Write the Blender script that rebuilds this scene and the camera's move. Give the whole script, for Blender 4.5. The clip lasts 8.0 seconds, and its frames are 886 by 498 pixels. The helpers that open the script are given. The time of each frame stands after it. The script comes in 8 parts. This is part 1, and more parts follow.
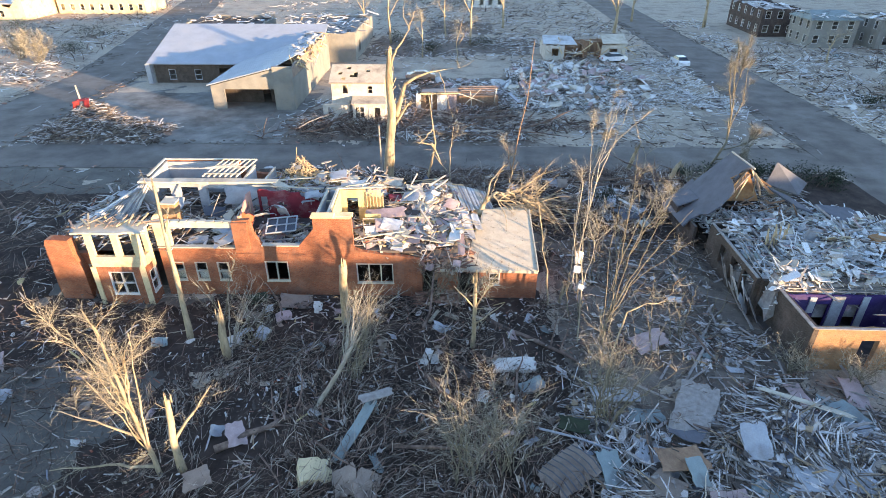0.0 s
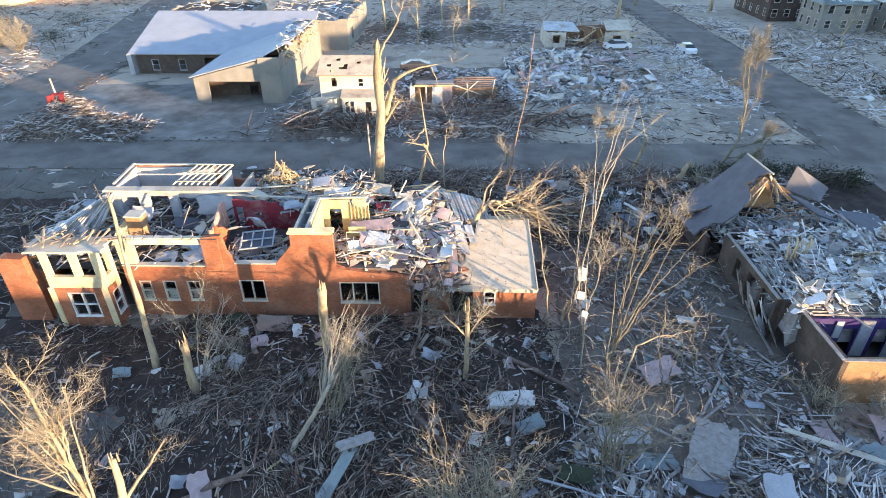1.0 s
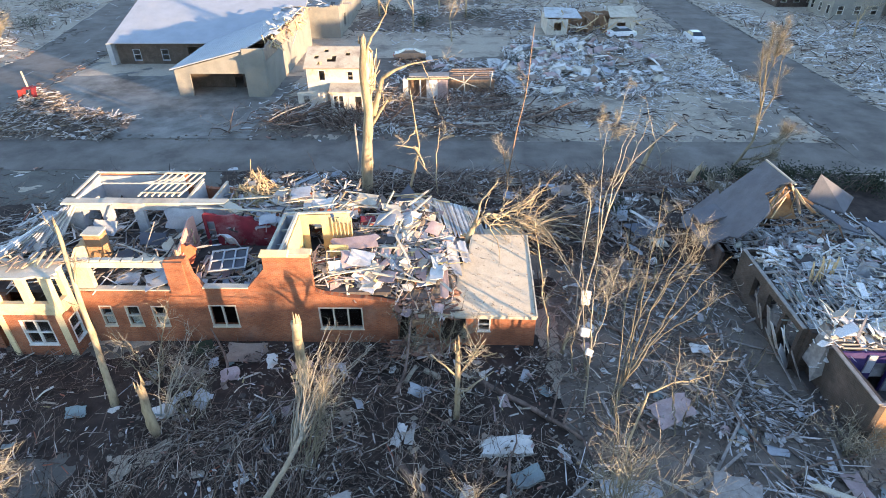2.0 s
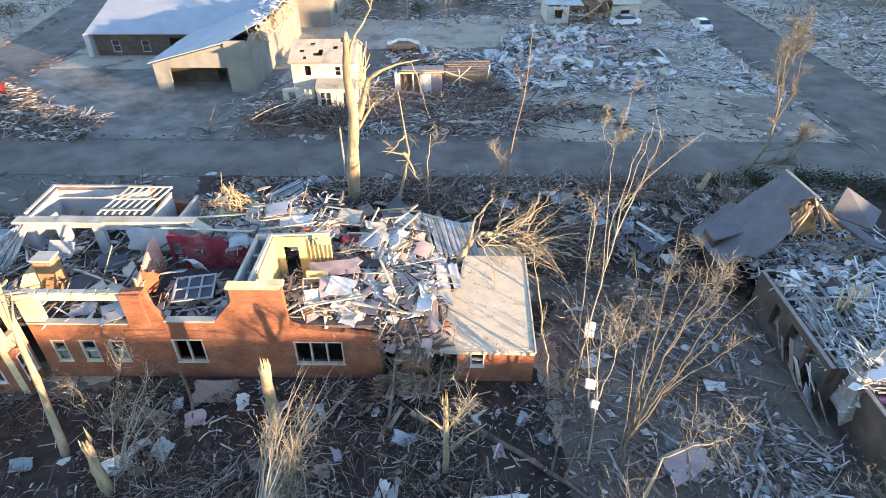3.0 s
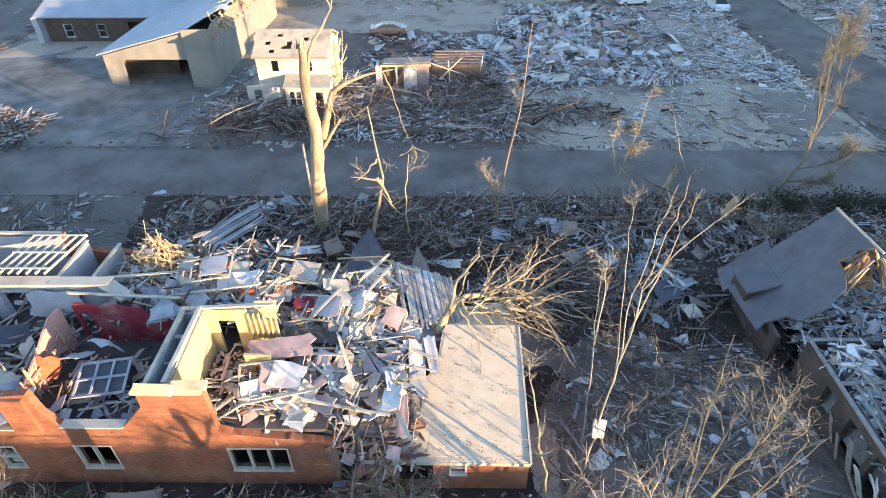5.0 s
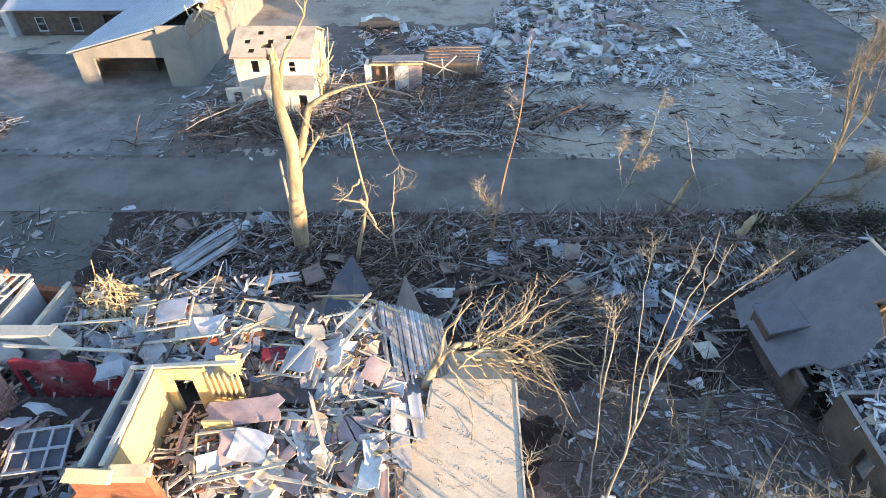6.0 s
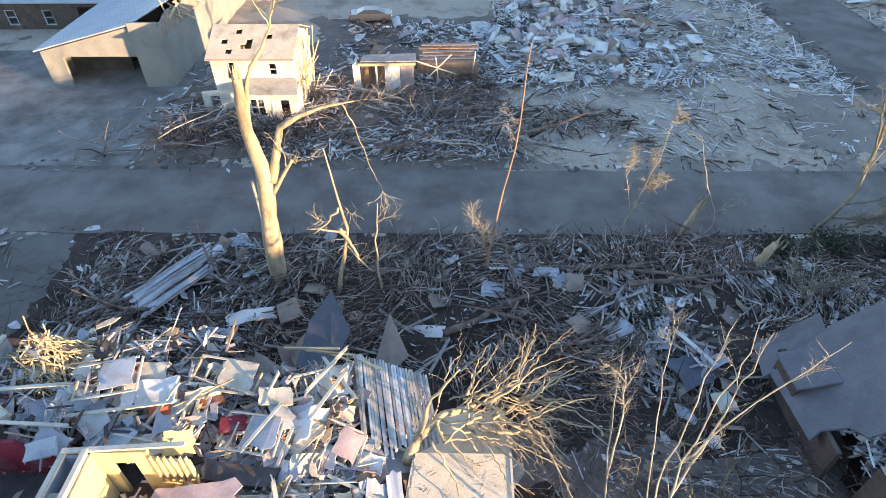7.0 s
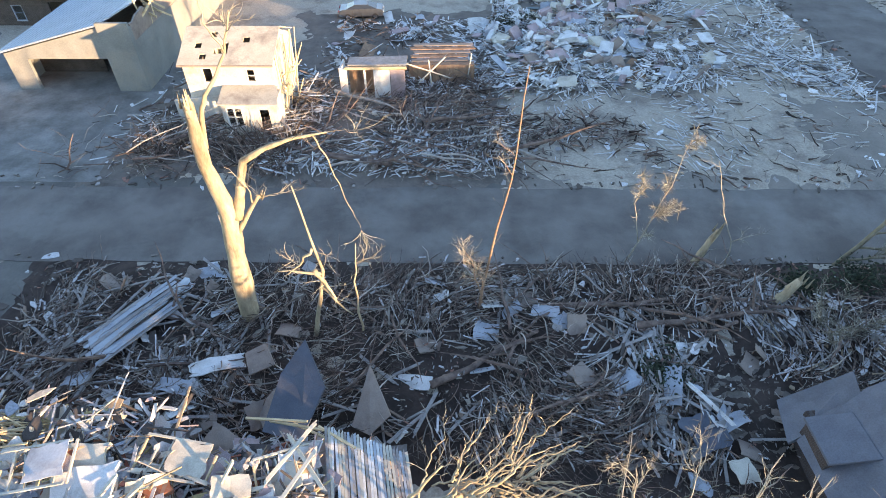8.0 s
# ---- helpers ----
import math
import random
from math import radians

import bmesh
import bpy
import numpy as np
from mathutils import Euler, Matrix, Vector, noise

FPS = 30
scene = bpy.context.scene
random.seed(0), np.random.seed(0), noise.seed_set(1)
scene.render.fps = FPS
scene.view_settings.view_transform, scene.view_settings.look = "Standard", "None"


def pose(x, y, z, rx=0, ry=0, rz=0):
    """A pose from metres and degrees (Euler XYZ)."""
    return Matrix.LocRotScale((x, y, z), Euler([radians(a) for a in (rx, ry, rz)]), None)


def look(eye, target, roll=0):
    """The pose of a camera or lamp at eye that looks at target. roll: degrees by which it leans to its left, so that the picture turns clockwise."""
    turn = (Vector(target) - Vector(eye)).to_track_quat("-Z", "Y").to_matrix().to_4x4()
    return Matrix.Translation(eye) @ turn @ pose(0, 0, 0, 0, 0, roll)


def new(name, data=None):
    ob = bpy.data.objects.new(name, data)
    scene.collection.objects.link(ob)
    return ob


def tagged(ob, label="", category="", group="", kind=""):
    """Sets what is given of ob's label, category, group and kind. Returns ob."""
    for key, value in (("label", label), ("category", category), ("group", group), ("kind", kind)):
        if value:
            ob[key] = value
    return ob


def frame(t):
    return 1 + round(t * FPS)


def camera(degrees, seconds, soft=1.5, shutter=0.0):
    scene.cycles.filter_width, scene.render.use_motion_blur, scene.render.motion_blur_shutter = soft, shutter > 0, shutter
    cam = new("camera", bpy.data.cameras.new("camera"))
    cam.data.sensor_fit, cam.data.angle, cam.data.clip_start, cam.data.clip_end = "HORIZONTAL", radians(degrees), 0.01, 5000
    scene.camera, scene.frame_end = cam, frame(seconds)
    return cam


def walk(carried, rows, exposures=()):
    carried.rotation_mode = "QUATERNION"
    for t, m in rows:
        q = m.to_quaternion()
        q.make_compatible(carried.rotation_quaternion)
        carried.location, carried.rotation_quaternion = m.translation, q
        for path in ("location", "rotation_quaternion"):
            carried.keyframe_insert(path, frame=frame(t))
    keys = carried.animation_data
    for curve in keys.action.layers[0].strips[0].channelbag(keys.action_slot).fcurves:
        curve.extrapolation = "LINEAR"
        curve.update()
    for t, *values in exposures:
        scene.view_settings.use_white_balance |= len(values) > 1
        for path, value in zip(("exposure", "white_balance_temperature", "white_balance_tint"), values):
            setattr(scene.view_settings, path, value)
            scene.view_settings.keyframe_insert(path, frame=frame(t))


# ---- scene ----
cam = camera(74.6, 8.0, soft=0.9)
PATH = [
    (0, (0.787, -1.674, 22.962), (0.755, 0.058, 21.961), -0.0),
    (0.5, (1.053, 0.314, 23.003), (1.021, 2.032, 21.978), -0.1),
    (1, (1.322, 2.231, 23.017), (1.289, 3.935, 21.97), -0.2),
    (1.5, (1.578, 4.228, 23.02), (1.545, 5.917, 21.95), -0.2),
    (3, (2.3, 10.158, 23.066), (2.27, 11.803, 21.928), -0.3),
    (3.5, (2.553, 12.135, 23.077), (2.524, 13.764, 21.917), -0.3),
    (4, (2.78, 14.068, 23.045), (2.753, 15.683, 21.865), -0.3),
    (5.5, (3.484, 19.954, 23.101), (3.462, 21.522, 21.859), -0.3),
    (6, (3.693, 21.971, 23.065), (3.673, 23.522, 21.803), -0.3),
    (6.5, (3.966, 24.046, 23.03), (3.945, 25.58, 21.747), -0.3),
    (7, (4.224, 26.074, 23.021), (4.203, 27.589, 21.716), -0.3),
    (7.5, (4.482, 28.149, 23.018), (4.461, 29.645, 21.691), -0.3),
    (8, (4.792, 30.157, 22.977), (4.769, 31.637, 21.632), -0.3),
]
walk(cam, [(t, look(eye, target, roll)) for t, eye, target, roll in PATH], exposures=[(0, 2.8, 6150, 25), (4, 2.8, 6150, 25), (5.5, 2.74, 6150, 25), (7.5, 2.82, 6150, 25), (8, 2.9, 6150, 25)])

# ---- world and sun ----
SUN_AZ, SUN_EL = 56.0, 4.3          # degrees off straight behind the first view, towards +x; height
world = bpy.data.worlds.new("sky")
scene.world = world
world.use_nodes = True
wt = world.node_tree
sky = wt.nodes.new("ShaderNodeTexSky")
sky.sky_type, sky.sun_disc = "NISHITA", False
sky.sun_elevation, sky.sun_rotation = radians(SUN_EL), radians(180 - SUN_AZ)
sky.air_density, sky.dust_density, sky.ozone_density = 1.0, 0.05, 1.85
wt.links.new(sky.outputs[0], wt.nodes["Background"].inputs[0])
wt.nodes["Background"].inputs[1].default_value = 0.143
sun_data = bpy.data.lights.new("sun", "SUN")
sun_data.energy, sun_data.angle, sun_data.color = 2.65, radians(0.6), (1.0, 0.72, 0.37)
sun = new("sun", sun_data)
to_sun = Vector((math.sin(radians(SUN_AZ)) * math.cos(radians(SUN_EL)), -math.cos(radians(SUN_AZ)) * math.cos(radians(SUN_EL)), math.sin(radians(SUN_EL))))
sun.matrix_world = look(to_sun * 60, (0, 0, 0))

# ---- materials ----
def nodes_of(name):
    m = bpy.data.materials.new(name)
    m.use_nodes = True
    return m, m.node_tree, m.node_tree.nodes["Principled BSDF"]


def mix_colour(t, fac, a, b, mode="MIX"):
    n = t.nodes.new("ShaderNodeMix")
    n.data_type, n.blend_type, n.clamp_factor = "RGBA", mode, True
    for s, v in ((0, fac), (6, a), (7, b)):
        if isinstance(v, bpy.types.NodeSocket):
            t.links.new(v, n.inputs[s])
        else:
            n.inputs[s].default_value = (*v, 1) if isinstance(v, tuple) else v
    return n.outputs[2]


def noise_of(t, vec, scale, detail=4, rough=0.6, dist=0.0):
    n = t.nodes.new("ShaderNodeTexNoise")
    n.inputs["Scale"].default_value, n.inputs["Detail"].default_value = scale, detail
    n.inputs["Roughness"].default_value, n.inputs["Distortion"].default_value = rough, dist
    t.links.new(vec, n.inputs["Vector"])
    return n.outputs["Fac"]


def span(t, v, a, b, c=0.0, d=1.0):
    n = t.nodes.new("ShaderNodeMapRange")
    n.clamp = True
    for i, x in enumerate((a, b, c, d)):
        n.inputs[i + 1].default_value = x
    t.links.new(v, n.inputs[0])
    return n.outputs[0]


def grey(t, v):
    n = t.nodes.new("ShaderNodeCombineColor")
    for i in range(3):
        t.links.new(v, n.inputs[i])
    return n.outputs[0]


def bump_of(t, b, h, strength, dist=0.02):
    n = t.nodes.new("ShaderNodeBump")
    n.inputs["Strength"].default_value, n.inputs["Distance"].default_value = strength, dist
    t.links.new(h, n.inputs["Height"])
    t.links.new(n.outputs[0], b.inputs["Normal"])


def coords(t, stretch=None):
    c = t.nodes.new("ShaderNodeTexCoord")
    if stretch is None:
        return c.outputs["Object"]
    m = t.nodes.new("ShaderNodeMapping")
    m.inputs["Scale"].default_value = stretch
    t.links.new(c.outputs["Object"], m.inputs[0])
    return m.outputs[0]


def worn(name, c1, c2, scale=2.0, rough=0.85, metal=0.0, bump=0.35, fine=30.0, island=0.35, stain=None, stretch=None):
    """A weathered surface: two tones in patches, fine grain, darker stains, each loose piece a little lighter or darker."""
    m, t, b = nodes_of(name)
    v = coords(t, stretch)
    g = noise_of(t, v, fine, 3)
    col = mix_colour(t, span(t, noise_of(t, v, scale), 0.35, 0.65), c1, c2)
    if stain:
        col = mix_colour(t, span(t, noise_of(t, v, scale * 0.35, 5, 0.7), 0.52, 0.72), col, stain)
    col = mix_colour(t, 1.0, col, grey(t, span(t, g, 0.2, 0.8, 0.8, 1.14)), "MULTIPLY")
    if island:
        n = t.nodes.new("ShaderNodeNewGeometry")
        col = mix_colour(t, 1.0, col, grey(t, span(t, n.outputs["Random Per Island"], 0, 1, 1 - island, 1 + island)), "MULTIPLY")
    t.links.new(col, b.inputs["Base Color"])
    b.inputs["Roughness"].default_value, b.inputs["Metallic"].default_value = rough, metal
    b.inputs["Specular IOR Level"].default_value = 0.25
    bump_of(t, b, g, bump)
    return m


def mixed(name, colours, rough=0.85, fine=14.0, single=False):
    """Loose pieces of several colours, one each, dirty."""
    m, t, b = nodes_of(name)
    v = coords(t)
    n = t.nodes.new("ShaderNodeNewGeometry")
    r = t.nodes.new("ShaderNodeValToRGB")
    r.color_ramp.interpolation = "CONSTANT"
    e = r.color_ramp.elements
    while len(e) < len(colours):
        e.new(0.5)
    total, at = sum(w for w, _ in colours), 0.0
    for i, (w, c) in enumerate(colours):
        e[i].position, e[i].color = at / total, (*c, 1)
        at += w
    if single:
        n = t.nodes.new("ShaderNodeObjectInfo")
    t.links.new(n.outputs["Random" if single else "Random Per Island"], r.inputs[0])
    g = noise_of(t, v, fine, 4)
    col = mix_colour(t, 1.0, r.outputs[0], grey(t, span(t, g, 0.25, 0.75, 0.6, 1.15)), "MULTIPLY")
    col = mix_colour(t, span(t, noise_of(t, v, 1.3, 5, 0.7), 0.55, 0.75, 0, 0.6), col, (0.12, 0.10, 0.08))
    t.links.new(col, b.inputs["Base Color"])
    b.inputs["Roughness"].default_value = rough
    b.inputs["Specular IOR Level"].default_value = 0.25
    bump_of(t, b, g, 0.3)
    return m


def bricks(name, c1, c2, mortar):
    m, t, b = nodes_of(name)
    c = coords(t)
    s = t.nodes.new("ShaderNodeSeparateXYZ")
    t.links.new(c, s.inputs[0])
    a = t.nodes.new("ShaderNodeMath")
    t.links.new(s.outputs[0], a.inputs[0])
    t.links.new(s.outputs[1], a.inputs[1])
    j = t.nodes.new("ShaderNodeCombineXYZ")
    t.links.new(a.outputs[0], j.inputs[0])
    t.links.new(s.outputs[2], j.inputs[1])
    k = t.nodes.new("ShaderNodeTexBrick")
    k.inputs["Scale"].default_value = 1.0
    k.inputs["Brick Width"].default_value, k.inputs["Row Height"].default_value = 0.215, 0.075
    k.inputs["Mortar Size"].default_value, k.inputs["Bias"].default_value = 0.008, -0.1
    for i, col in ((1, c1), (2, c2), (3, mortar)):
        k.inputs[i].default_value = (*col, 1)
    t.links.new(j.outputs[0], k.inputs["Vector"])
    col = mix_colour(t, 1.0, k.outputs[0], grey(t, span(t, noise_of(t, c, 0.9, 6, 0.65), 0.3, 0.7, 0.62, 1.2)), "MULTIPLY")
    col = mix_colour(t, span(t, noise_of(t, c, 0.5, 5, 0.7), 0.56, 0.74, 0, 0.45), col, (0.23, 0.16, 0.125))
    col = mix_colour(t, span(t, noise_of(t, c, 6.0, 3, 0.7), 0.6, 0.72, 0, 0.5), col, (0.10, 0.05, 0.035))
    t.links.new(col, b.inputs["Base Color"])
    b.inputs["Roughness"].default_value = 0.9
    b.inputs["Specular IOR Level"].default_value = 0.2
    bump_of(t, b, k.outputs[1], -0.5, 0.01)
    return m


def ground_mat():
    m, t, b = nodes_of("winter_ground")
    v = coords(t)
    big, mid, fine = noise_of(t, v, 0.07, 5, 0.6), noise_of(t, v, 0.55, 5, 0.65), noise_of(t, v, 7.0, 5, 0.75)
    col = mix_colour(t, span(t, big, 0.42, 0.6), (0.40, 0.335, 0.26), (0.41, 0.35, 0.272))
    col = mix_colour(t, span(t, mid, 0.45, 0.62), col, (0.415, 0.35, 0.268))
    col = mix_colour(t, span(t, noise_of(t, v, 0.25, 5, 0.7), 0.5, 0.66), col, (0.24, 0.198, 0.157))
    col = mix_colour(t, 1.0, col, grey(t, span(t, fine, 0.25, 0.75, 0.65, 1.4)), "MULTIPLY")
    for sc, lim, c in ((3.1, 0.66, (0.42, 0.40, 0.36)), (9.0, 0.69, (0.46, 0.43, 0.38))):
        col = mix_colour(t, span(t, noise_of(t, v, sc, 5, 0.8, 0.6), lim, lim + 0.06, 0, 0.7), col, c)
    t.links.new(col, b.inputs["Base Color"])
    b.inputs["Roughness"].default_value = 0.95
    b.inputs["Specular IOR Level"].default_value = 0.143
    bump_of(t, b, fine, 0.8, 0.08)
    return m


def glass_mat():
    m, t, b = nodes_of("window_glass")
    b.inputs["Base Color"].default_value = (0.85, 0.9, 0.9, 1)
    b.inputs["Roughness"].default_value = 0.05
    b.inputs["Transmission Weight"].default_value = 1.0
    b.inputs["IOR"].default_value = 1.45
    return m


def plain(name, c, rough=0.5, metal=0.0, coat=0.0):
    m, t, b = nodes_of(name)
    v = coords(t)
    col = mix_colour(t, span(t, noise_of(t, v, 3.0), 0.3, 0.7), tuple(x * 0.85 for x in c), tuple(min(1, x * 1.1) for x in c))
    t.links.new(col, b.inputs["Base Color"])
    b.inputs["Roughness"].default_value, b.inputs["Metallic"].default_value = rough, metal
    b.inputs["Coat Weight"].default_value = coat
    return m


M = dict(
    ground=ground_mat(), glass=glass_mat(),
    asphalt=worn("asphalt", (0.126, 0.107, 0.09), (0.203, 0.177, 0.15), 0.3, 0.9, 0, 0.5, 18, 0, (0.235, 0.215, 0.185)),
    forecourt=worn("forecourt", (0.145, 0.133, 0.115), (0.29, 0.27, 0.235), 0.3, 0.9, 0, 0.4, 7, 0, (0.085, 0.073, 0.06)),
    brick=bricks("red_brick", (0.35, 0.125, 0.06), (0.26, 0.088, 0.045), (0.29, 0.17, 0.11)),
    brown_brick=bricks("brown_brick", (0.10, 0.075, 0.06), (0.075, 0.057, 0.045), (0.13, 0.11, 0.09)),
    tan_brick=bricks("tan_brick", (0.40, 0.21, 0.095), (0.31, 0.16, 0.075), (0.33, 0.24, 0.15)),
    dark_shade_brick=bricks("dark_shade_brick", (0.085, 0.06, 0.05), (0.065, 0.048, 0.042), (0.11, 0.095, 0.085)),
    trim=worn("cream_trim", (0.58, 0.52, 0.41), (0.47, 0.415, 0.32), 1.2, 0.7, 0, 0.25, 20, 0.1, (0.3, 0.25, 0.2)),
    plaster=worn("grey_plaster", (0.42, 0.43, 0.44), (0.33, 0.34, 0.36), 1.0, 0.85, 0, 0.25, 15, 0.1, (0.22, 0.2, 0.18)),
    cream=worn("cream_siding", (0.66, 0.54, 0.33), (0.58, 0.47, 0.28), 1.0, 0.8, 0, 0.25, 15, 0.1, (0.36, 0.28, 0.18)),
    yellow=worn("yellow_plaster", (0.68, 0.52, 0.24), (0.60, 0.46, 0.22), 1.2, 0.8, 0, 0.25, 15, 0.1, (0.42, 0.32, 0.17)),
    red=worn("red_paint", (0.24, 0.030, 0.042), (0.17, 0.022, 0.032), 1.8, 0.75, 0, 0.3, 15, 0.15, (0.30, 0.17, 0.16)),
    mauve=worn("mauve_board", (0.46, 0.35, 0.33), (0.36, 0.265, 0.25), 1.6, 0.85, 0, 0.3, 18, 0.2, (0.25, 0.19, 0.17)),
    pink=worn("pink_plaster", (0.52, 0.30, 0.24), (0.45, 0.25, 0.20), 1.4, 0.8, 0, 0.25, 15, 0.1, (0.3, 0.2, 0.16)),
    purple=worn("purple_paint", (0.05, 0.028, 0.13), (0.04, 0.023, 0.10), 1.4, 0.75, 0, 0.25, 15, 0.1, (0.08, 0.06, 0.14)),
    white=worn("white_paint", (0.69, 0.665, 0.62), (0.57, 0.545, 0.50), 1.5, 0.7, 0, 0.25, 22, 0.15, (0.38, 0.33, 0.27)),
    pale_wood=worn("splintered_pale_wood", (0.58, 0.44, 0.26), (0.46, 0.34, 0.19), 3.0, 0.8, 0, 0.4, 30, 0.35),
    grey_wood=worn("grey_weathered_wood", (0.34, 0.31, 0.28), (0.24, 0.21, 0.185), 3.0, 0.85, 0, 0.4, 30, 0.35),
    tan_roof=worn("tan_shingle", (0.60, 0.52, 0.39), (0.52, 0.44, 0.325), 1.8, 0.9, 0, 0.5, 16, 0.05, (0.48, 0.41, 0.31)),
    grey_roof=worn("grey_shingle", (0.118, 0.119, 0.134), (0.144, 0.146, 0.162), 1.5, 0.85, 0, 0.5, 18, 0.1, (0.105, 0.105, 0.112)),
    faded_roof=worn("faded_brown_shingle", (0.50, 0.44, 0.34), (0.42, 0.365, 0.28), 1.2, 0.9, 0, 0.5, 12, 0.05, (0.24, 0.19, 0.15)),
    metal_roof=worn("pale_metal_roof", (0.40, 0.42, 0.45), (0.34, 0.36, 0.385), 0.5, 0.5, 0.2, 0.1, 12, 0.03, (0.42, 0.42, 0.42)),
    sheet_metal=worn("corrugated_sheet", (0.58, 0.59, 0.58), (0.45, 0.45, 0.44), 1.5, 0.5, 0.35, 0.15, 25, 0.1, (0.3, 0.26, 0.22)),
    render_wall=worn("beige_render", (0.265, 0.255, 0.225), (0.215, 0.205, 0.18), 0.6, 0.85, 0, 0.2, 12, 0.05, (0.33, 0.28, 0.22)),
    slate=worn("dark_slate_board", (0.085, 0.09, 0.105), (0.11, 0.115, 0.13), 1.2, 0.75, 0, 0.2, 20, 0.1),
    brown_board=worn("brown_board", (0.30, 0.235, 0.185), (0.24, 0.185, 0.145), 1.4, 0.85, 0, 0.25, 22, 0.3, (0.16, 0.12, 0.1)),
    teal_board=worn("grey_green_board", (0.25, 0.30, 0.29), (0.20, 0.24, 0.24), 1.4, 0.75, 0, 0.25, 22, 0.2, (0.15, 0.14, 0.13)),
    white_bark=worn("pale_grey_bark", (0.42, 0.37, 0.28), (0.28, 0.24, 0.18), 3.0, 0.9, 0, 0.5, 16, 0.1, (0.25, 0.21, 0.15), (1, 1, 0.3)),
    bark=worn("pale_bark", (0.46, 0.37, 0.235), (0.29, 0.23, 0.145), 3.0, 0.9, 0, 0.6, 16, 0.15, (0.15, 0.11, 0.07), (1, 1, 0.3)),
    twig=worn("bare_twigs", (0.34, 0.305, 0.23), (0.21, 0.185, 0.14), 2.0, 0.9, 0, 0.3, 25, 0.55),
    brush_pale=worn("pale_broken_branches", (0.48, 0.42, 0.35), (0.30, 0.25, 0.20), 2.0, 0.9, 0, 0.4, 22, 0.5),
    brush=worn("dark_brushwood", (0.225, 0.158, 0.122), (0.082, 0.058, 0.046), 2.0, 0.9, 0, 0.4, 22, 0.8),
    # soil colour taken near black to deepen the shaded gaps between branches
    litter=worn("shaded_leaf_litter", (0.034, 0.024, 0.019), (0.078, 0.055, 0.043), 0.9, 0.95, 0, 0.9, 9, 0, (0.035, 0.028, 0.023)),
    dark=worn("dark_mottled_brown", (0.07, 0.06, 0.055), (0.12, 0.10, 0.09), 1.5, 0.95, 0, 0.6, 8, 0, (0.16, 0.13, 0.11)),
    mound=worn("rubble_dust", (0.34, 0.32, 0.30), (0.22, 0.20, 0.185), 2.2, 0.95, 0, 0.8, 7, 0, (0.09, 0.08, 0.072)),
    # darker copy of the dust, giving the shade deep between heaped pieces
    heap_dust=worn("gap_shade_dust", (0.20, 0.18, 0.165), (0.115, 0.10, 0.09), 2.2, 0.95, 0, 0.8, 7, 0, (0.09, 0.08, 0.072)),
    bare=worn("bare_trodden_earth", (0.165, 0.15, 0.127), (0.125, 0.112, 0.093), 0.5, 0.95, 0, 0.7, 8, 0, (0.09, 0.08, 0.065)),
    verge=worn("trodden_verge", (0.27, 0.23, 0.185), (0.21, 0.18, 0.145), 0.5, 0.95, 0, 0.7, 8, 0, (0.30, 0.26, 0.21)),
    brown_litter=worn("brown_leaf_litter", (0.15, 0.12, 0.096), (0.205, 0.17, 0.138), 0.9, 0.95, 0, 0.9, 9, 0, (0.09, 0.077, 0.06)),
    dirty_white=worn("dirty_white_boards", (0.57, 0.53, 0.455), (0.45, 0.41, 0.345), 1.1, 0.8, 0, 0.35, 14, 0.15, (0.24, 0.19, 0.14)),
    leaf=worn("dark_evergreen_leaves", (0.045, 0.055, 0.03), (0.028, 0.035, 0.02), 1.5, 0.8, 0, 0.3, 20, 0.5),
    car_white=plain("white_car_paint", (0.72, 0.73, 0.74), 0.3, 0, 0.6),
    car_dark=plain("dark_car_paint", (0.06, 0.065, 0.075), 0.3, 0, 0.6),
    rubber=plain("black_rubber", (0.02, 0.02, 0.02), 0.8),
    car_glass=plain("tinted_car_glass", (0.03, 0.035, 0.04), 0.08),
    lamp_glass=plain("clear_lamp_lens", (0.6, 0.6, 0.58), 0.15),
    tail=plain("red_lamp_lens", (0.4, 0.03, 0.03), 0.2),
    line=plain("worn_road_paint", (0.30, 0.29, 0.27), 0.8),
    orange=worn("orange_red_paint", (0.55, 0.13, 0.05), (0.46, 0.10, 0.045), 2.0, 0.75, 0, 0.3, 12, 0.1, (0.3, 0.1, 0.06)),
    stem=worn("brown_grey_stems", (0.24, 0.208, 0.142), (0.15, 0.127, 0.086), 3.0, 0.9, 0, 0.4, 16, 0.3, (0.12, 0.09, 0.06), (1, 1, 0.3)),
    rust_bark=worn("red_brown_bark", (0.36, 0.23, 0.14), (0.27, 0.16, 0.10), 3.0, 0.9, 0, 0.5, 16, 0.1, (0.16, 0.10, 0.07), (1, 1, 0.3)),
    scarlet=worn("faded_red_tarpaulin", (0.32, 0.035, 0.03), (0.22, 0.03, 0.03), 2.0, 0.7, 0, 0.3, 12, 0.2),
    pot=plain("chrome", (0.6, 0.6, 0.6), 0.25, 1.0),
)
PALETTES = {}
PALETTES["rubble"] = [(8, (0.60, 0.55, 0.49)), (4, (0.48, 0.42, 0.39)), (3, (0.50, 0.41, 0.31)), (2, (0.40, 0.28, 0.17)), (3, (0.44, 0.34, 0.32)), (3, (0.33, 0.34, 0.37)), (5, (0.085, 0.07, 0.06)), (1, (0.55, 0.45, 0.22)), (1, (0.36, 0.13, 0.08))]
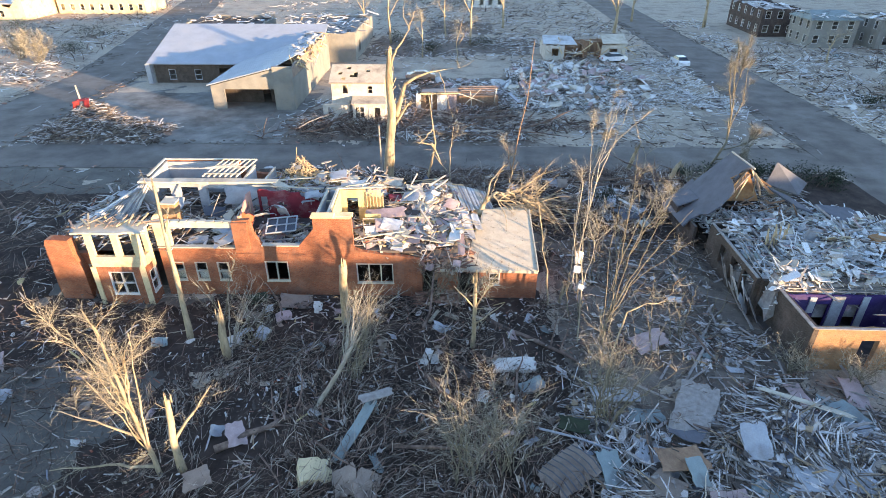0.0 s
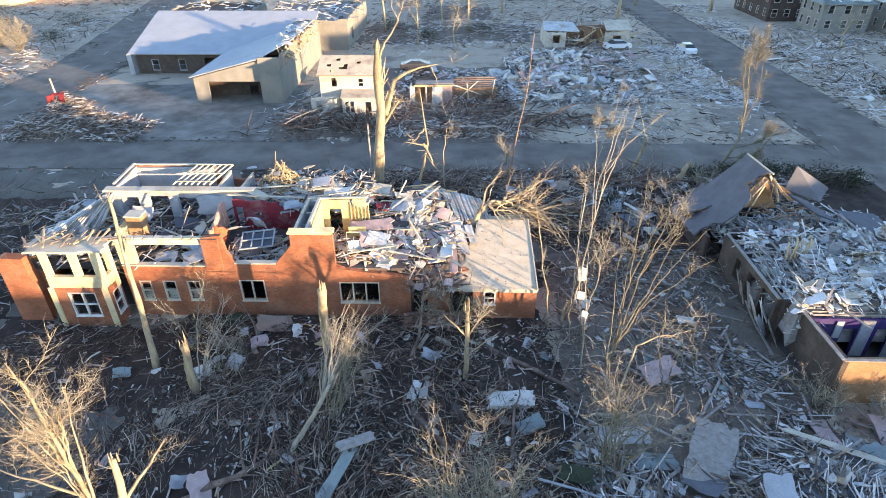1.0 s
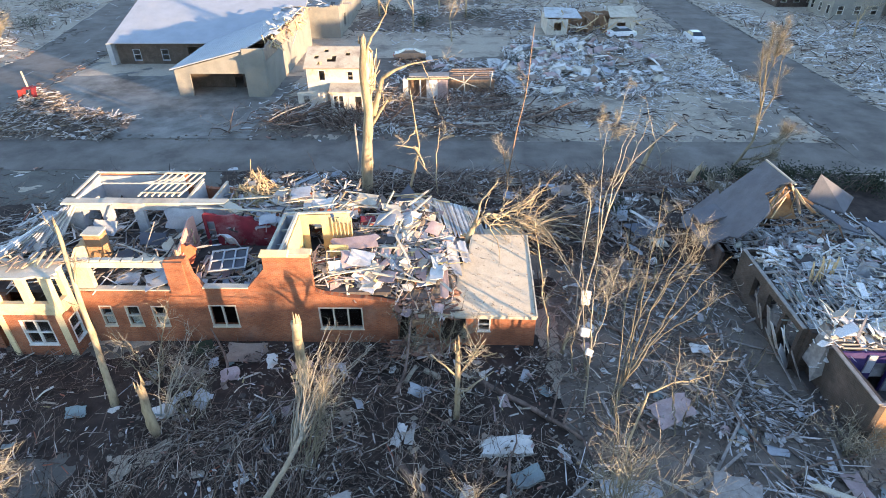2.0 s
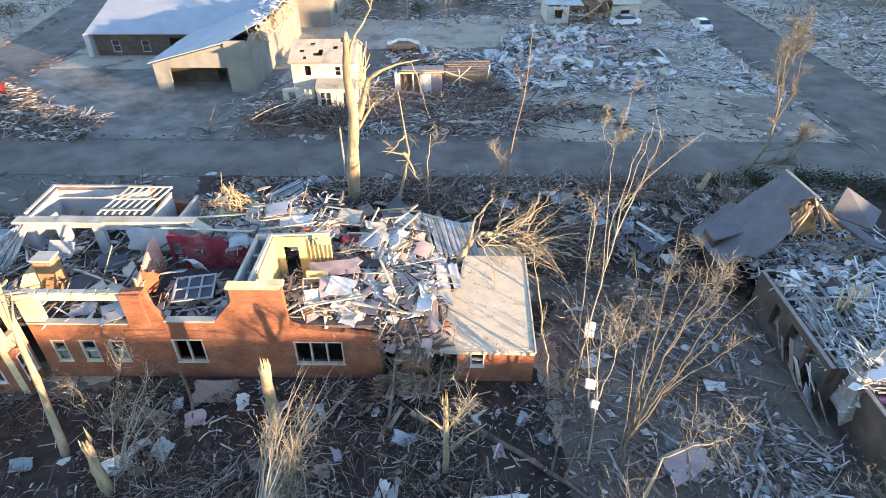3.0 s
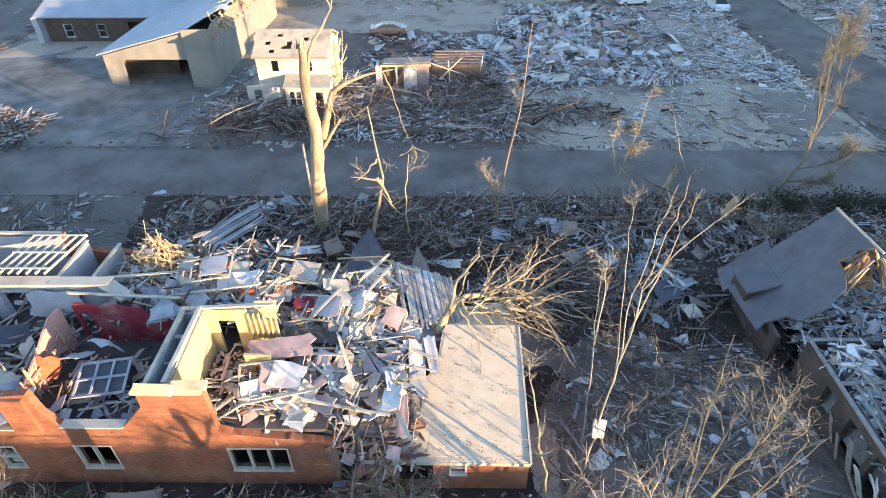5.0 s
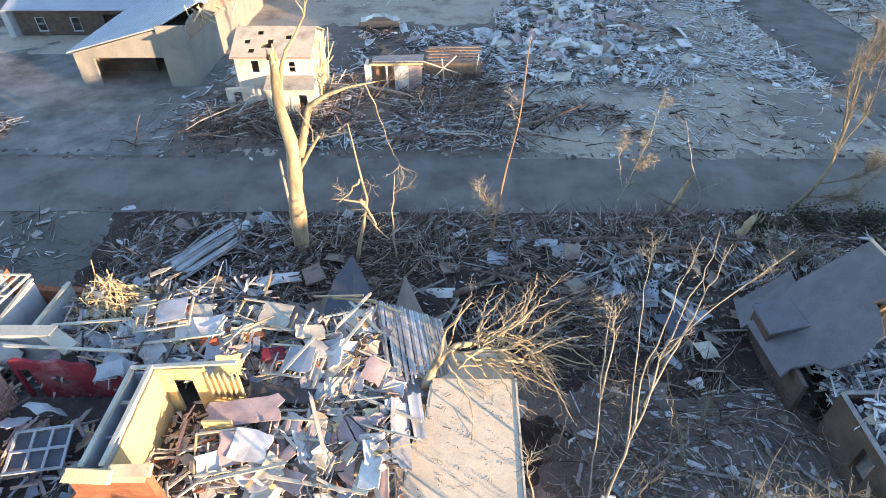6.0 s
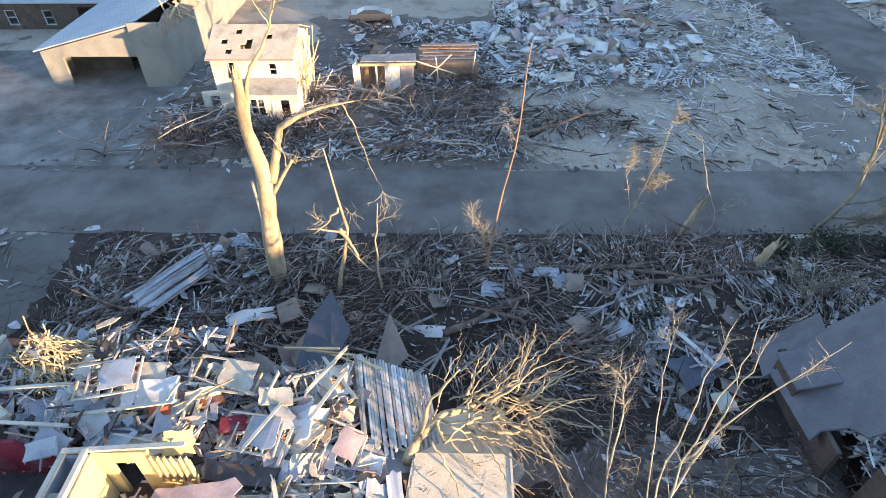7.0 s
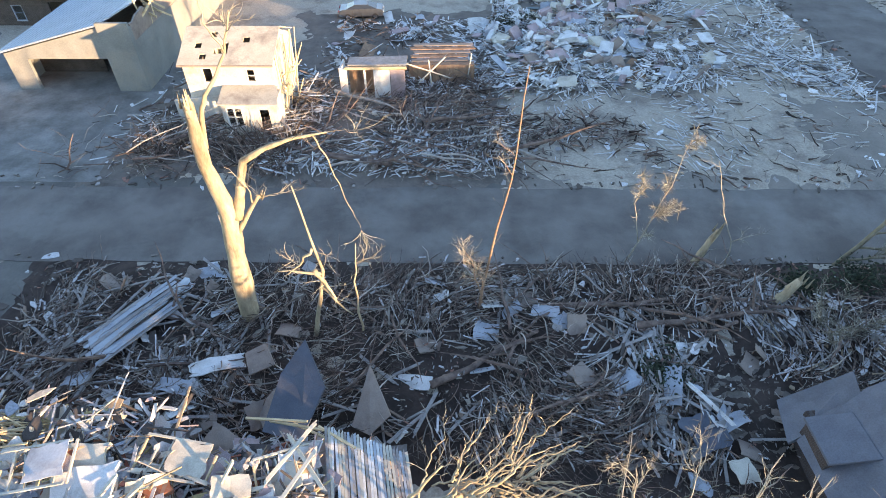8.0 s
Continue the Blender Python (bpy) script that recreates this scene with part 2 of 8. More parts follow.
PALETTES["pale_rubble"] = [(12, (0.80, 0.78, 0.75)), (4, (0.60, 0.58, 0.56)), (3, (0.36, 0.33, 0.30)), (3, (0.48, 0.40, 0.31)), (3, (0.11, 0.095, 0.085))]
PALETTES["lumber"] = [(4, (0.50, 0.46, 0.43)), (4, (0.30, 0.26, 0.22)), (6, (0.70, 0.66, 0.63)), (7, (0.12, 0.098, 0.083)), (2, (0.64, 0.62, 0.60)), (2, (0.40, 0.30, 0.19))]
PALETTES["plasterboard"] = [(10, (0.80, 0.80, 0.79)), (5, (0.64, 0.63, 0.61)), (2, (0.42, 0.45, 0.40)), (3, (0.46, 0.40, 0.33)), (3, (0.12, 0.10, 0.09)), (1, (0.5, 0.36, 0.33))]
PALETTES["tangle"] = [(4, (0.30, 0.16, 0.11)), (3, (0.40, 0.26, 0.18)), (3, (0.16, 0.10, 0.075)), (2, (0.5, 0.4, 0.3)), (1, (0.6, 0.5, 0.45))]
PALETTES["drift"] = [(4, (0.26, 0.22, 0.18)), (5, (0.12, 0.095, 0.077)), (4, (0.42, 0.38, 0.34)), (4, (0.66, 0.63, 0.60)), (2, (0.30, 0.21, 0.15))]
PALETTES["scraps"] = [(8, (0.11, 0.088, 0.07)), (5, (0.22, 0.185, 0.15)), (2, (0.38, 0.34, 0.30)), (1, (0.62, 0.59, 0.56)), (1, (0.34, 0.18, 0.13))]
for key, colours in PALETTES.items():
    M[key] = mixed(key, colours)
    M[key + "_piece"] = mixed(key + "_piece", colours, single=True)


# ---- mesh helpers ----
class Acc:
    """Collects the faces of one mesh."""

    def __init__(self):
        self.v, self.f = [], []

    def add(self, verts, faces):
        k = len(self.v)
        self.v.extend(tuple(p) for p in verts)
        self.f.extend(tuple(i + k for i in q) for q in faces)
        return self

    def box(self, c, s, r=None, jit=0.0, rnd=random):
        q = []
        for z in (-0.5, 0.5):
            for x, y in ((-0.5, -0.5), (0.5, -0.5), (0.5, 0.5), (-0.5, 0.5)):
                p = Vector((x * s[0], y * s[1], z * s[2]))
                if jit:
                    p += Vector((rnd.uniform(-jit, jit) * s[0], rnd.uniform(-jit, jit) * s[1], 0))
                q.append(p)
        if r is not None:
            q = [r @ p for p in q]
        c = Vector(c)
        return self.add([p + c for p in q], ((3, 2, 1, 0), (4, 5, 6, 7), (0, 1, 5, 4), (1, 2, 6, 5), (2, 3, 7, 6), (3, 0, 4, 7)))

    def shard(self, c, s, r, rnd):
        """A broken slab: an uneven polygon with thickness."""
        n, a0 = rnd.choice((4, 5, 5, 6)), rnd.uniform(0, 6.28)
        ring = []
        for i in range(n):
            a, k = a0 + 6.283 * (i + rnd.uniform(-0.3, 0.3)) / n, rnd.uniform(0.36, 0.62)
            ring.append((math.cos(a) * k * s[0], math.sin(a) * k * s[1]))
        slope = rnd.uniform(-0.3, 0.3) * s[2]
        c = Vector(c)
        v = [r @ Vector((x, y, -s[2] / 2)) + c for x, y in ring] + [r @ Vector((x * 0.94, y * 0.94, s[2] / 2 + slope * x / s[0])) + c for x, y in ring]
        return self.add(v, [tuple(reversed(range(n))), tuple(range(n, 2 * n))] + [(i, (i + 1) % n, (i + 1) % n + n, i + n) for i in range(n)])

    def span(self, x0, x1, y0, y1, z0, z1):
        return self.box(((x0 + x1) / 2, (y0 + y1) / 2, (z0 + z1) / 2), (x1 - x0, y1 - y0, z1 - z0))

    def beam(self, a, b, w, h, jit=0.0, rnd=random):
        a, b = Vector(a), Vector(b)
        return self.box((a + b) / 2, ((b - a).length, w, h), (b - a).to_track_quat("X", "Z").to_matrix(), jit, rnd)

    def tube(self, pts, radii, sides=5):
        pts = [Vector(p) for p in pts]
        k, up = len(self.v), Vector((0.31, 0.53, 0.79))
        for i, p in enumerate(pts):
            d = (pts[min(i + 1, len(pts) - 1)] - pts[max(i - 1, 0)])
            d = d.normalized() if d.length > 1e-6 else Vector((0, 0, 1))
            a = d.cross(up)
            a = a.normalized() if a.length > 1e-4 else Vector((1, 0, 0))
            b = d.cross(a)
            for s in range(sides):
                an = 2 * math.pi * s / sides
                self.v.append(tuple(p + (a * math.cos(an) + b * math.sin(an)) * radii[i]))
        for i in range(len(pts) - 1):
            for s in range(sides):
                o, n = k + i * sides, (s + 1) % sides
                self.f.append((o + s, o + n, o + sides + n, o + sides + s))
        self.f.append(tuple(k + s for s in reversed(range(sides))))
        self.f.append(tuple(k + (len(pts) - 1) * sides + s for s in range(sides)))
        return self

    def prism(self, poly, d):
        """A flat polygon of 3D points, made solid along the vector d."""
        poly, d, n = [Vector(p) for p in poly], Vector(d), len(poly)
        return self.add(poly + [p + d for p in poly], [tuple(range(n)), tuple(reversed(range(n, 2 * n)))] + [(i, i + n, (i + 1) % n + n, (i + 1) % n) for i in range(n)])

    def crumpled(self, c, w, h, r, amp, rnd, n=4, th=0.03):
        """A torn sheet or panel with thickness: a bent grid with an uneven outline."""
        c, top = Vector(c), []
        ph, ax = rnd.uniform(0, 6), rnd.uniform(0.5, 1.6)
        for j in range(n + 1):
            for i in range(n + 1):
                u, v = i / n - 0.5, j / n - 0.5
                e = 0.06 * (abs(u) > 0.49 or abs(v) > 0.49)
                z = amp * math.sin(u * 3.1 * ax + ph) + amp * 0.6 * math.sin(v * 4.0 + ph * 2) + rnd.uniform(-1, 1) * amp * 0.15
                top.append(Vector(((u + rnd.uniform(-e, e)) * w, (v + rnd.uniform(-e, e)) * h, z)))
        m = n + 1
        pts = top + [p - Vector((0, 0, th)) for p in top]
        k, f = m * m, []
        for j in range(n):
            for i in range(n):
                a = j * m + i
                f.append((a, a + 1, a + m + 1, a + m))
                f.append((k + a + m, k + a + m + 1, k + a + 1, k + a))
        for i in range(n):
            for a, b in ((i, i + 1), (n * m + i + 1, n * m + i), ((i + 1) * m, i * m), (i * m + n, (i + 1) * m + n)):
                f.append((b, a, a + k, b + k))
        return self.add([r @ p + c for p in pts], f)

    def mesh(self, name, weld=False):
        me = bpy.data.meshes.new(name)
        me.from_pydata(self.v, [], self.f)
        bm = bmesh.new()
        bm.from_mesh(me)
        if weld:        # join touching pieces and drop the faces between them
            bmesh.ops.remove_doubles(bm, verts=bm.verts, dist=0.0005)
            met = {}
            for f in bm.faces:
                met.setdefault(frozenset(v.index for v in f.verts), []).append(f)
            bmesh.ops.delete(bm, geom=[f for fs in met.values() if len(fs) > 1 for f in fs], context="FACES")
        bmesh.ops.recalc_face_normals(bm, faces=bm.faces)
        bm.to_mesh(me)
        bm.free()
        return me


def rot(rx=0, ry=0, rz=0):
    return Euler((radians(rx), radians(ry), radians(rz))).to_matrix()


WELDED = ("wall", "partition", "bay", "bay_wall", "gable_wall", "roof", "bay_panel", "window", "sill_course", "roof_panel", "fascia", "torn_roof", "barge_board", "door_panel")


def islands(me, name):
    """Splits a mesh into its separate pieces, one mesh each."""
    root = list(range(len(me.vertices)))

    def find(i):
        while root[i] != i:
            root[i] = root[root[i]]
            i = root[i]
        return i
    for e in me.edges:
        root[find(e.vertices[0])] = find(e.vertices[1])
    groups = {}
    for p in me.polygons:
        groups.setdefault(find(p.vertices[0]), []).append(tuple(p.vertices))
    if len(groups) == 1:
        return [me]
    out, co = [], [tuple(v.co) for v in me.vertices]
    for faces in groups.values():
        ids = {k: i for i, k in enumerate(sorted({k for f in faces for k in f}))}
        m = bpy.data.meshes.new(name)
        m.from_pydata([co[k] for k in ids], [], [tuple(ids[k] for k in f) for f in faces])
        out.append(m)
    return sorted(out, key=lambda m: -len(m.polygons))



def part(name, acc, material, parent=None, label=""):
    if name not in WELDED:
        meshes = [acc.mesh(name)]
    else:
        meshes = islands(acc.mesh(name, True), name)
    obs = []
    for me in meshes:
        me.materials.append(material)
        obs.append(tagged(new(name, me), label))
        if parent is not None:
            obs[-1].parent = parent
    return obs[0]


def beams(name, runs, w, h, material, parent, label=""):
    """Straight timbers, each a part of its own."""
    for a, b in runs:
        part(name, Acc().beam(a, b, w, h), material, parent, label)


def thing(name, label, category, at=(0, 0, 0), group="", kind=""):
    ob = new(name)
    ob.empty_display_size = 0.3
    return tagged(ob, label, category, group, kind)


def solid(name, acc, material, label, category, group="", kind=""):
    return tagged(part(name, acc, material), label, category, group, kind)


def smooth(ob):
    for p in ob.data.polygons:
        p.use_smooth = True
    return ob


def lerp_profile(prof, u):
    for (a, za), (b, zb) in zip(prof, prof[1:]):
        if a <= u <= b:
            return za + (zb - za) * (u - a) / max(b - a, 1e-6)
    return prof[0][1] if u < prof[0][0] else prof[-1][1]


def wall(acc, along, pos, thick, z0, prof, holes=(), step=0.6, jag=0.0, rnd=random):
    """A wall along x or y, its top a broken line prof [(u, z)...], with holes (u0, u1, z0, z1) through it."""
    us = sorted({round(u, 3) for u, _ in prof} | {round(h[i], 3) for h in holes for i in (0, 1) if prof[0][0] < h[i] < prof[-1][0]})
    cuts = []
    for a, b in zip(us, us[1:]):
        n = max(1, round((b - a) / step)) if jag else 1
        cuts += [a + (b - a) * i / n for i in range(n)]
    cuts.append(us[-1])
    last = None
    for a, b in zip(cuts, cuts[1:]):
        ta, tb = lerp_profile(prof, a + 1e-4), lerp_profile(prof, b - 1e-4)
        if jag:
            tc = tb + rnd.uniform(-jag, jag)
            ta, tb = (last[0] if last and abs(last[1] - ta) < 1e-3 else ta), tc
            last = (tc, lerp_profile(prof, b - 1e-4))
        mid, runs, low = (a + b) / 2, [], z0
        for h in sorted((h for h in holes if h[0] < mid < h[1]), key=lambda h: h[2]):
            if h[2] > low:
                runs.append((low, h[2], h[2]))
            low = h[3]
        if min(ta, tb) > low + 0.01:
            runs.append((low, ta, tb))
        for zb, za, zc in runs:
            if along == "x":
                poly = [(a, pos, zb), (b, pos, zb), (b, pos, zc), (a, pos, za)]
                acc.prism(poly, (0, thick, 0))
            else:
                poly = [(pos, a, zb), (pos, b, zb), (pos, b, zc), (pos, a, za)]
                acc.prism(poly, (thick, 0, 0))
    return acc


def window(house, along, u0, u1, z0, z1, pos, face=-1, sashes=1, material=None, glass=True, sill=True, depth=0.12, bar=True):
    """A framed window in a wall's outer face at pos; face: the way it looks (-1 or 1)."""
    fr, gl, si = Acc(), Acc(), Acc()
    w = 0.05

    def put(acc, a, b, lo, hi, d0, d1):
        if along == "x":
            acc.span(a, b, min(d0, d1), max(d0, d1), lo, hi)
        else:
            acc.span(min(d0, d1), max(d0, d1), a, b, lo, hi)
    o, i = pos + face * 0.025, pos - face * depth
    panes, mid = [], (z0 + z1) / 2
    for k in range(sashes):
        a, b = u0 + (u1 - u0) * k / sashes + w * 0.75, u0 + (u1 - u0) * (k + 1) / sashes - w * 0.75
        panes += [(a, b, z0 + w, mid - 0.025), (a, b, mid + 0.025, z1 - w)] if bar else [(a, b, z0 + w, z1 - w)]
    wall(fr, along, min(o, i), abs(o - i), z0, [(u0 - 0.03, z1 + 0.02), (u1 + 0.03, z1 + 0.02)], panes)
    f = part("window", fr, material or M["white"], house, "window in a pale wooden frame")
    if glass:
        put(gl, u0 + w, u1 - w, z0 + w, z1 - w, i - face * 0.02, i - face * 0.008)
        g = part("pane", gl, M["glass"], f)
        g.visible_shadow = False
    if sill:
        put(si, u0 - 0.06, u1 + 0.06, z0 - 0.07, z0 - 0.004, pos + face * 0.07, pos + face * 0.004)
        part("sill", si, material or M["white"], f)
    return f


rng = random.Random(7)


def flat_noise(x, y, s):
    return noise.noise(Vector((x * s, y * s, 3.7)))


def inside(v, a, b, soft):
    return max(0.0, min(1.0, (v - a) / soft, (b - v) / soft))


def on_road(x, y):
    left = -50 - max(0, y - 95) * 0.21
    return max(inside(y, 53.2, 62.3, 1.0) * inside(x, -62, 52, 1.5), inside(x, 39, 51.5, 1.0), inside(x, left - 13, left + 1.2, 1.2), inside(x, -50, -17.5, 2) * inside(y, 60, 84, 2))


def ground_z(x, y):
    """The ground: nearly level, with low heaps of earth and litter where the wreckage lies."""
    clear = 1 - on_road(x, y)
    n = flat_noise(x, y, 0.35) * 0.5 + flat_noise(x, y, 0.9) * 0.3
    h = 0.06 + 0.12 * n
    h += inside(y, 14, 31, 4) * inside(x, -14, 7.5, 4) * (0.28 + 0.35 * n)
    h += inside(y, 42, 54, 3) * inside(x, -16, 34, 4) * (0.45 + 0.6 * n)
    h += inside(y, 12, 36, 5) * inside(x, 7, 20, 3) * (0.22 + 0.35 * n)
    h += inside(y, 10, 23, 4) * inside(x, 15, 34, 4) * (0.4 + 0.5 * n)
    h += inside(y, 62.5, 74, 2) * inside(x, -23, 7, 4) * (0.4 + 0.5 * n)
    h += inside(y, 74, 102, 5) * inside(x, 8, 29, 5) * (0.45 + 0.6 * n)
    h += inside(y, 22, 46, 5) * inside(x, -46, -26.5, 3) * (0.3 + 0.35 * n)
    return max(-0.05, h) * clear - 0.03 * (1 - clear)


def lines(a, b, step, far):
    mid = [a + (b - a) * i / round((b - a) / step) for i in range(round((b - a) / step) + 1)]
    out, g = [], step * 2
    p = b
    while p < far:
        p += g
        g *= 1.3
        out.append(p)
    low, g, p = [], step * 2, a
    while p > -far:
        p -= g
        g *= 1.3
        low.append(p)
    return low[::-1] + mid + out


def build_ground():
    xs, ys = lines(-62, 62, 0.8, 3500), lines(2, 112, 0.8, 3500)
    acc = Acc()
    acc.v = [(x, y, ground_z(x, y) if abs(x) < 140 and -40 < y < 210 else 0.0) for y in ys for x in xs]
    m = len(xs)
    acc.f = [(j * m + i, j * m + i + 1, (j + 1) * m + i + 1, (j + 1) * m + i) for j in range(len(ys) - 1) for i in range(m - 1)]
    smooth(solid("ground", acc, M["ground"], "littered winter ground of grey earth and dead grass", "ground", kind="structure"))


def build_roads():
    def strip(name, left, right, label, material="asphalt", z=0.035):
        acc = Acc()
        n = len(left)
        rnd = random.Random(n)
        v = [(x + rnd.uniform(-0.15, 0.15), y + rnd.uniform(-0.15, 0.15), z) for x, y in left] + [(x + rnd.uniform(-0.15, 0.15), y + rnd.uniform(-0.15, 0.15), z) for x, y in right]
        v += [(x, y, z - 0.12) for x, y, _ in v]
        k = 2 * n
        f = []
        for i in range(n - 1):
            f += [(i, n + i, n + i + 1, i + 1), (k + i, k + i + 1, k + n + i + 1, k + n + i), (i, i + 1, k + i + 1, k + i), (n + i + 1, n + i, k + n + i, k + n + i + 1)]
        f += [(0, k, k + n, n), (n - 1, 2 * n - 1, k + 2 * n - 1, k + n - 1)]
        acc.add(v, f)
        solid(name, acc, M[material], label, "road", kind="structure")
    strip("road", [(x, 54.3) for x in range(-50, 41, 2)], [(x, 61.4) for x in range(-50, 41, 2)], "grey asphalt side street between the wrecked plots")
    ys = list(range(-200, 420, 3))
    strip("road", [(40, y) for y in ys], [(50.4, y) for y in ys], "long straight grey asphalt street with littered verges", z=0.04)
    def lx(y):
        return -50 - max(0, y - 95) * 0.21
    strip("road", [(lx(y) - 11.6, y) for y in ys], [(lx(y), y) for y in ys], "wide grey asphalt street with worn lane marks", z=0.04)
    strip("pavement", [(-49.7, y) for y in range(62, 92, 2)], [(-18.5 + 0.4 * math.sin(y), y) for y in range(62, 92, 2)], "bare concrete forecourt, dusty and stained", "forecourt", 0.03)
    for i in range(14):
        y = 66 + i * 9
        acc = Acc().box((lx(y) - 5.8, y, 0.045), (0.16, 2.6, 0.012), rot(0, 0, 12 if y > 95 else 0))
        solid("lane_mark", acc, M["line"], "worn pale lane mark painted on asphalt", "road marking", "lane marks on the wide street", "structure")


def build_soil():
    """Leaf litter and churned earth, darkened for shade between the brushwood, with uneven edges."""
    # the patch from x 29 to 42 darkens the ground for corner shade
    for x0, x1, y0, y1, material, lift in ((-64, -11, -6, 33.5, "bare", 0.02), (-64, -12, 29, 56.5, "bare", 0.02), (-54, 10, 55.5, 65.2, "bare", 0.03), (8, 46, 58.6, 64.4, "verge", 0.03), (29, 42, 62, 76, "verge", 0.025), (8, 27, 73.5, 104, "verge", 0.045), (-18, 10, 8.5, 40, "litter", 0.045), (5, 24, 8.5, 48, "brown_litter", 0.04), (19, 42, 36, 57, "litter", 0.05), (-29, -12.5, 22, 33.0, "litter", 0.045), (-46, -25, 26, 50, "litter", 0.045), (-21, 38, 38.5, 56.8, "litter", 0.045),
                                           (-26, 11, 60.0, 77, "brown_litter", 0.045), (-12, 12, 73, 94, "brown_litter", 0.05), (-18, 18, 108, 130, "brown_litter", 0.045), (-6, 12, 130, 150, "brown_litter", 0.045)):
        step = 0.36
        nx, ny = round((x1 - x0) / step), round((y1 - y0) / step)
        acc, ids = Acc(), {}

        def cover(x, y):
            edge = min(x - x0, x1 - x, y - y0, y1 - y)
            return min(edge / 4.0, 0.95) - 0.4 + 0.7 * flat_noise(x, y, 0.16) + 0.35 * flat_noise(x, y, 0.6) + 0.2 * flat_noise(x, y, 1.7)

        def vid(i, j):
            if (i, j) not in ids:
                x, y = x0 + (x1 - x0) * i / nx, y0 + (y1 - y0) * j / ny
                x, y = x + 0.3 * flat_noise(x, y, 1.9), y + 0.3 * flat_noise(y, x, 1.9)
                ids[(i, j)] = len(acc.v)
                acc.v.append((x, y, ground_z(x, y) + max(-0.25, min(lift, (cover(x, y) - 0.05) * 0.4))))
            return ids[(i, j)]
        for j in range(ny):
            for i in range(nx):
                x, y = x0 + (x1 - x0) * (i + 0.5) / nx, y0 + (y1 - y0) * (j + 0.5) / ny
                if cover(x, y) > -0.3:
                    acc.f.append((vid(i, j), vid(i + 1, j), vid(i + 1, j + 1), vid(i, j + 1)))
        smooth(solid("earth", acc, M[material], "trodden grey earth, darkened in places for shade" if material in ("bare", "verge") else "churned earth and leaf litter, darkened for shade under brushwood", "ground", kind="structure"))


build_ground()
build_soil()
build_roads()


# ---- the brick house, its upper storey torn open ----
def brick_house():
    h = thing("house", "red brick house with its roof and upper storey torn off", "house")
    rnd = random.Random(3)
    front = [(-26.4, 3.3), (-25.65, 3.3), (-23.9, 3.3), (-23.0, 3.3)]
    acc = Acc()
    wall(acc, "x", 31.4, 0.32, -0.2, front, [(-26.1, -25.75, 1.1, 2.6), (-23.75, -23.1, 1.1, 2.4)])
    main = [(-18.7, 3.75), (-13.5, 3.75), (-13.5, 5.75), (-12.35, 5.9), (-12.2, 4.75), (-11.75, 3.95), (-9.35, 3.95), (-9.2, 4.1), (-8.25, 5.25), (-8.22, 6.05), (-5.72, 6.1), (-5.7, 3.8), (-5.2, 3.55), (-3.0, 3.3), (-1.25, 3.0)]
    holes = [(-17.95, -17.3, 1.15, 2.45), (-16.5, -15.75, 1.25, 2.65), (-15.0, -14.25, 1.25, 2.65), (-11.75, -10.25, 1.25, 2.75), (-5.6, -3.2, 1.15, 2.65)]
    wall(acc, "x", 31.4, 0.32, -0.2, main, holes, 0.45, 0.03, rnd)
    wall(acc, "y", -26.4, 0.32, -0.2, [(31.72, 3.2), (34, 2.6), (38, 3.0), (41.0, 2.2)], (), 0.5, 0.15, rnd)
    wall(acc, "y", -1.57, 0.32, -0.2, [(31.72, 2.9), (34, 2.6), (41.0, 2.4)], (), 0.5, 0.1, rnd)
    wall(acc, "x", 41.0, 0.32, -0.2, [(-26.4, 3.2), (-21.9, 3.4), (-21.8, 6.1), (-16.0, 6.15), (-15.9, 5.2), (-13.0, 5.0), (-9.0, 3.6), (-1.25, 2.6)], (), 0.5, 0.06, rnd)
    part("wall", acc, M["brick"], h, "red brick outer wall, broken along its top")
    # pilaster, chimney and gable caps
    acc = Acc().span(-13.5, -12.5, 31.25, 31.395, 3.62, 5.7)
    part("pilaster", acc, M["brick"], h)
    acc = Acc()
    acc.prism([(-25.75, 30.7, -0.2), (-23.75, 30.7, -0.2), (-23.75, 30.7, 2.2), (-24.1, 30.7, 3.4), (-24.15, 30.7, 4.6), (-25.6, 30.7, 4.65), (-25.75, 30.7, 4.3)], (0, 0.69, 0))
    part("chimney", acc, M["brick"], h, "broad red brick chimney stack")
    for x, y, z, l, rx, ry, rz in ((-7.05, 31.5, 6.16, 2.5, 24, 1.5, 1), (-7.55, 31.42, 6.22, 1.5, 30, -2.5, -3), (-6.3, 31.62, 6.22, 1.3, 12, 3, 4)):
        part("coping", Acc().box((x, y, z), (l, 0.42, 0.09), rot(rx, ry, rz), 0.05, rnd), M["cream"], h, "cream coping board along the gable, shaken loose")
    acc = Acc().span(-18.7, -13.5, 31.34, 31.74, 3.755, 3.83)
    acc.span(-11.8, -9.3, 31.34, 31.74, 3.955, 4.02)
    part("sill_course", acc, M["trim"], h, "cream sill course")
    # lintel over the long upper opening, and its piers
    acc = Acc().span(-18.7, -13.5, 31.36, 31.75, 5.28, 5.62)
    for i in range(9):
        acc.box((-18.4 + i * 0.58, 31.55, 5.67), (0.5, 0.3, 0.1), rot(0, rnd.uniform(-4, 4), rnd.uniform(-9, 9)), 0.1, rnd)
    part("lintel", acc, M["trim"], h)
    acc = Acc().span(-18.7, -17.75, 31.38, 31.72, 3.885, 5.275)
    part("pier", acc, M["cream"], h, "cream rendered pier")
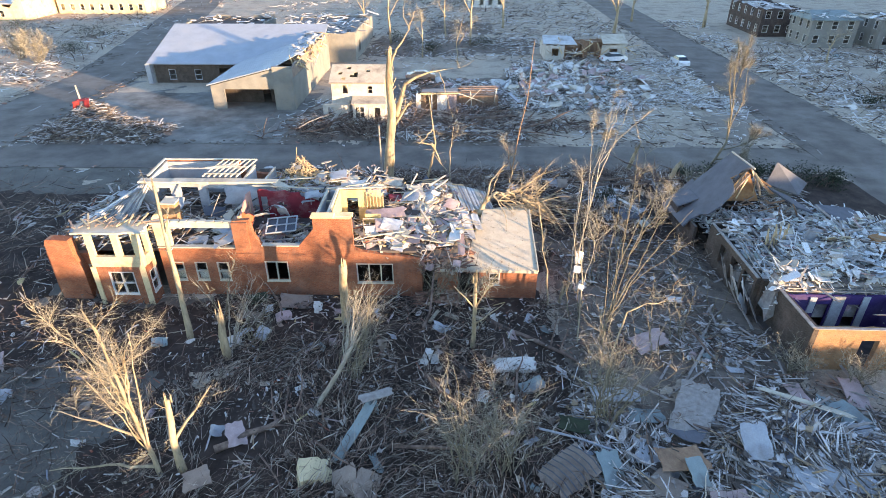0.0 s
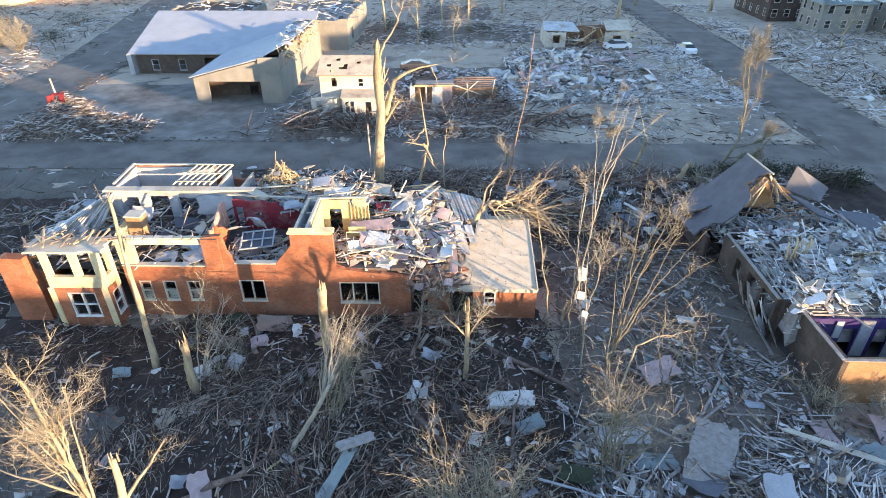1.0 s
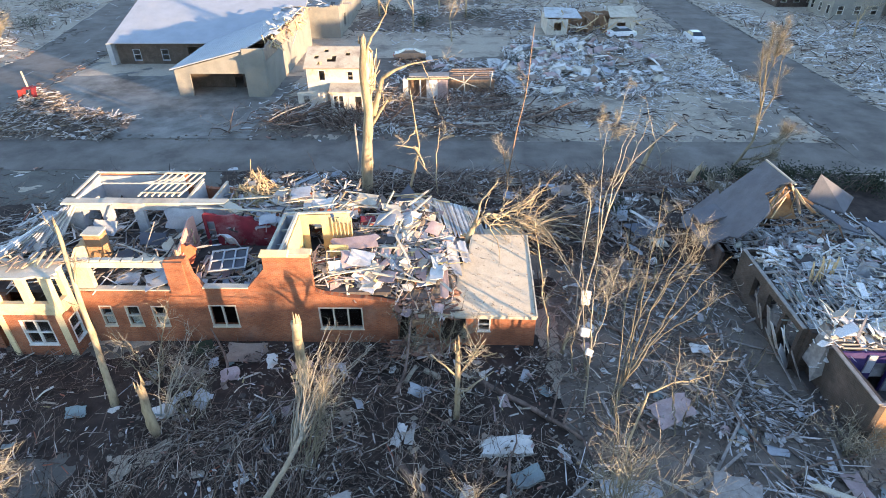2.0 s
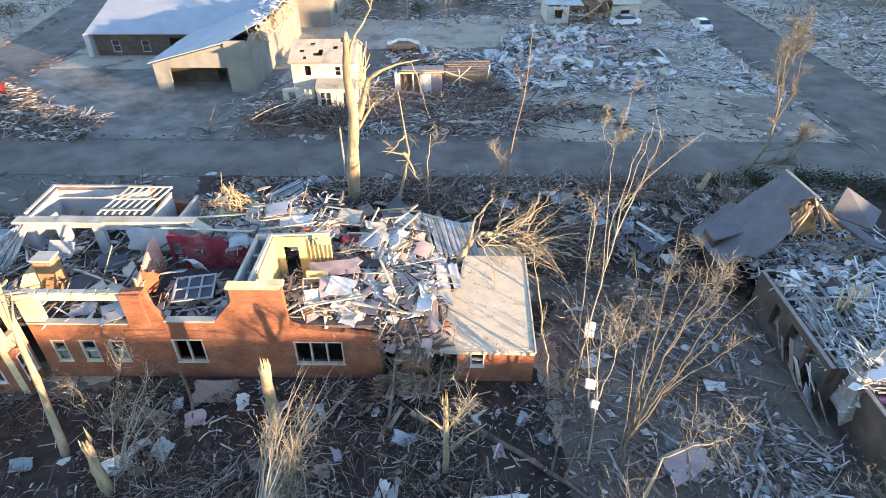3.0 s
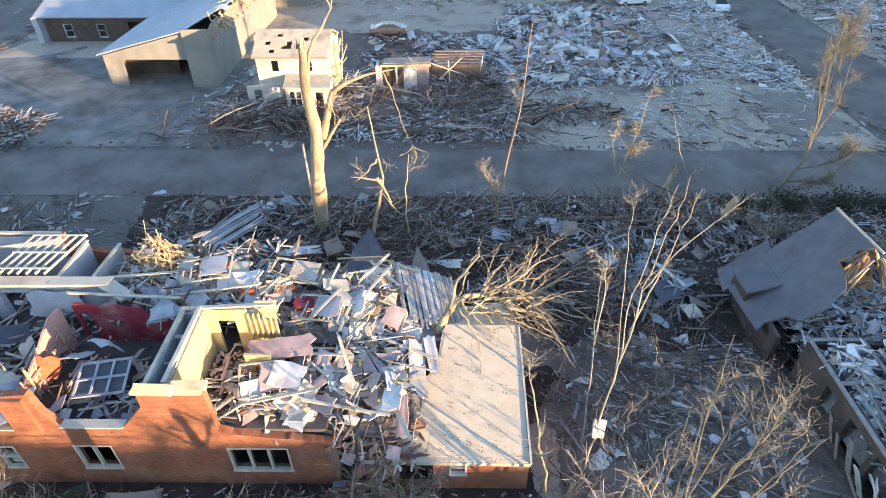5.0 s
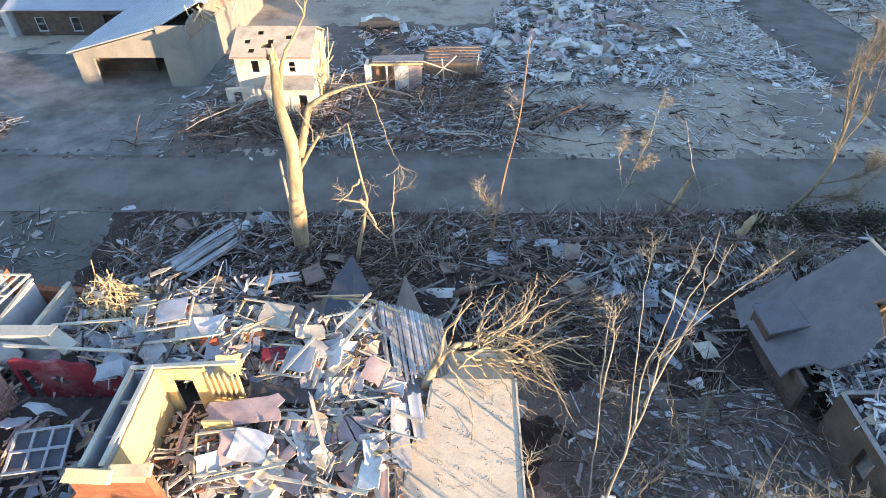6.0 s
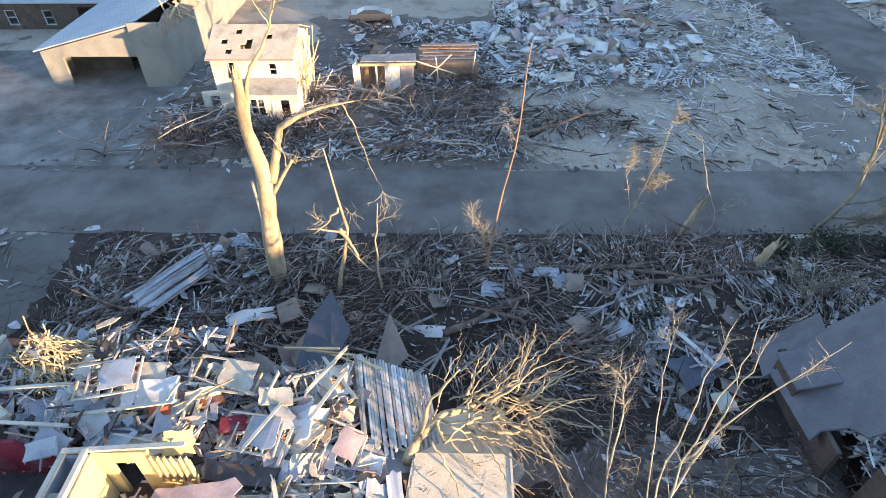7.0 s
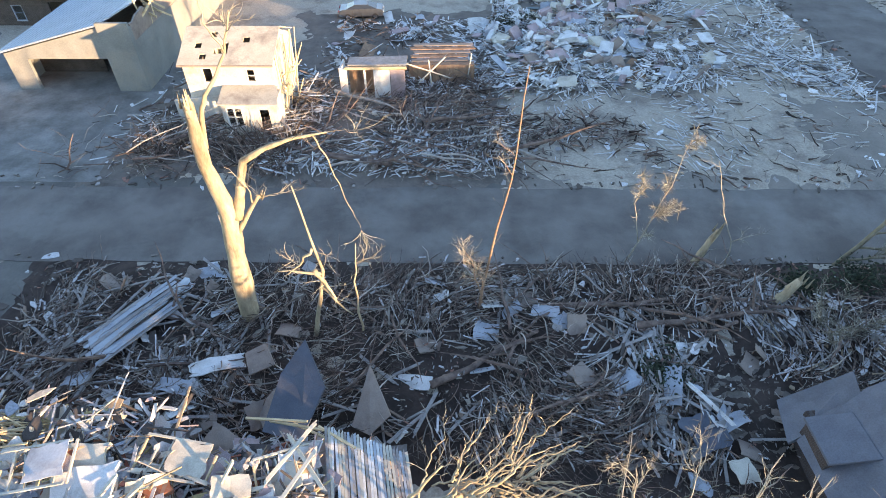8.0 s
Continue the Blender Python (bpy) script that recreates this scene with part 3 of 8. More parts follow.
    for a, b, n in ((-17.95, -17.3, 1), (-16.5, -15.75, 1), (-15.0, -14.25, 1), (-11.75, -10.25, 2), (-5.6, -3.2, 3)):
        z0, z1 = (1.25, 2.65) if n == 1 else (1.25, 2.75) if n == 2 else (1.15, 2.65)
        w = window(h, "x", a, b, z0, z1, 31.4, -1, n, M["trim"], n != 2, True, 0.12, n == 1)
        if n == 1:
            part("blind", Acc().crumpled(((a + b) / 2, 31.62, z0 + 0.38), b - a - 0.12, 0.7, rot(90, 0, 0), 0.02, rnd, 3, 0.02), M["white"], w, "white blind hanging crooked")
    window(h, "x", -26.1, -25.75, 1.1, 2.6, 31.4, -1, 1, M["trim"])
    window(h, "x", -23.75, -23.1, 1.1, 2.4, 31.4, -1, 1, M["trim"])
    # two-storey bay
    acc = Acc()
    wall(acc, "x", 30.15, 0.25, -0.2, [(-22.6, 3.0), (-19.4, 3.0)], [(-21.7, -20.1, 0.9, 2.6)])
    acc.prism([(-23.2, 31.39, -0.2), (-22.6, 30.15, -0.2), (-22.6, 30.15, 3.0), (-23.2, 31.39, 3.0)], (0.22, 0.02, 0))
    wall(acc, "y", -19.4, 0.25, -0.2, [(30.15, 3.0), (31.39, 3.0)], [(30.4, 31.2, 0.9, 2.5)])
    part("bay", acc, M["brick"], h, "brick foot of a two-storey bay")
    acc = Acc()
    acc.span(-22.62, -19.38, 30.12, 30.4, 3.0, 3.75).span(-22.6, -22.25, 30.14, 30.42, 3.75, 5.5).span(-20.9, -20.5, 30.14, 30.42, 3.75, 5.5)
    acc.span(-19.6, -19.2, 30.14, 30.5, 0.0, 5.5).span(-19.4, -19.1, 31.0, 31.38, 2.5, 5.5).span(-22.75, -22.45, 30.05, 30.14, -0.1, 3.0)
    acc.span(-19.42, -19.12, 30.5, 31.0, 3.0, 3.7)
    part("bay_panel", acc, M["cream"], h, "cream panels and posts of the bay")
    acc = Acc().crumpled((-21, 30.8, 5.62), 4.7, 1.7, rot(0, 0, 0), 0.05, rnd, 8, 0.12)
    roof = part("bay_roof", acc, M["trim"], h, "flat torn roof of the bay")
    for i in range(26):
        x = rnd.uniform(-23.2, -18.8)
        beams("roof_scrap", [((x, 30.1 + rnd.random(), 5.76 + rnd.random() * 0.1), (x + rnd.gauss(0, 0.9), 31.0 + rnd.random(), 5.8 + rnd.random() * 0.25))], 0.1, 0.05, M["brown_board"] if i % 3 else M["pale_wood"], roof, "scrap of split board on the bay roof")
    for i in range(34):     # siding slid down in a fan from the spine wall
        k = i / 33
        top = (-21.9 - 0.6 * k + rnd.gauss(0, 0.1), 38.2 - 1.6 * k, 5.7 - 0.3 * k)
        beams("slid_siding", [(top, (-22.4 - 3.4 * k + rnd.gauss(0, 0.2), 36.6 - 3.6 * k + rnd.gauss(0, 0.3), 3.55 + rnd.uniform(0, 0.4)))], rnd.uniform(0.1, 0.2), 0.04, M["plaster"] if i % 3 else M["white"], h, "pale siding board slid off the house")
    window(h, "x", -21.7, -20.1, 0.9, 2.6, 30.15, -1, 2)
    window(h, "y", 30.4, 31.2, 0.9, 2.5, -19.15, 1, 1)
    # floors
    part("floor", Acc().span(-26.0, -1.6, 31.73, 40.98, 3.3, 3.5), M["dark"], h, "dark upper floor")
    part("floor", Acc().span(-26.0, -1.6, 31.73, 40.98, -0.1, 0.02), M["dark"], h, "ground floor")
    # partitions of the open upper storey
    acc = Acc()
    wall(acc, "x", 36.4, 0.14, 3.5, [(-13.3, 5.65), (-12.4, 5.7), (-10.3, 5.6), (-10.2, 5.3), (-9.4, 5.1), (-8.9, 4.7)], [(-13.15, -12.65, 3.5, 5.2)], 0.35, 0.14, rnd)
    wall(acc, "y", -8.5, 0.12, 3.5, [(33.5, 4.6), (36.39, 5.4)], (), 0.4, 0.12, rnd)
    part("partition", acc, M["red"], h, "deep red painted room wall")
    acc = Acc()
    wall(acc, "y", -13.86, 0.1, 3.5, [(31.75, 4.3), (33.2, 4.7), (34.6, 5.3), (35.5, 5.8), (36.3, 5.7)], (), 0.35, 0.04, rnd)
    part("partition", acc, M["pink"], h, "stub of pink plastered wall, broken down to the front")
    for i in range(15):
        y = 32.3 + i * 0.27
        part("stud", Acc().beam((-13.7 + rnd.uniform(-0.05, 0.05), y, 3.5), (-13.7 + rnd.uniform(-0.15, 0.15), y + rnd.gauss(0, 0.12), rnd.uniform(4.5, 5.3)), 0.07, 0.1), M["pink"] if i % 3 else M["pale_wood"], h, "split stud with scraps of pink plaster")
    for i in range(16):
        y, z = 32.4 + rnd.random() * 3.4, rnd.uniform(3.8, 4.9)
        part("lath", Acc().beam((-13.64, y, z), (-13.62, y + rnd.uniform(0.4, 1.3), z + rnd.gauss(0, 0.12)), 0.05, 0.07), M["pink"], h, "pink-stained lath")
    acc = Acc()
    wall(acc, "y", -8.05, 0.12, 3.5, [(31.75, 6.0), (35.7, 6.05)], (), 0.8, 0.02, rnd)
    wall(acc, "y", -7.35, 0.12, 3.5, [(31.75, 6.05), (35.7, 6.1)], (), 0.8, 0.02, rnd)
    for y in (33.1, 34.4):
        acc.span(-7.92, -7.36, y, y + 0.1, 3.5, 5.7)
    acc.span(-7.92, -7.36, 35.6, 35.72, 3.5, 6.0)
    wall(acc, "y", -14.9, 0.12, 3.5, [(38.1, 5.6), (40.95, 5.7)], (), 0.8, 0.03, rnd)
    wall(acc, "y", -13.3, 0.12, 3.5, [(38.1, 5.6), (40.95, 5.5)], (), 0.8, 0.03, rnd)
    wall(acc, "y", -21.8, 0.15, 3.5, [(38.1, 5.9), (40.98, 6.1)], (), 0.8, 0.03, rnd)
    wall(acc, "x", 40.8, 0.18, 3.5, [(-21.64, 6.05), (-16.05, 6.1)], (), 0.8, 0.02, rnd)
    wall(acc, "x", 37.75, 0.3, 3.5, [(-22.6, 5.4), (-21.9, 5.65), (-12.6, 5.6), (-12.2, 4.9), (-10.5, 4.7)], [(-21.6, -20.3, 3.5, 5.2), (-19.6, -18.2, 3.5, 5.3), (-17.6, -15.9, 3.5, 5.2)], 0.8, 0.03, rnd)
    part("partition", acc, M["plaster"], h, "grey plastered room walls")
    for i in range(4):
        acc = Acc().box((-21.2 + i * 2.55, 37.9 + rnd.uniform(-0.04, 0.04), 5.73 + 0.006 * i), (2.7, rnd.uniform(0.55, 0.7), 0.14), rot(rnd.uniform(0, 8), rnd.uniform(-1, 1), rnd.uniform(-1.2, 1.2)), 0.03, rnd)
        part("capping", acc, M["trim"], h, "thick pale capping board on the spine wall")
    acc = Acc().box((-11.9, 37.6, 5.5), (1.4, 0.7, 0.25), rot(6, 12, -30), 0.1, rnd)
    for a, b in (((-8.0, 31.8, 6.08), (-8.0, 35.7, 6.12)), ((-7.3, 31.8, 6.15), (-7.3, 35.8, 6.2)), ((-21.85, 38, 6.1), (-21.85, 41.1, 6.25)), ((-21.9, 41.05, 6.22), (-15.9, 40.95, 6.27)), ((-14.85, 38, 5.7), (-14.85, 41, 5.78)), ((-13.25, 38, 5.7), (-13.25, 41, 5.6)), ((-8.0, 34.45, 5.8), (-7.3, 34.45, 5.8)), ((-8.05, 35.75, 6.15), (-4.2, 36.0, 6.2))):
        beams("wall_plate", [(a, b)], 0.16, 0.1, M["trim"], h, "pale timber plate on top of a room wall")
    part("capping", acc, M["trim"], h, "thick pale capping of the spine wall")
    acc = Acc()
    wall(acc, "x", 35.75, 0.14, 3.5, [(-7.2, 6.05), (-5.4, 6.1), (-5.35, 5.6), (-4.2, 5.5)], [(-6.75, -5.95, 3.5, 5.45)], 0.5, 0.03, rnd)
    wall(acc, "y", -7.2, 0.06, 3.5, [(31.9, 5.9), (35.7, 6.05)], (), 0.5, 0.05, rnd)
    acc.span(-5.3, -4.2, 34.3, 34.4, 3.5, 4.9)
    part("partition", acc, M["yellow"], h, "pale yellow painted room wall with a doorway")
    for i in range(6):
        part("stud", Acc().box((-5.3 + i * 0.23, 35.68, 5.2), (0.05, 0.1, 1.5), rot(0, rnd.uniform(-4, 4), 0)), M["pale_wood"], h, "bare timber stud")
    beams("rafter", [((-17.9 + i * 0.42, 38.2, 5.95), (-17.0 + i * 0.42, 40.7, 6.35)) for i in range(7)], 0.07, 0.1, M["trim"], h, "pale rafter left over the back room")
    beams("batten", [((-17.9 + 0.9 * k, 38.2 + 2.5 * k, 6.05 + 0.4 * k), (-15.3 + 0.9 * k, 38.2 + 2.5 * k, 6.05 + 0.4 * k)) for k in (0.1, 0.5, 0.95)], 0.08, 0.06, M["trim"], h)
    part("chimney", Acc().span(-19.2, -18.3, 33.9, 34.7, 3.5, 5.7), M["tan_brick"], h, "short tan chimney inside the open rooms")
    part("chimney_cap", Acc().box((-18.75, 34.3, 5.75), (1.05, 0.95, 0.09), rot(0, 2, 3), 0.04, rnd), M["trim"], h)
    part("gable_scrap", Acc().prism([(-20.6, 33.4, 3.5), (-19.3, 34.1, 3.5), (-19.3, 34.1, 5.5), (-19.9, 33.8, 4.9)], (0.06, 0.12, 0)), M["cream"], h, "cream wall piece leaning on the chimney")
    return h


# ---- the low wing with the hipped roof ----
def hip_wing():
    h = thing("house_wing", "low brick wing under a tan hipped roof, half crushed", "house")
    rnd = random.Random(5)
    acc = Acc()
    wall(acc, "x", 31.25, 0.3, -0.2, [(-0.2, 2.35), (6.5, 2.35)], [(3.3, 3.95, 1.2, 2.1), (1.2, 2.6, 0.3, 2.2)])
    wall(acc, "y", 6.2, 0.3, -0.2, [(31.55, 2.35), (38.0, 2.4)])
    wall(acc, "y", -0.2, 0.3, -0.2, [(31.55, 2.2), (34, 2.3), (38.0, 2.0)], (), 0.5, 0.12, rnd)
    wall(acc, "x", 37.9, 0.3, -0.2, [(0.1, 2.2), (6.2, 2.4)])
    part("wall", acc, M["brick"], h)
    window(h, "x", 3.3, 3.95, 1.2, 2.1, 31.25, -1, 1)
    # one broad slope to the yard, torn along its far side, and the back slope under the fallen crown
    th = Vector((0, 0, -0.16))
    def slope(x, y):
        return (x, y, 2.6 + (y - 31.0) * 0.238 - 0.012 * (x - 3.0))
    a, b, c, d = slope(0.9, 30.95), slope(6.42, 30.95), slope(6.38, 37.0), slope(2.95, 36.75)
    acc = Acc().prism([a, b, c, d, slope(2.75, 35.4), slope(2.2, 34.2), slope(2.05, 33.0), slope(1.5, 32.3)], th)
    roof = part("roof", acc, M["tan_roof"], h, "tan shingled slope, torn along one side")
    acc = Acc().prism([d, c, (6.3, 39.4, 3.2), (3.1, 39.2, 3.0)], th)
    part("back_slope", acc, M["tan_roof"], h, "back slope of tan shingles under fallen boughs")
    for i in range(30):     # shingle courses, each lapping the one below
        y = 31.12 + i * 0.196
        x0 = lerp_profile([(30.9, 0.95), (32.3, 1.55), (33.0, 2.1), (34.2, 2.25), (35.4, 2.8), (36.8, 3.0)], y) + rnd.uniform(0.02, 0.1)
        p, q = Vector(slope(x0, y)), Vector(slope(6.40, y))
        part("shingle_course", Acc().prism([p, q, q + Vector((0, 0.2, 0.0476 + 0.001)), p + Vector((0, 0.2, 0.0476 + 0.001))], (0, 0, 0.016)), M["tan_roof"], roof)
    part("fascia", Acc().beam((-0.4, 30.93, 2.5), (6.46, 30.93, 2.42), 0.06, 0.2), M["trim"], roof)
    part("fascia", Acc().beam((6.47, 30.9, 2.52), (6.43, 37.05, 3.95), 0.08, 0.2), M["trim"], roof)
    acc = Acc()
    for i in range(150):    # twigs and scraps blown onto the slope
        k, u = rnd.random() ** 1.3, rnd.random()
        p = Vector((2.3, 30.95, 2.6)).lerp(Vector(b), u).lerp(Vector(d).lerp(Vector(c), u), k)
        acc.box(p + Vector((0, 0, 0.05)), (rnd.uniform(0.03, 0.13) * rnd.choice((1, 1, 1, 2)), rnd.uniform(0.01, 0.025), 0.01), rot(rnd.uniform(-8, 20), rnd.uniform(-8, 8), rnd.uniform(0, 180)), 0.1, rnd)
    tagged(part("roof_litter", acc, M["brush"], h, "twigs and scraps on the roof"), kind="stuff")
    for i in range(11):
        x = rnd.uniform(-1.3, 1.3)
        acc = Acc().crumpled((x, rnd.uniform(30.6, 33.2), 2.1 + rnd.uniform(0, 0.9)), rnd.uniform(0.3, 0.9), rnd.uniform(0.25, 0.6), rot(rnd.uniform(-30, 30), rnd.uniform(-30, 30), rnd.uniform(0, 180)), 0.08, rnd, 3)
        part("torn_roofing", acc, M["rust_bark"] if i % 2 else M["mauve"], h, "torn brown roofing hanging over the eave")
    part("bathroom_block", Acc().box((2.55, 37.0, 3.2), (1.3, 0.9, 0.5), rot(0, 8, 10)), M["plaster"], h, "grey sheathing under the torn ridge")


# ---- the wrecked house on the other side of the yard ----
def right_house():
    h = thing("house", "roofless grey-brown house filled with splintered wreckage", "house")
    rnd = random.Random(11)
    acc = Acc()
    wall(acc, "y", 20.9, 0.3, -0.2, [(24.4, 3.05), (28.2, 2.95), (29.6, 2.9)], (), 0.5, 0.03, rnd)
    wall(acc, "y", 20.1, 0.3, -0.2, [(29.6, 3.0), (37.2, 2.9)], [(29.9, 31.3, 0.4, 2.6), (31.6, 33.2, 0.7, 2.5), (34.2, 35.0, 1.0, 2.4)], 0.5, 0.04, rnd)
    wall(acc, "x", 29.3, 0.3, -0.2, [(20.4, 2.95), (20.9, 2.95)])
    wall(acc, "x", 37.0, 0.3, -0.2, [(20.4, 2.9), (36, 2.5)], (), 0.5, 0.08, rnd)
    wall(acc, "y", 36, 0.3, -0.2, [(24.4, 2.6), (30, 2.2), (37.3, 2.5)], (), 0.5, 0.15, rnd)
    part("wall", acc, M["brown_brick"], h, "grey-brown outer wall, broken off at the eaves")
    acc = Acc()
    wall(acc, "x", 24.4, 0.3, -0.2, [(21.2, 3.0), (27.6, 2.9), (36, 2.6)], [(23.8, 24.8, 0.0, 2.2)], 0.5, 0.04, rnd)
    part("wall", acc, M["tan_brick"], h, "tan brick end wall with a doorway")
    for a, b in (((20.85, 24.35, 3.1), (20.95, 29.5, 2.98)), ((20.1, 29.5, 3.05), (20.2, 37.2, 2.97)), ((20.9, 24.4, 3.05), (27.7, 24.4, 2.95)), ((20.3, 37.2, 2.98), (22.6, 37.2, 3.0)), ((20.3, 34.6, 2.98), (22.6, 34.7, 3.0)), ((22.6, 34.7, 3.0), (22.6, 37.2, 3.0))):
        beams("wall_plate", [(a, b)], 0.2, 0.06, M["grey_wood"], h, "weathered grey wall plate")
    acc = Acc()
    wall(acc, "x", 27.9, 0.12, 0.0, [(21.25, 2.9), (27.2, 2.85)], [(23.1, 23.9, 0, 2.2), (25.0, 25.8, 0, 2.2)], 0.5, 0.03, rnd)
    wall(acc, "y", 21.21, 0.05, 0.0, [(24.75, 2.8), (27.9, 2.8)])
    wall(acc, "y", 27.2, 0.12, 0.0, [(24.75, 2.8), (28.0, 2.8)])
    part("partition", acc, M["purple"], h, "purple painted room walls open to the sky")
    acc = Acc().span(24.0, 24.7, 27.82, 27.895, 0.3, 2.8).span(25.8, 26.2, 27.82, 27.895, 0.2, 2.8).span(22.6, 23.0, 27.82, 27.895, 1.6, 2.75)
    part("door_panel", acc, M["plaster"], h, "grey doors and cupboards on the purple wall")
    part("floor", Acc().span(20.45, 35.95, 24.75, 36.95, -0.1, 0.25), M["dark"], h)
    for i in range(9):
        beams("ceiling_joist", [((20.35 + i * 0.33, 29.7 + rnd.uniform(0, 0.3), 3.08), (20.9 + i * 0.34 + rnd.uniform(-0.2, 0.2), 34.4, 3.12))], 0.035, 0.1, M["grey_wood"], h, "bare ceiling joist, grey and splintered")
    for i in range(7):
        beams("ceiling_joist", [((21.3, 28.1 + i * 0.2, 3.0 + rnd.uniform(0, 0.1)), (26.8 + rnd.uniform(-0.6, 0.6), 28.0 + i * 0.22, 3.05))], 0.035, 0.1, M["grey_wood"], h, "bare ceiling joist, grey and splintered")
    # slope of the roof still standing at its far end
    acc = Acc().prism([(18.8, 39.0, 1.75), (18.7, 42.4, 1.6), (20.96, 43.4, 3.8), (23.32, 43.4, 6.2), (23.38, 40.0, 6.3), (22.9, 40.35, 5.85), (22.48, 40.0, 5.43), (22.3, 40.35, 5.25), (22.15, 39.6, 5.1), (22.0, 39.0, 4.95), (21.87, 38.7, 4.83), (21.4, 38.5, 4.37), (20.9, 38.25, 3.85), (20.16, 38.3, 3.13), (19.9, 38.9, 2.85), (19.2, 39.2, 2.15)], (0.09, 0, -0.12))
    acc.prism([(19.1, 44.7, 0.95), (21.1, 44.4, 3.5), (20.9, 42.9, 3.3), (18.5, 42.45, 1.3)], (0.1, 0, -0.14))
    roof = part("roof", acc, M["grey_roof"], h, "steep slope of grey shingles torn loose at the ridge")
    acc = Acc().prism([(18.88, 42.9, 2.5), (20.3, 42.65, 3.26), (20.36, 40.7, 3.34), (18.85, 40.85, 2.62)], (0, 0, -0.12))
    part("dormer_roof", acc, M["grey_roof"], roof, "flat grey panel of a small dormer")
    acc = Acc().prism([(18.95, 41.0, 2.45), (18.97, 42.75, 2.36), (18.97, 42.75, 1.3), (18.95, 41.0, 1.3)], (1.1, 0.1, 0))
    part("dormer_wall", acc, M["dark_shade_brick"], roof)
    part("barge_board", Acc().beam((23.36, 43.45, 6.24), (23.44, 39.5, 6.34), 0.1, 0.1), M["trim"], roof, "pale strip along the ridge")
    part("far_slope", Acc().prism([(23.42, 43.4, 6.2), (25.6, 43.3, 4.2), (25.4, 41.6, 4.3), (24.3, 40.6, 5.3), (23.46, 40.1, 6.24)], (0, 0, -0.1)), M["grey_roof"], roof, "torn strip of the far slope")
    part("far_gable", Acc().prism([(26.0, 41.3, 6.2), (28.9, 41.5, 4.4), (27.6, 40.0, 4.0), (25.2, 40.6, 4.7)], (0.05, 0.05, -0.12)), M["grey_roof"], roof, "tilted triangle of grey roof beyond the ridge")
    part("ceiling", Acc().prism([(22.3, 40.6, 3.2), (25.0, 40.6, 3.2), (23.5, 40.6, 5.9)], (0, 0.08, 0)), M["tan_brick"], roof, "tan boarding inside the torn gable")
    for i in range(26):
        k = rnd.random()
        p = Vector((23.4, 40.0 + rnd.uniform(-0.5, 0.5), 6.15)).lerp(Vector((22.2 if i % 2 else 25.0, 39.6 + rnd.uniform(-0.6, 0.8), 4.2)), k * 0.4)
        q = p + Vector((rnd.gauss(-0.5 if i % 2 else 0.7, 0.3), rnd.gauss(-0.2, 0.4), -rnd.uniform(0.5, 1.7)))
        beams("rafter", [(p, q)], 0.06, 0.12, M["pale_wood"] if i % 3 == 0 else M["brown_board"] if i % 3 == 1 else M["tan_brick"], roof, "broken tan rafter under the ridge")
    for i in range(22):
        x, y = rnd.uniform(22.6, 27.0), rnd.uniform(38.2, 41.0)
        beams("rafter", [((x, y, rnd.uniform(2.6, 3.8)), (x + rnd.gauss(0, 1.2), y + rnd.gauss(0, 0.5), rnd.uniform(2.6, 4.0)))], 0.05, 0.1, M["brown_board"] if i % 2 else M["rust_bark"], roof, "broken brown rafter in the shade")
    # the brick colour here is darkened to give the shade below the slope
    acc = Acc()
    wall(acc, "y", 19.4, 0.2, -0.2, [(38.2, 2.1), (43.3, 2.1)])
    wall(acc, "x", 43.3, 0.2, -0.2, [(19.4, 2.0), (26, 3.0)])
    part("gable_wall", acc, M["dark_shade_brick"], h, "wall in brick darkened for the shade of the roof slope")
    acc = Acc().prism([(26.3, 42.3, 3.7), (28.8, 43.2, 2.5), (29.6, 40.2, 2.3), (27.4, 39.4, 3.3)], (0, 0, -0.12))
    acc.prism([(30.0, 41.4, 2.6), (33.4, 42.0, 2.0), (33.6, 38.6, 1.9), (30.6, 38.0, 2.5)], (0, 0, -0.12))
    part("roof_panel", acc, M["grey_roof"], h, "loose panels of grey shingles")
    # standing pieces in the wreckage
    acc = Acc().box((29.7, 33.2, 3.3), (1.3, 0.9, 1.6), rot(4, -6, 10), 0.06, rnd)
    part("chimney_breast", acc, M["tan_brick"], h, "tan plastered wall block left standing")
    acc = Acc().crumpled((25.6, 33.6, 3.5), 1.4, 1.6, rot(62, 6, -12), 0.16, rnd, 6, 0.06)
    part("wall_board", acc, M["plaster"], h, "white wall boards leaning upright")
    for i in range(8):
        acc = Acc().box((22.4 + i * 0.2, 33.9 + rnd.uniform(-0.2, 0.2), 3.6), (0.06, 0.1, rnd.uniform(1.2, 1.9)), rot(rnd.uniform(-12, 12), rnd.uniform(-15, 15), 0))
        part("stud", acc, M["pale_wood"], h, "split stud")


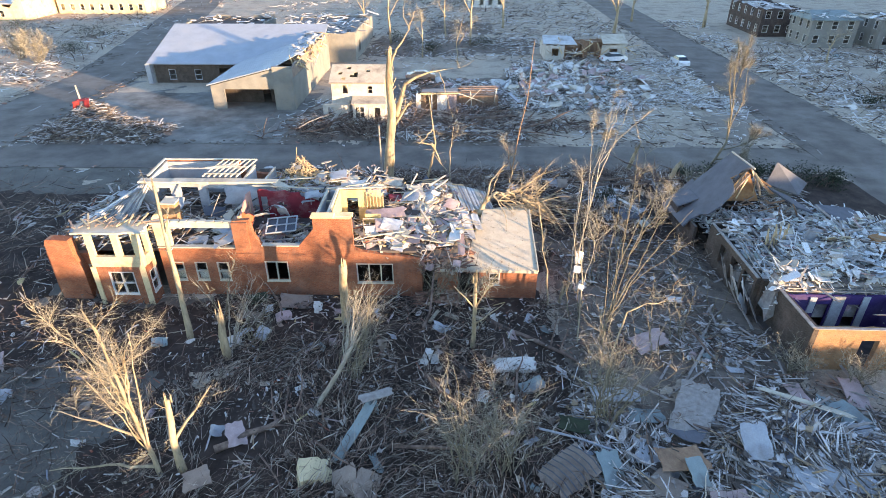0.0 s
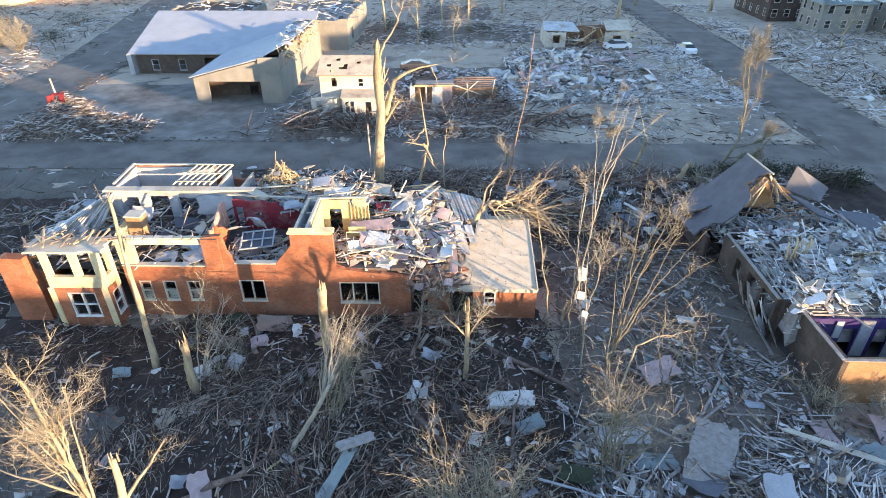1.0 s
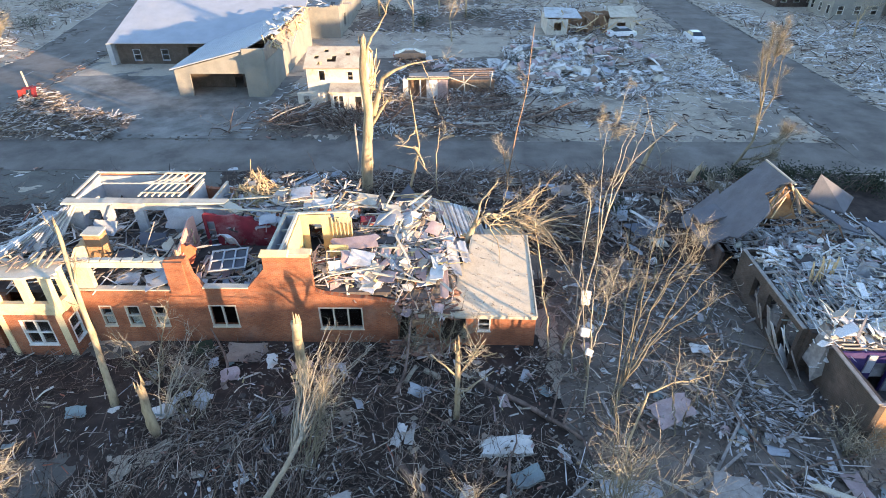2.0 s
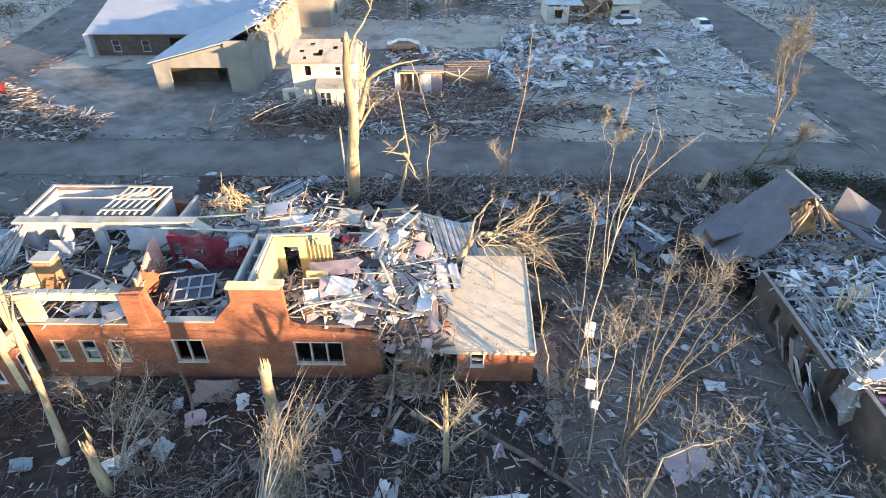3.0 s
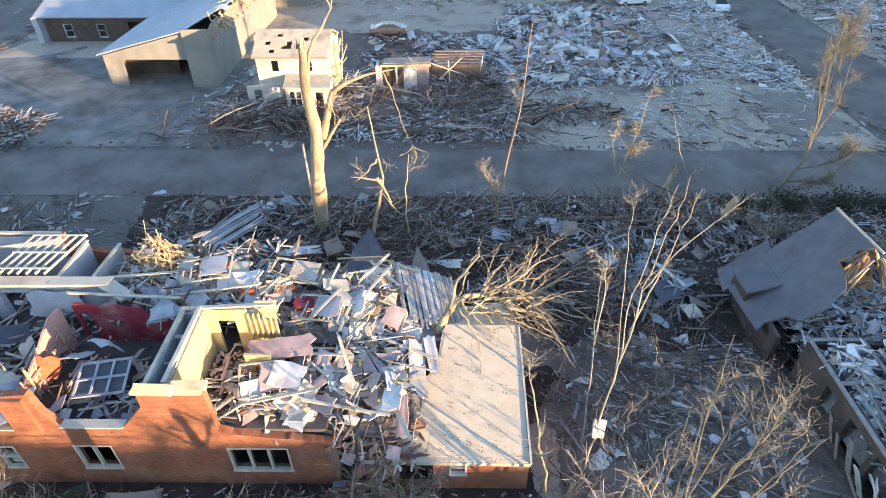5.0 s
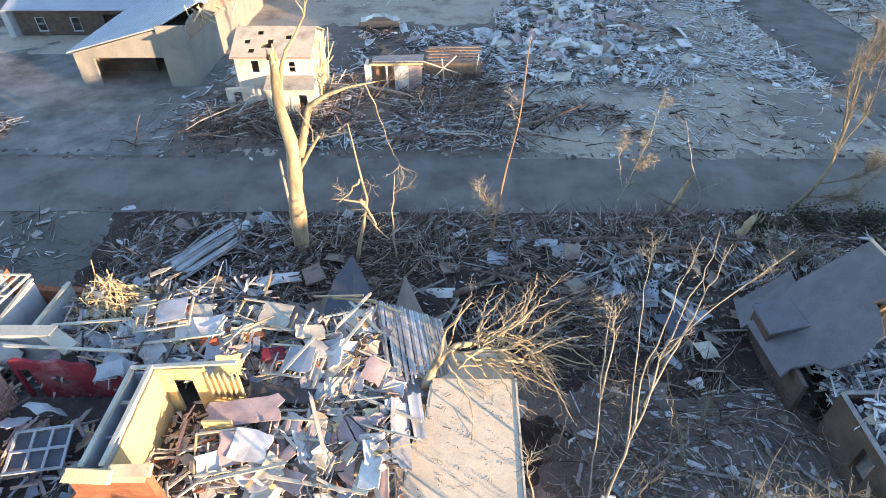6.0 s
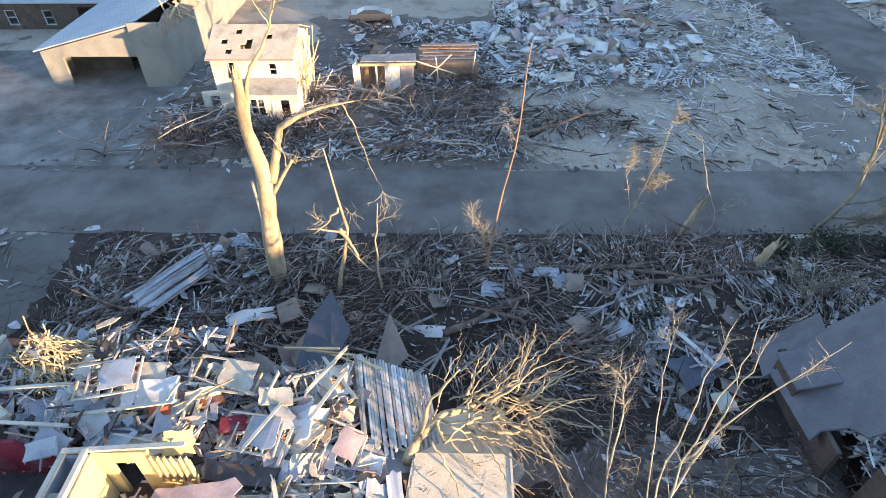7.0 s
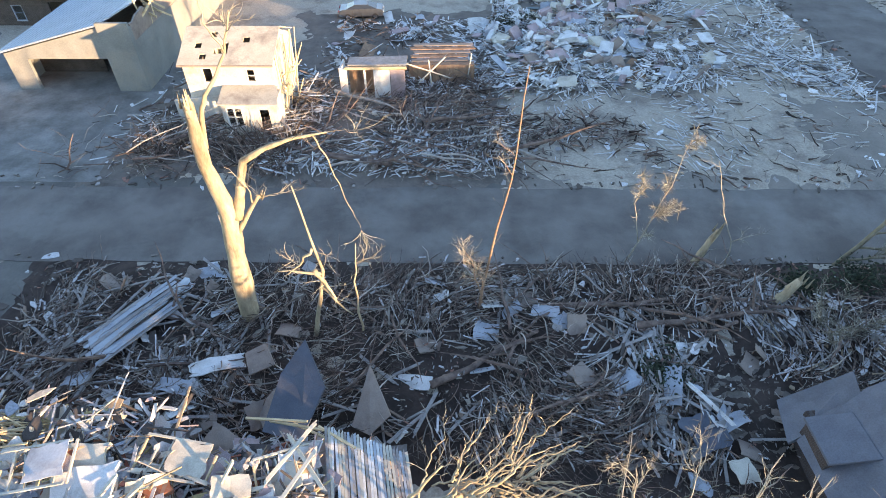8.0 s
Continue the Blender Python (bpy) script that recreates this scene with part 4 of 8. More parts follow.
# ---- beyond the street ----
def barn():
    h = thing("barn", "long low shop building with a pale metal roof and torn side", "building")
    rnd = random.Random(13)
    acc = Acc()
    # front gable end, its eave low at the far side and high at the near one
    wall(acc, "x", 75.2, 0.3, -0.1, [(-31.45, 3.15), (-22.9, 5.3), (-20.4, 5.3)], [(-29.7, -23.05, -0.1, 2.72)])
    wall(acc, "x", 100, 0.3, -0.1, [(-45.6, 5), (-20.7, 5.9)])
    wall(acc, "y", -31.45, 0.25, -0.1, [(75.5, 3.0), (89, 3.0)])
    wall(acc, "y", -45.6, 0.25, -0.1, [(89.25, 2.9), (100, 5)])
    part("wall", acc, M["render_wall"], h, "beige rendered wall")
    acc = Acc()
    wall(acc, "y", -20.7, 0.3, -0.1, [(75.5, 4.1), (100, 4.1)])
    part("wall", acc, M["render_wall"], h, "grey rendered side wall")
    acc = Acc()
    wall(acc, "y", -20.65, 0.2, 4.1, [(75.5, 5.5), (84, 5.8), (90, 5.4), (100, 5.7)], (), 0.7, 0.3, rnd)
    part("wall", acc, M["brown_board"], h, "brown side wall stripped of its cladding")
    # darker brick puts the shade on this front into its colour
    acc = Acc()
    wall(acc, "x", 89.0, 0.25, -0.1, [(-45.35, 2.9), (-31.45, 2.9)], [(-43.2, -42.2, 0.6, 2.1), (-39.2, -38.2, 0.6, 2.1), (-35.4, -33.2, -0.1, 2.4)])
    part("wall", acc, M["brown_brick"], h, "front of the back range, wall darkened for shade")
    part("end_post", Acc().span(-46.4, -45.7, 88.3, 89.4, -0.1, 3.0), M["plaster"], h, "pale end post under the eave")
    window(h, "x", -43.2, -42.2, 0.6, 2.1, 89.0, -1, 1, M["plaster"])
    window(h, "x", -39.2, -38.2, 0.6, 2.1, 89.0, -1, 1, M["plaster"])
    acc = Acc()
    acc.prism([(-31.9, 75.0, 3.18), (-22.8, 75.0, 5.45), (-20.6, 82.8, 5.99), (-20.6, 100.2, 5.99), (-31.9, 100.2, 3.18)], (0, 0, 0.12))
    roof = part("roof", acc, M["metal_roof"], h, "pale metal roof over the workshop")
    acc = Acc().prism([(-46.2, 88.4, 2.95), (-20.3, 88.4, 2.95), (-20.3, 101, 6.75), (-46.2, 101, 6.75)], (0, 0, 0.14))
    part("roof", acc, M["metal_roof"], h, "pale metal roof over the back range")
    for i in range(22):
        k = i / 21
        beams("roof_seam", [((-31.8 + 8.9 * k, 75.05, 3.33 + 2.22 * k), (-31.8 + 11.1 * k, 100.1, 3.33 + 2.76 * k))], 0.05, 0.05, M["metal_roof"], roof)
    part("corner_pier", Acc().span(-22.9, -20.38, 74.9, 75.19, -0.1, 5.72), M["render_wall"], h, "grey corner pier")
    acc = Acc()
    wall(acc, "x", 78.6, 0.15, -0.1, [(-31.2, 2.7), (-22.6, 2.8)], [(-25.6, -24.6, -0.1, 2.1)])
    part("bay_wall", acc, M["brown_brick"], h, "brown wall at the back of the open bay")
    for i in range(46):
        y = rnd.uniform(77, 99)
        beams("split_board", [((-20.9 + rnd.uniform(-0.6, 0.6), y, rnd.uniform(4.8, 6.3)), (-20.3 + rnd.uniform(-0.6, 0.8), y + rnd.uniform(-1.6, 1.6), rnd.uniform(3.8, 6.0)))], 0.09, 0.16, M["pale_wood"], h, "split tan board hanging off the side wall")
    for i in range(30):
        acc = Acc().crumpled((rnd.uniform(-23.4, -20.7), rnd.uniform(80, 98), rnd.uniform(5.75, 6.2)), rnd.uniform(0.5, 1.6), rnd.uniform(0.4, 1.2), rot(rnd.uniform(-15, 15), rnd.uniform(-25, 25), rnd.uniform(0, 180)), 0.1, rnd, 3)
        part("torn_sheet", acc, M["sheet_metal"], h, "torn metal sheet along the roof edge")
    g = thing("building", "half-collapsed flat-roofed shop behind the barn", "building")
    acc = Acc()
    wall(acc, "x", 104, 0.3, -0.1, [(-33, 4.2), (-25, 4.6), (-16.5, 4.9)], [(-30, -28.6, 1, 3), (-26, -24, 0, 3)], 0.7, 0.2, rnd)
    wall(acc, "y", -16.8, 0.3, -0.1, [(104.3, 4.7), (112, 4.9), (128, 4.4)], [(108, 110, 1, 3)], 0.7, 0.3, rnd)
    wall(acc, "x", 128, 0.3, -0.1, [(-33, 4), (-16.5, 4.4)], (), 0.7, 0.2, rnd)
    wall(acc, "y", -33.3, 0.3, -0.1, [(104, 4.2), (128, 4)], (), 0.7, 0.2, rnd)
    part("wall", acc, M["render_wall"], g, "pale tan wall")
    part("roof", Acc().prism([(-33.4, 104.6, 3.9), (-17, 104.6, 4.2), (-17, 127.8, 4.0), (-33.4, 127.8, 3.6)], (0, 0, 0.15)), M["mound"], g, "tan flat roof covered in boards")
    acc = Acc()
    for i in range(150):
        acc.box((rnd.uniform(-33, -16), rnd.uniform(104, 128), rnd.uniform(4.1, 5.0)), (rnd.uniform(0.8, 3), rnd.uniform(0.12, 0.6), 0.06), rot(rnd.uniform(-20, 20), rnd.uniform(-20, 20), rnd.uniform(0, 180)), 0.1, rnd)
    tagged(part("roof_litter", acc, M["pale_rubble"], g, "broken boards strewn over the roof"), kind="stuff")


def white_house():
    h = thing("house", "small white two-storey house with holes in its roof", "house")
    rnd = random.Random(17)
    acc = Acc()
    wall(acc, "x", 68.6, 0.25, 1.6, [(-14.0, 5.4), (-7.7, 5.4)], [(-12.7, -12.0, 3.95, 5.05), (-9.6, -9.0, 4.0, 4.95)])
    wall(acc, "y", -7.95, 0.25, -0.1, [(68.85, 5.42), (71.6, 6.7), (74.4, 5.35)], [(70.2, 71.0, 3.6, 4.9)], 0.4, 0.06, rnd)
    wall(acc, "y", -14.0, 0.25, -0.1, [(68.85, 5.4), (71.6, 6.65), (74.4, 5.35)])
    wall(acc, "x", 74.4, 0.25, -0.1, [(-14.0, 5.35), (-7.7, 5.35)])
    wall(acc, "x", 66.8, 0.22, -0.1, [(-11.3, 3.3), (-7.4, 3.3)], [(-11.0, -9.9, 1.5, 2.9), (-8.7, -8.0, 0.6, 2.8)])
    wall(acc, "y", -7.62, 0.22, -0.1, [(67.02, 3.3), (68.6, 3.5)])
    wall(acc, "x", 68.3, 0.22, -0.1, [(-15.2, 2.7), (-11.9, 3.0)], [(-14.6, -13.8, 1.2, 2.4)])
    part("wall", acc, M["dirty_white"], h, "dirty white boarded walls")
    window(h, "x", -12.7, -12.0, 3.95, 5.05, 68.6, -1, 1, None, False, True, 0.12, False)
    window(h, "x", -9.6, -9.0, 4.0, 4.95, 68.6, -1, 1, None, False)
    window(h, "x", -11.0, -9.9, 1.5, 2.9, 66.8, -1, 2)
    acc = Acc()
    holes = {(2, 3), (5, 2), (6, 2), (6, 3), (3, 1), (9, 4), (4, 5)}
    for i in range(14):
        for j in range(7):
            if (i, j) in holes:
                continue
            x0, x1, a, b = -14.2 + i * 0.478, -14.2 + (i + 1) * 0.478, j / 7, (j + 1) / 7
            acc.prism([(x0, 68.25 + 3.35 * a, 5.42 + 1.4 * a), (x1, 68.25 + 3.35 * a, 5.42 + 1.4 * a), (x1, 68.25 + 3.35 * b, 5.42 + 1.4 * b), (x0, 68.25 + 3.35 * b, 5.42 + 1.4 * b)], (0, 0, -0.08))
    acc.prism([(-14.2, 71.6, 6.82), (-7.5, 71.6, 6.82), (-7.5, 74.9, 5.45), (-14.2, 74.9, 5.45)], (0, 0, -0.08))
    roof = part("roof", acc, M["faded_roof"], h, "faded brown roof slope with small holes punched through it")
    part("fascia", Acc().beam((-14.2, 68.21, 5.35), (-7.5, 68.21, 5.35), 0.05, 0.14), M["brown_board"], roof)
    acc = Acc().prism([(-11.4, 66.5, 3.35), (-7.2, 66.5, 3.35), (-7.6, 68.5, 3.75), (-11.5, 68.5, 3.75)], (0, 0, -0.08))
    part("porch_roof", acc, M["faded_roof"], h, "lean-to roof over the front room")
    for i in range(26):
        y = rnd.uniform(68.7, 74.0)
        beams("loose_siding", [((-7.65 + rnd.uniform(-0.2, 0.3), y, rnd.uniform(0.2, 3.4)), (-7.4 + rnd.uniform(-0.3, 0.9), y + rnd.uniform(-0.5, 0.5), rnd.uniform(2.4, 6.4)))], 0.12, 0.05, M["cream"], h, "cream siding board peeled off the side wall")
    s = thing("shed", "remains of a shed with white doors and brown slatted side", "shed")
    acc = Acc()
    wall(acc, "x", 73.8, 0.12, -0.1, [(-4.1, 2.6), (-3.5, 2.6)])
    wall(acc, "y", -4.1, 0.12, -0.1, [(73.93, 2.6), (76.0, 2.4)])
    part("wall", acc, M["white"], s, "white wall corner")
    part("board_wall", Acc().span(-3.5, -1.4, 74.7, 74.85, -0.1, 2.3), M["rust_bark"], s, "bare red-brown boards deep in the doorway")
    part("post", Acc().span(-2.15, -2.0, 73.75, 73.9, -0.1, 2.5), M["white"], s)
    part("door", Acc().span(-1.35, -0.05, 73.7, 73.78, 0.05, 2.5), M["white"], s, "tall white door")
    part("door", Acc().span(0.0, 1.15, 73.72, 73.8, 0.05, 2.5), M["mauve"], s, "faded mauve-grey door")
    part("beam", Acc().beam((-3.6, 73.75, 2.62), (1.3, 73.7, 2.72), 0.2, 0.2), M["pale_wood"], s)
    part("roof", Acc().prism([(-3.4, 73.9, 2.78), (1.3, 73.8, 2.86), (1.3, 75.4, 2.9), (-3.4, 75.4, 2.75)], (0, 0, 0.07)), M["grey_wood"], s, "thin torn roof boards")
    part("back_wall", Acc().span(1.25, 6.8, 76.6, 76.75, -0.1, 1.6), M["rust_bark"], s, "low dark wall behind the doors")
    for i in range(6):
        part("slat", Acc().beam((1.4 + rnd.uniform(-0.3, 0.3), 76.9 + i * 0.5, 1.55 + i * 0.12), (6.6 + rnd.uniform(-0.5, 0.3), 77.0 + i * 0.5, 1.6 + i * 0.12), 0.5, 0.06, 0.03, rnd), M["brown_board"] if i % 2 else M["rust_bark"], s, "red-brown roof plank")
    for p, q in (((2.2, 74.6, 1.0), (4.4, 75.9, 2.7)), ((1.4, 75.0, 2.4), (4.6, 75.2, 1.2)), ((3.2, 75.2, 0.6), (3.0, 75.6, 2.4)), ((6.2, 76.4, 0.3), (6.5, 76.5, 2.6))):
        part("brace", Acc().beam(p, q, 0.1, 0.08, 0.1, rnd), M["trim"], s, "pale broken brace")


def far_houses():
    def block(label, x0, x1, y0, y1, z, wall_m, roof_m, rows, cols, seed, side_cols=4, broken=0.25, roof_rise=0.0):
        rnd = random.Random(seed)
        h = thing("house", label, "house")
        acc, hx, hy = Acc(), [], []
        st = z / rows
        for r in range(rows):
            for c in range(cols):
                u = x0 + (x1 - x0) * (c + 0.5) / cols
                hx.append((u - 0.55, u + 0.55, r * st + 0.9, r * st + 2.4))
            for c in range(side_cols):
                u = y0 + (y1 - y0) * (c + 0.5) / side_cols
                hy.append((u - 0.5, u + 0.5, r * st + 0.9, r * st + 2.4))
        wall(acc, "x", y0, 0.3, -0.1, [(x0, z), (x1, z)], hx, 1.5, broken, rnd)
        wall(acc, "y", x0, 0.3, -0.1, [(y0 + 0.3, z), (y1, z)], hy, 1.5, broken, rnd)
        wall(acc, "y", x1 - 0.3, 0.3, -0.1, [(y0 + 0.3, z), (y1, z)], (), 1.5, broken, rnd)
        wall(acc, "x", y1 - 0.3, 0.3, -0.1, [(x0 + 0.3, z), (x1 - 0.3, z)], (), 1.5, broken, rnd)
        part("wall", acc, wall_m, h)
        for a, b, c, d in hx:
            window(h, "x", a, b, c, d, y0, -1, 1, M["white"], True, False)
        for a, b, c, d in hy:
            window(h, "y", a, b, c, d, x0, -1, 1, M["white"], True, False)
        acc = Acc()
        if roof_rise:
            m = (y0 + y1) / 2
            acc.prism([(x0 - 0.4, y0 - 0.4, z - 0.1), (x1 + 0.4, y0 - 0.4, z - 0.1), (x1 - 1, m, z + roof_rise), (x0 + 1, m, z + roof_rise)], (0, 0, 0.15))
            acc.prism([(x0 - 0.4, y1 + 0.4, z - 0.1), (x1 + 0.4, y1 + 0.4, z - 0.1), (x1 - 1, m, z + roof_rise), (x0 + 1, m, z + roof_rise)], (0, 0, 0.15))
            acc.prism([(x0 - 0.4, y0 - 0.4, z - 0.1), (x0 - 0.4, y1 + 0.4, z - 0.1), (x0 + 1, m, z + roof_rise)], (0, 0, 0.15))
            acc.prism([(x1 + 0.4, y0 - 0.4, z - 0.1), (x1 + 0.4, y1 + 0.4, z - 0.1), (x1 - 1, m, z + roof_rise)], (0, 0, 0.15))
        else:
            acc.span(x0 + 0.32, x1 - 0.32, y0 + 0.32, y1 - 0.32, z - 0.45, z - 0.3)
        part("roof", acc, roof_m, h)
        acc = Acc()
        for i in range(60):
            acc.box((rnd.uniform(x0, x1), rnd.uniform(y0, y1), z - 0.2 + rnd.uniform(0, 0.3) + roof_rise * 0.6), (rnd.uniform(0.6, 2.5), rnd.uniform(0.1, 0.8), 0.06), rot(rnd.uniform(-20, 20), rnd.uniform(-20, 20), rnd.uniform(0, 180)), 0.1, rnd)
        tagged(part("roof_litter", acc, M["pale_rubble"], h), kind="stuff")
        return h
    block("dark brick two-storey house with white windows, roof gone", 65.4, 73.0, 129.8, 146, 5.6, M["dark_shade_brick"], M["pale_rubble"], 2, 3, 21, 5)
    block("cream two-storey house with a torn grey-green roof", 69.5, 78.5, 118, 126, 5.2, M["render_wall"], M["teal_board"], 2, 3, 22, 3, 0.3, 1.2)
    block("cream house with an arched porch, partly wrecked", 81.8, 92, 116.5, 126, 5.4, M["render_wall"], M["tan_roof"], 2, 3, 23, 3, 0.4)
    # low bungalow, one end standing, its front room open
    h = thing("house", "white bungalow torn open, brown rooms showing", "house")
    rnd = random.Random(24)
    acc = Acc()
    wall(acc, "x", 106.0, 0.25, -0.1, [(17.0, 2.5), (20.4, 2.6)], [(18.2, 19.4, 0.8, 2.1)], 0.6, 0.12, rnd)
    wall(acc, "x", 106.0, 0.25, -0.1, [(27.0, 2.7), (31.0, 2.8)], [(28.4, 29.8, 0.8, 2.1)], 0.6, 0.1, rnd)
    wall(acc, "y", 17.0, 0.25, -0.1, [(106.25, 2.5), (110, 2.9), (113, 2.2)], (), 0.6, 0.2, rnd)
    wall(acc, "y", 31.0, 0.25, -0.1, [(106.0, 2.7), (110, 3.6), (113, 2.6)])
    part("wall", acc, M["dirty_white"], h, "dirty white outer wall")
    acc = Acc()
    wall(acc, "x", 109.0, 0.2, -0.1, [(17.4, 2.4), (22.0, 2.7), (30.8, 2.6)], [(21.4, 22.6, -0.1, 2.1), (25.2, 26.4, -0.1, 2.1)], 0.6, 0.2, rnd)
    wall(acc, "x", 113.0, 0.2, -0.1, [(17.0, 2.2), (31.2, 2.6)], (), 0.6, 0.2, rnd)
    for x in (20.4, 23.8, 26.8):
        wall(acc, "y", x, 0.15, -0.1, [(106.2, 1.8), (109.0, 2.5)], (), 0.6, 0.25, rnd)
    part("partition", acc, M["rust_bark"], h, "brown room walls open to the weather")
    part("roof", Acc().prism([(27.0, 105.6, 2.95), (31.4, 105.6, 2.95), (31.4, 109.6, 3.9), (27.2, 109.4, 3.8)], (0, 0, 0.12)), M["trim"], h, "pale roof slope left over the end room")
    part("roof", Acc().prism([(16.6, 106.4, 2.75), (22.8, 107.0, 2.5), (22.2, 110.8, 3.3), (17.0, 111.2, 3.4)], (0, 0, 0.12)), M["sheet_metal"], h, "sagging pale roof over the front room")
    for i in range(40):
        x, y = rnd.uniform(17, 31), rnd.uniform(104.4, 112)
        beams("roof_timber", [((x, y, rnd.uniform(0.3, 2.8)), (x + rnd.gauss(0, 1.6), y + rnd.gauss(0, 1.0), rnd.uniform(0.5, 3.6)))], 0.16, 0.1, M[rnd.choice(("trim", "pale_wood", "brown_board", "white"))], h, "broken roof timber")
    block("white clapboard cottage far off", 4.5, 14.5, 172, 180, 4.2, M["white"], M["grey_roof"], 1, 4, 25, 2, 0.1, 2.0)
    block("long pale house catching the low sun", -138, -104, 148, 166, 4.2, M["cream"], M["pale_rubble"], 1, 3, 26, 2, 1.6)
    block("roofless pale house with jagged walls catching the low sun", -103, -80, 160, 172, 6.2, M["cream"], M["dark"], 2, 9, 27, 4, 1.3)
    block("ruined pale shop with bare walls", -54, -38, 118, 132, 3.6, M["render_wall"], M["dark"], 1, 4, 29, 3, 0.6)


def unseen_sun_blockers():
    """Plain dwellings added outside the view, which keep the low sun off the ground."""
    def dwelling(x0, x1, y0, y1, eave, ridge, off):
        h = thing("house", "unseen gabled dwelling added to block the low sun", "house", group="dwellings behind the yard")
        acc = Acc()
        m = (y0 + y1) / 2
        wall(acc, "x", y0, 0.3, -0.1, [(x0, eave), (x1, eave)])
        wall(acc, "x", y1 - 0.3, 0.3, -0.1, [(x0, eave), (x1, eave)])
        for x in (x0, x1 - 0.3):
            wall(acc, "y", x, 0.3, -0.1, [(y0 + 0.3, eave), (m, ridge - 0.15), (y1 - 0.3, eave)])
        part("wall", acc, M["brown_brick"], h)
        acc = Acc().prism([(x0 - 0.3, y0 - 0.4, eave - 0.1), (x1 + 0.3, y0 - 0.4, eave - 0.1), (x1 + 0.3, m, ridge), (x0 - 0.3, m, ridge)], (0, 0, 0.1))
        acc.prism([(x0 - 0.3, y1 + 0.4, eave - 0.1), (x1 + 0.3, y1 + 0.4, eave - 0.1), (x1 + 0.3, m, ridge), (x0 - 0.3, m, ridge)], (0, 0, 0.1))
        part("roof", acc, M["grey_roof"], h)
        h.matrix_world = pose(off * math.sin(radians(SUN_AZ)), -off * math.cos(radians(SUN_AZ)), 0, 0, 0, SUN_AZ)
    # rows of dwellings side on to the low sun; each: from, to along the row, ridge height
    for off, row in ((30.0, ((-44, -20, 7.6), (-20, 3, 7.2), (3, 9.4, 5.6))),
                     (62.0, ((9, 20, 9.5), (20, 27, 9.1), (27, 30.3, 7.2), (30.3, 36.9, 5.9), (36.9, 50, 9.7), (50, 58, 9.2), (58, 75, 9.2), (75, 105, 12.8), (105, 150, 14.0), (150, 205, 16.0), (205, 420, 22.0)))):
        for w0, w1, ridge in row:
            dwelling(w0, w1, -4.0, 4.0, ridge - 2.2, ridge, off)


brick_house()
hip_wing()
right_house()
barn()
white_house()
far_houses()
unseen_sun_blockers()


# ---- trees ----
def wander(p, d, length, n, rnd, bend=0.25, lift=0.0):
    pts, p, d = [Vector(p)], Vector(p), Vector(d).normalized()
    for _ in range(n):
        d = (d + Vector((rnd.gauss(0, bend), rnd.gauss(0, bend), rnd.gauss(0, bend) + lift))).normalized()
        p = p + d * (length / n)
        pts.append(p.copy())
    return pts


def along(pts, k):
    k = k * (len(pts) - 1)
    i = min(int(k), len(pts) - 2)
    return pts[i].lerp(pts[i + 1], k - i), (pts[i + 1] - pts[i]).normalized()


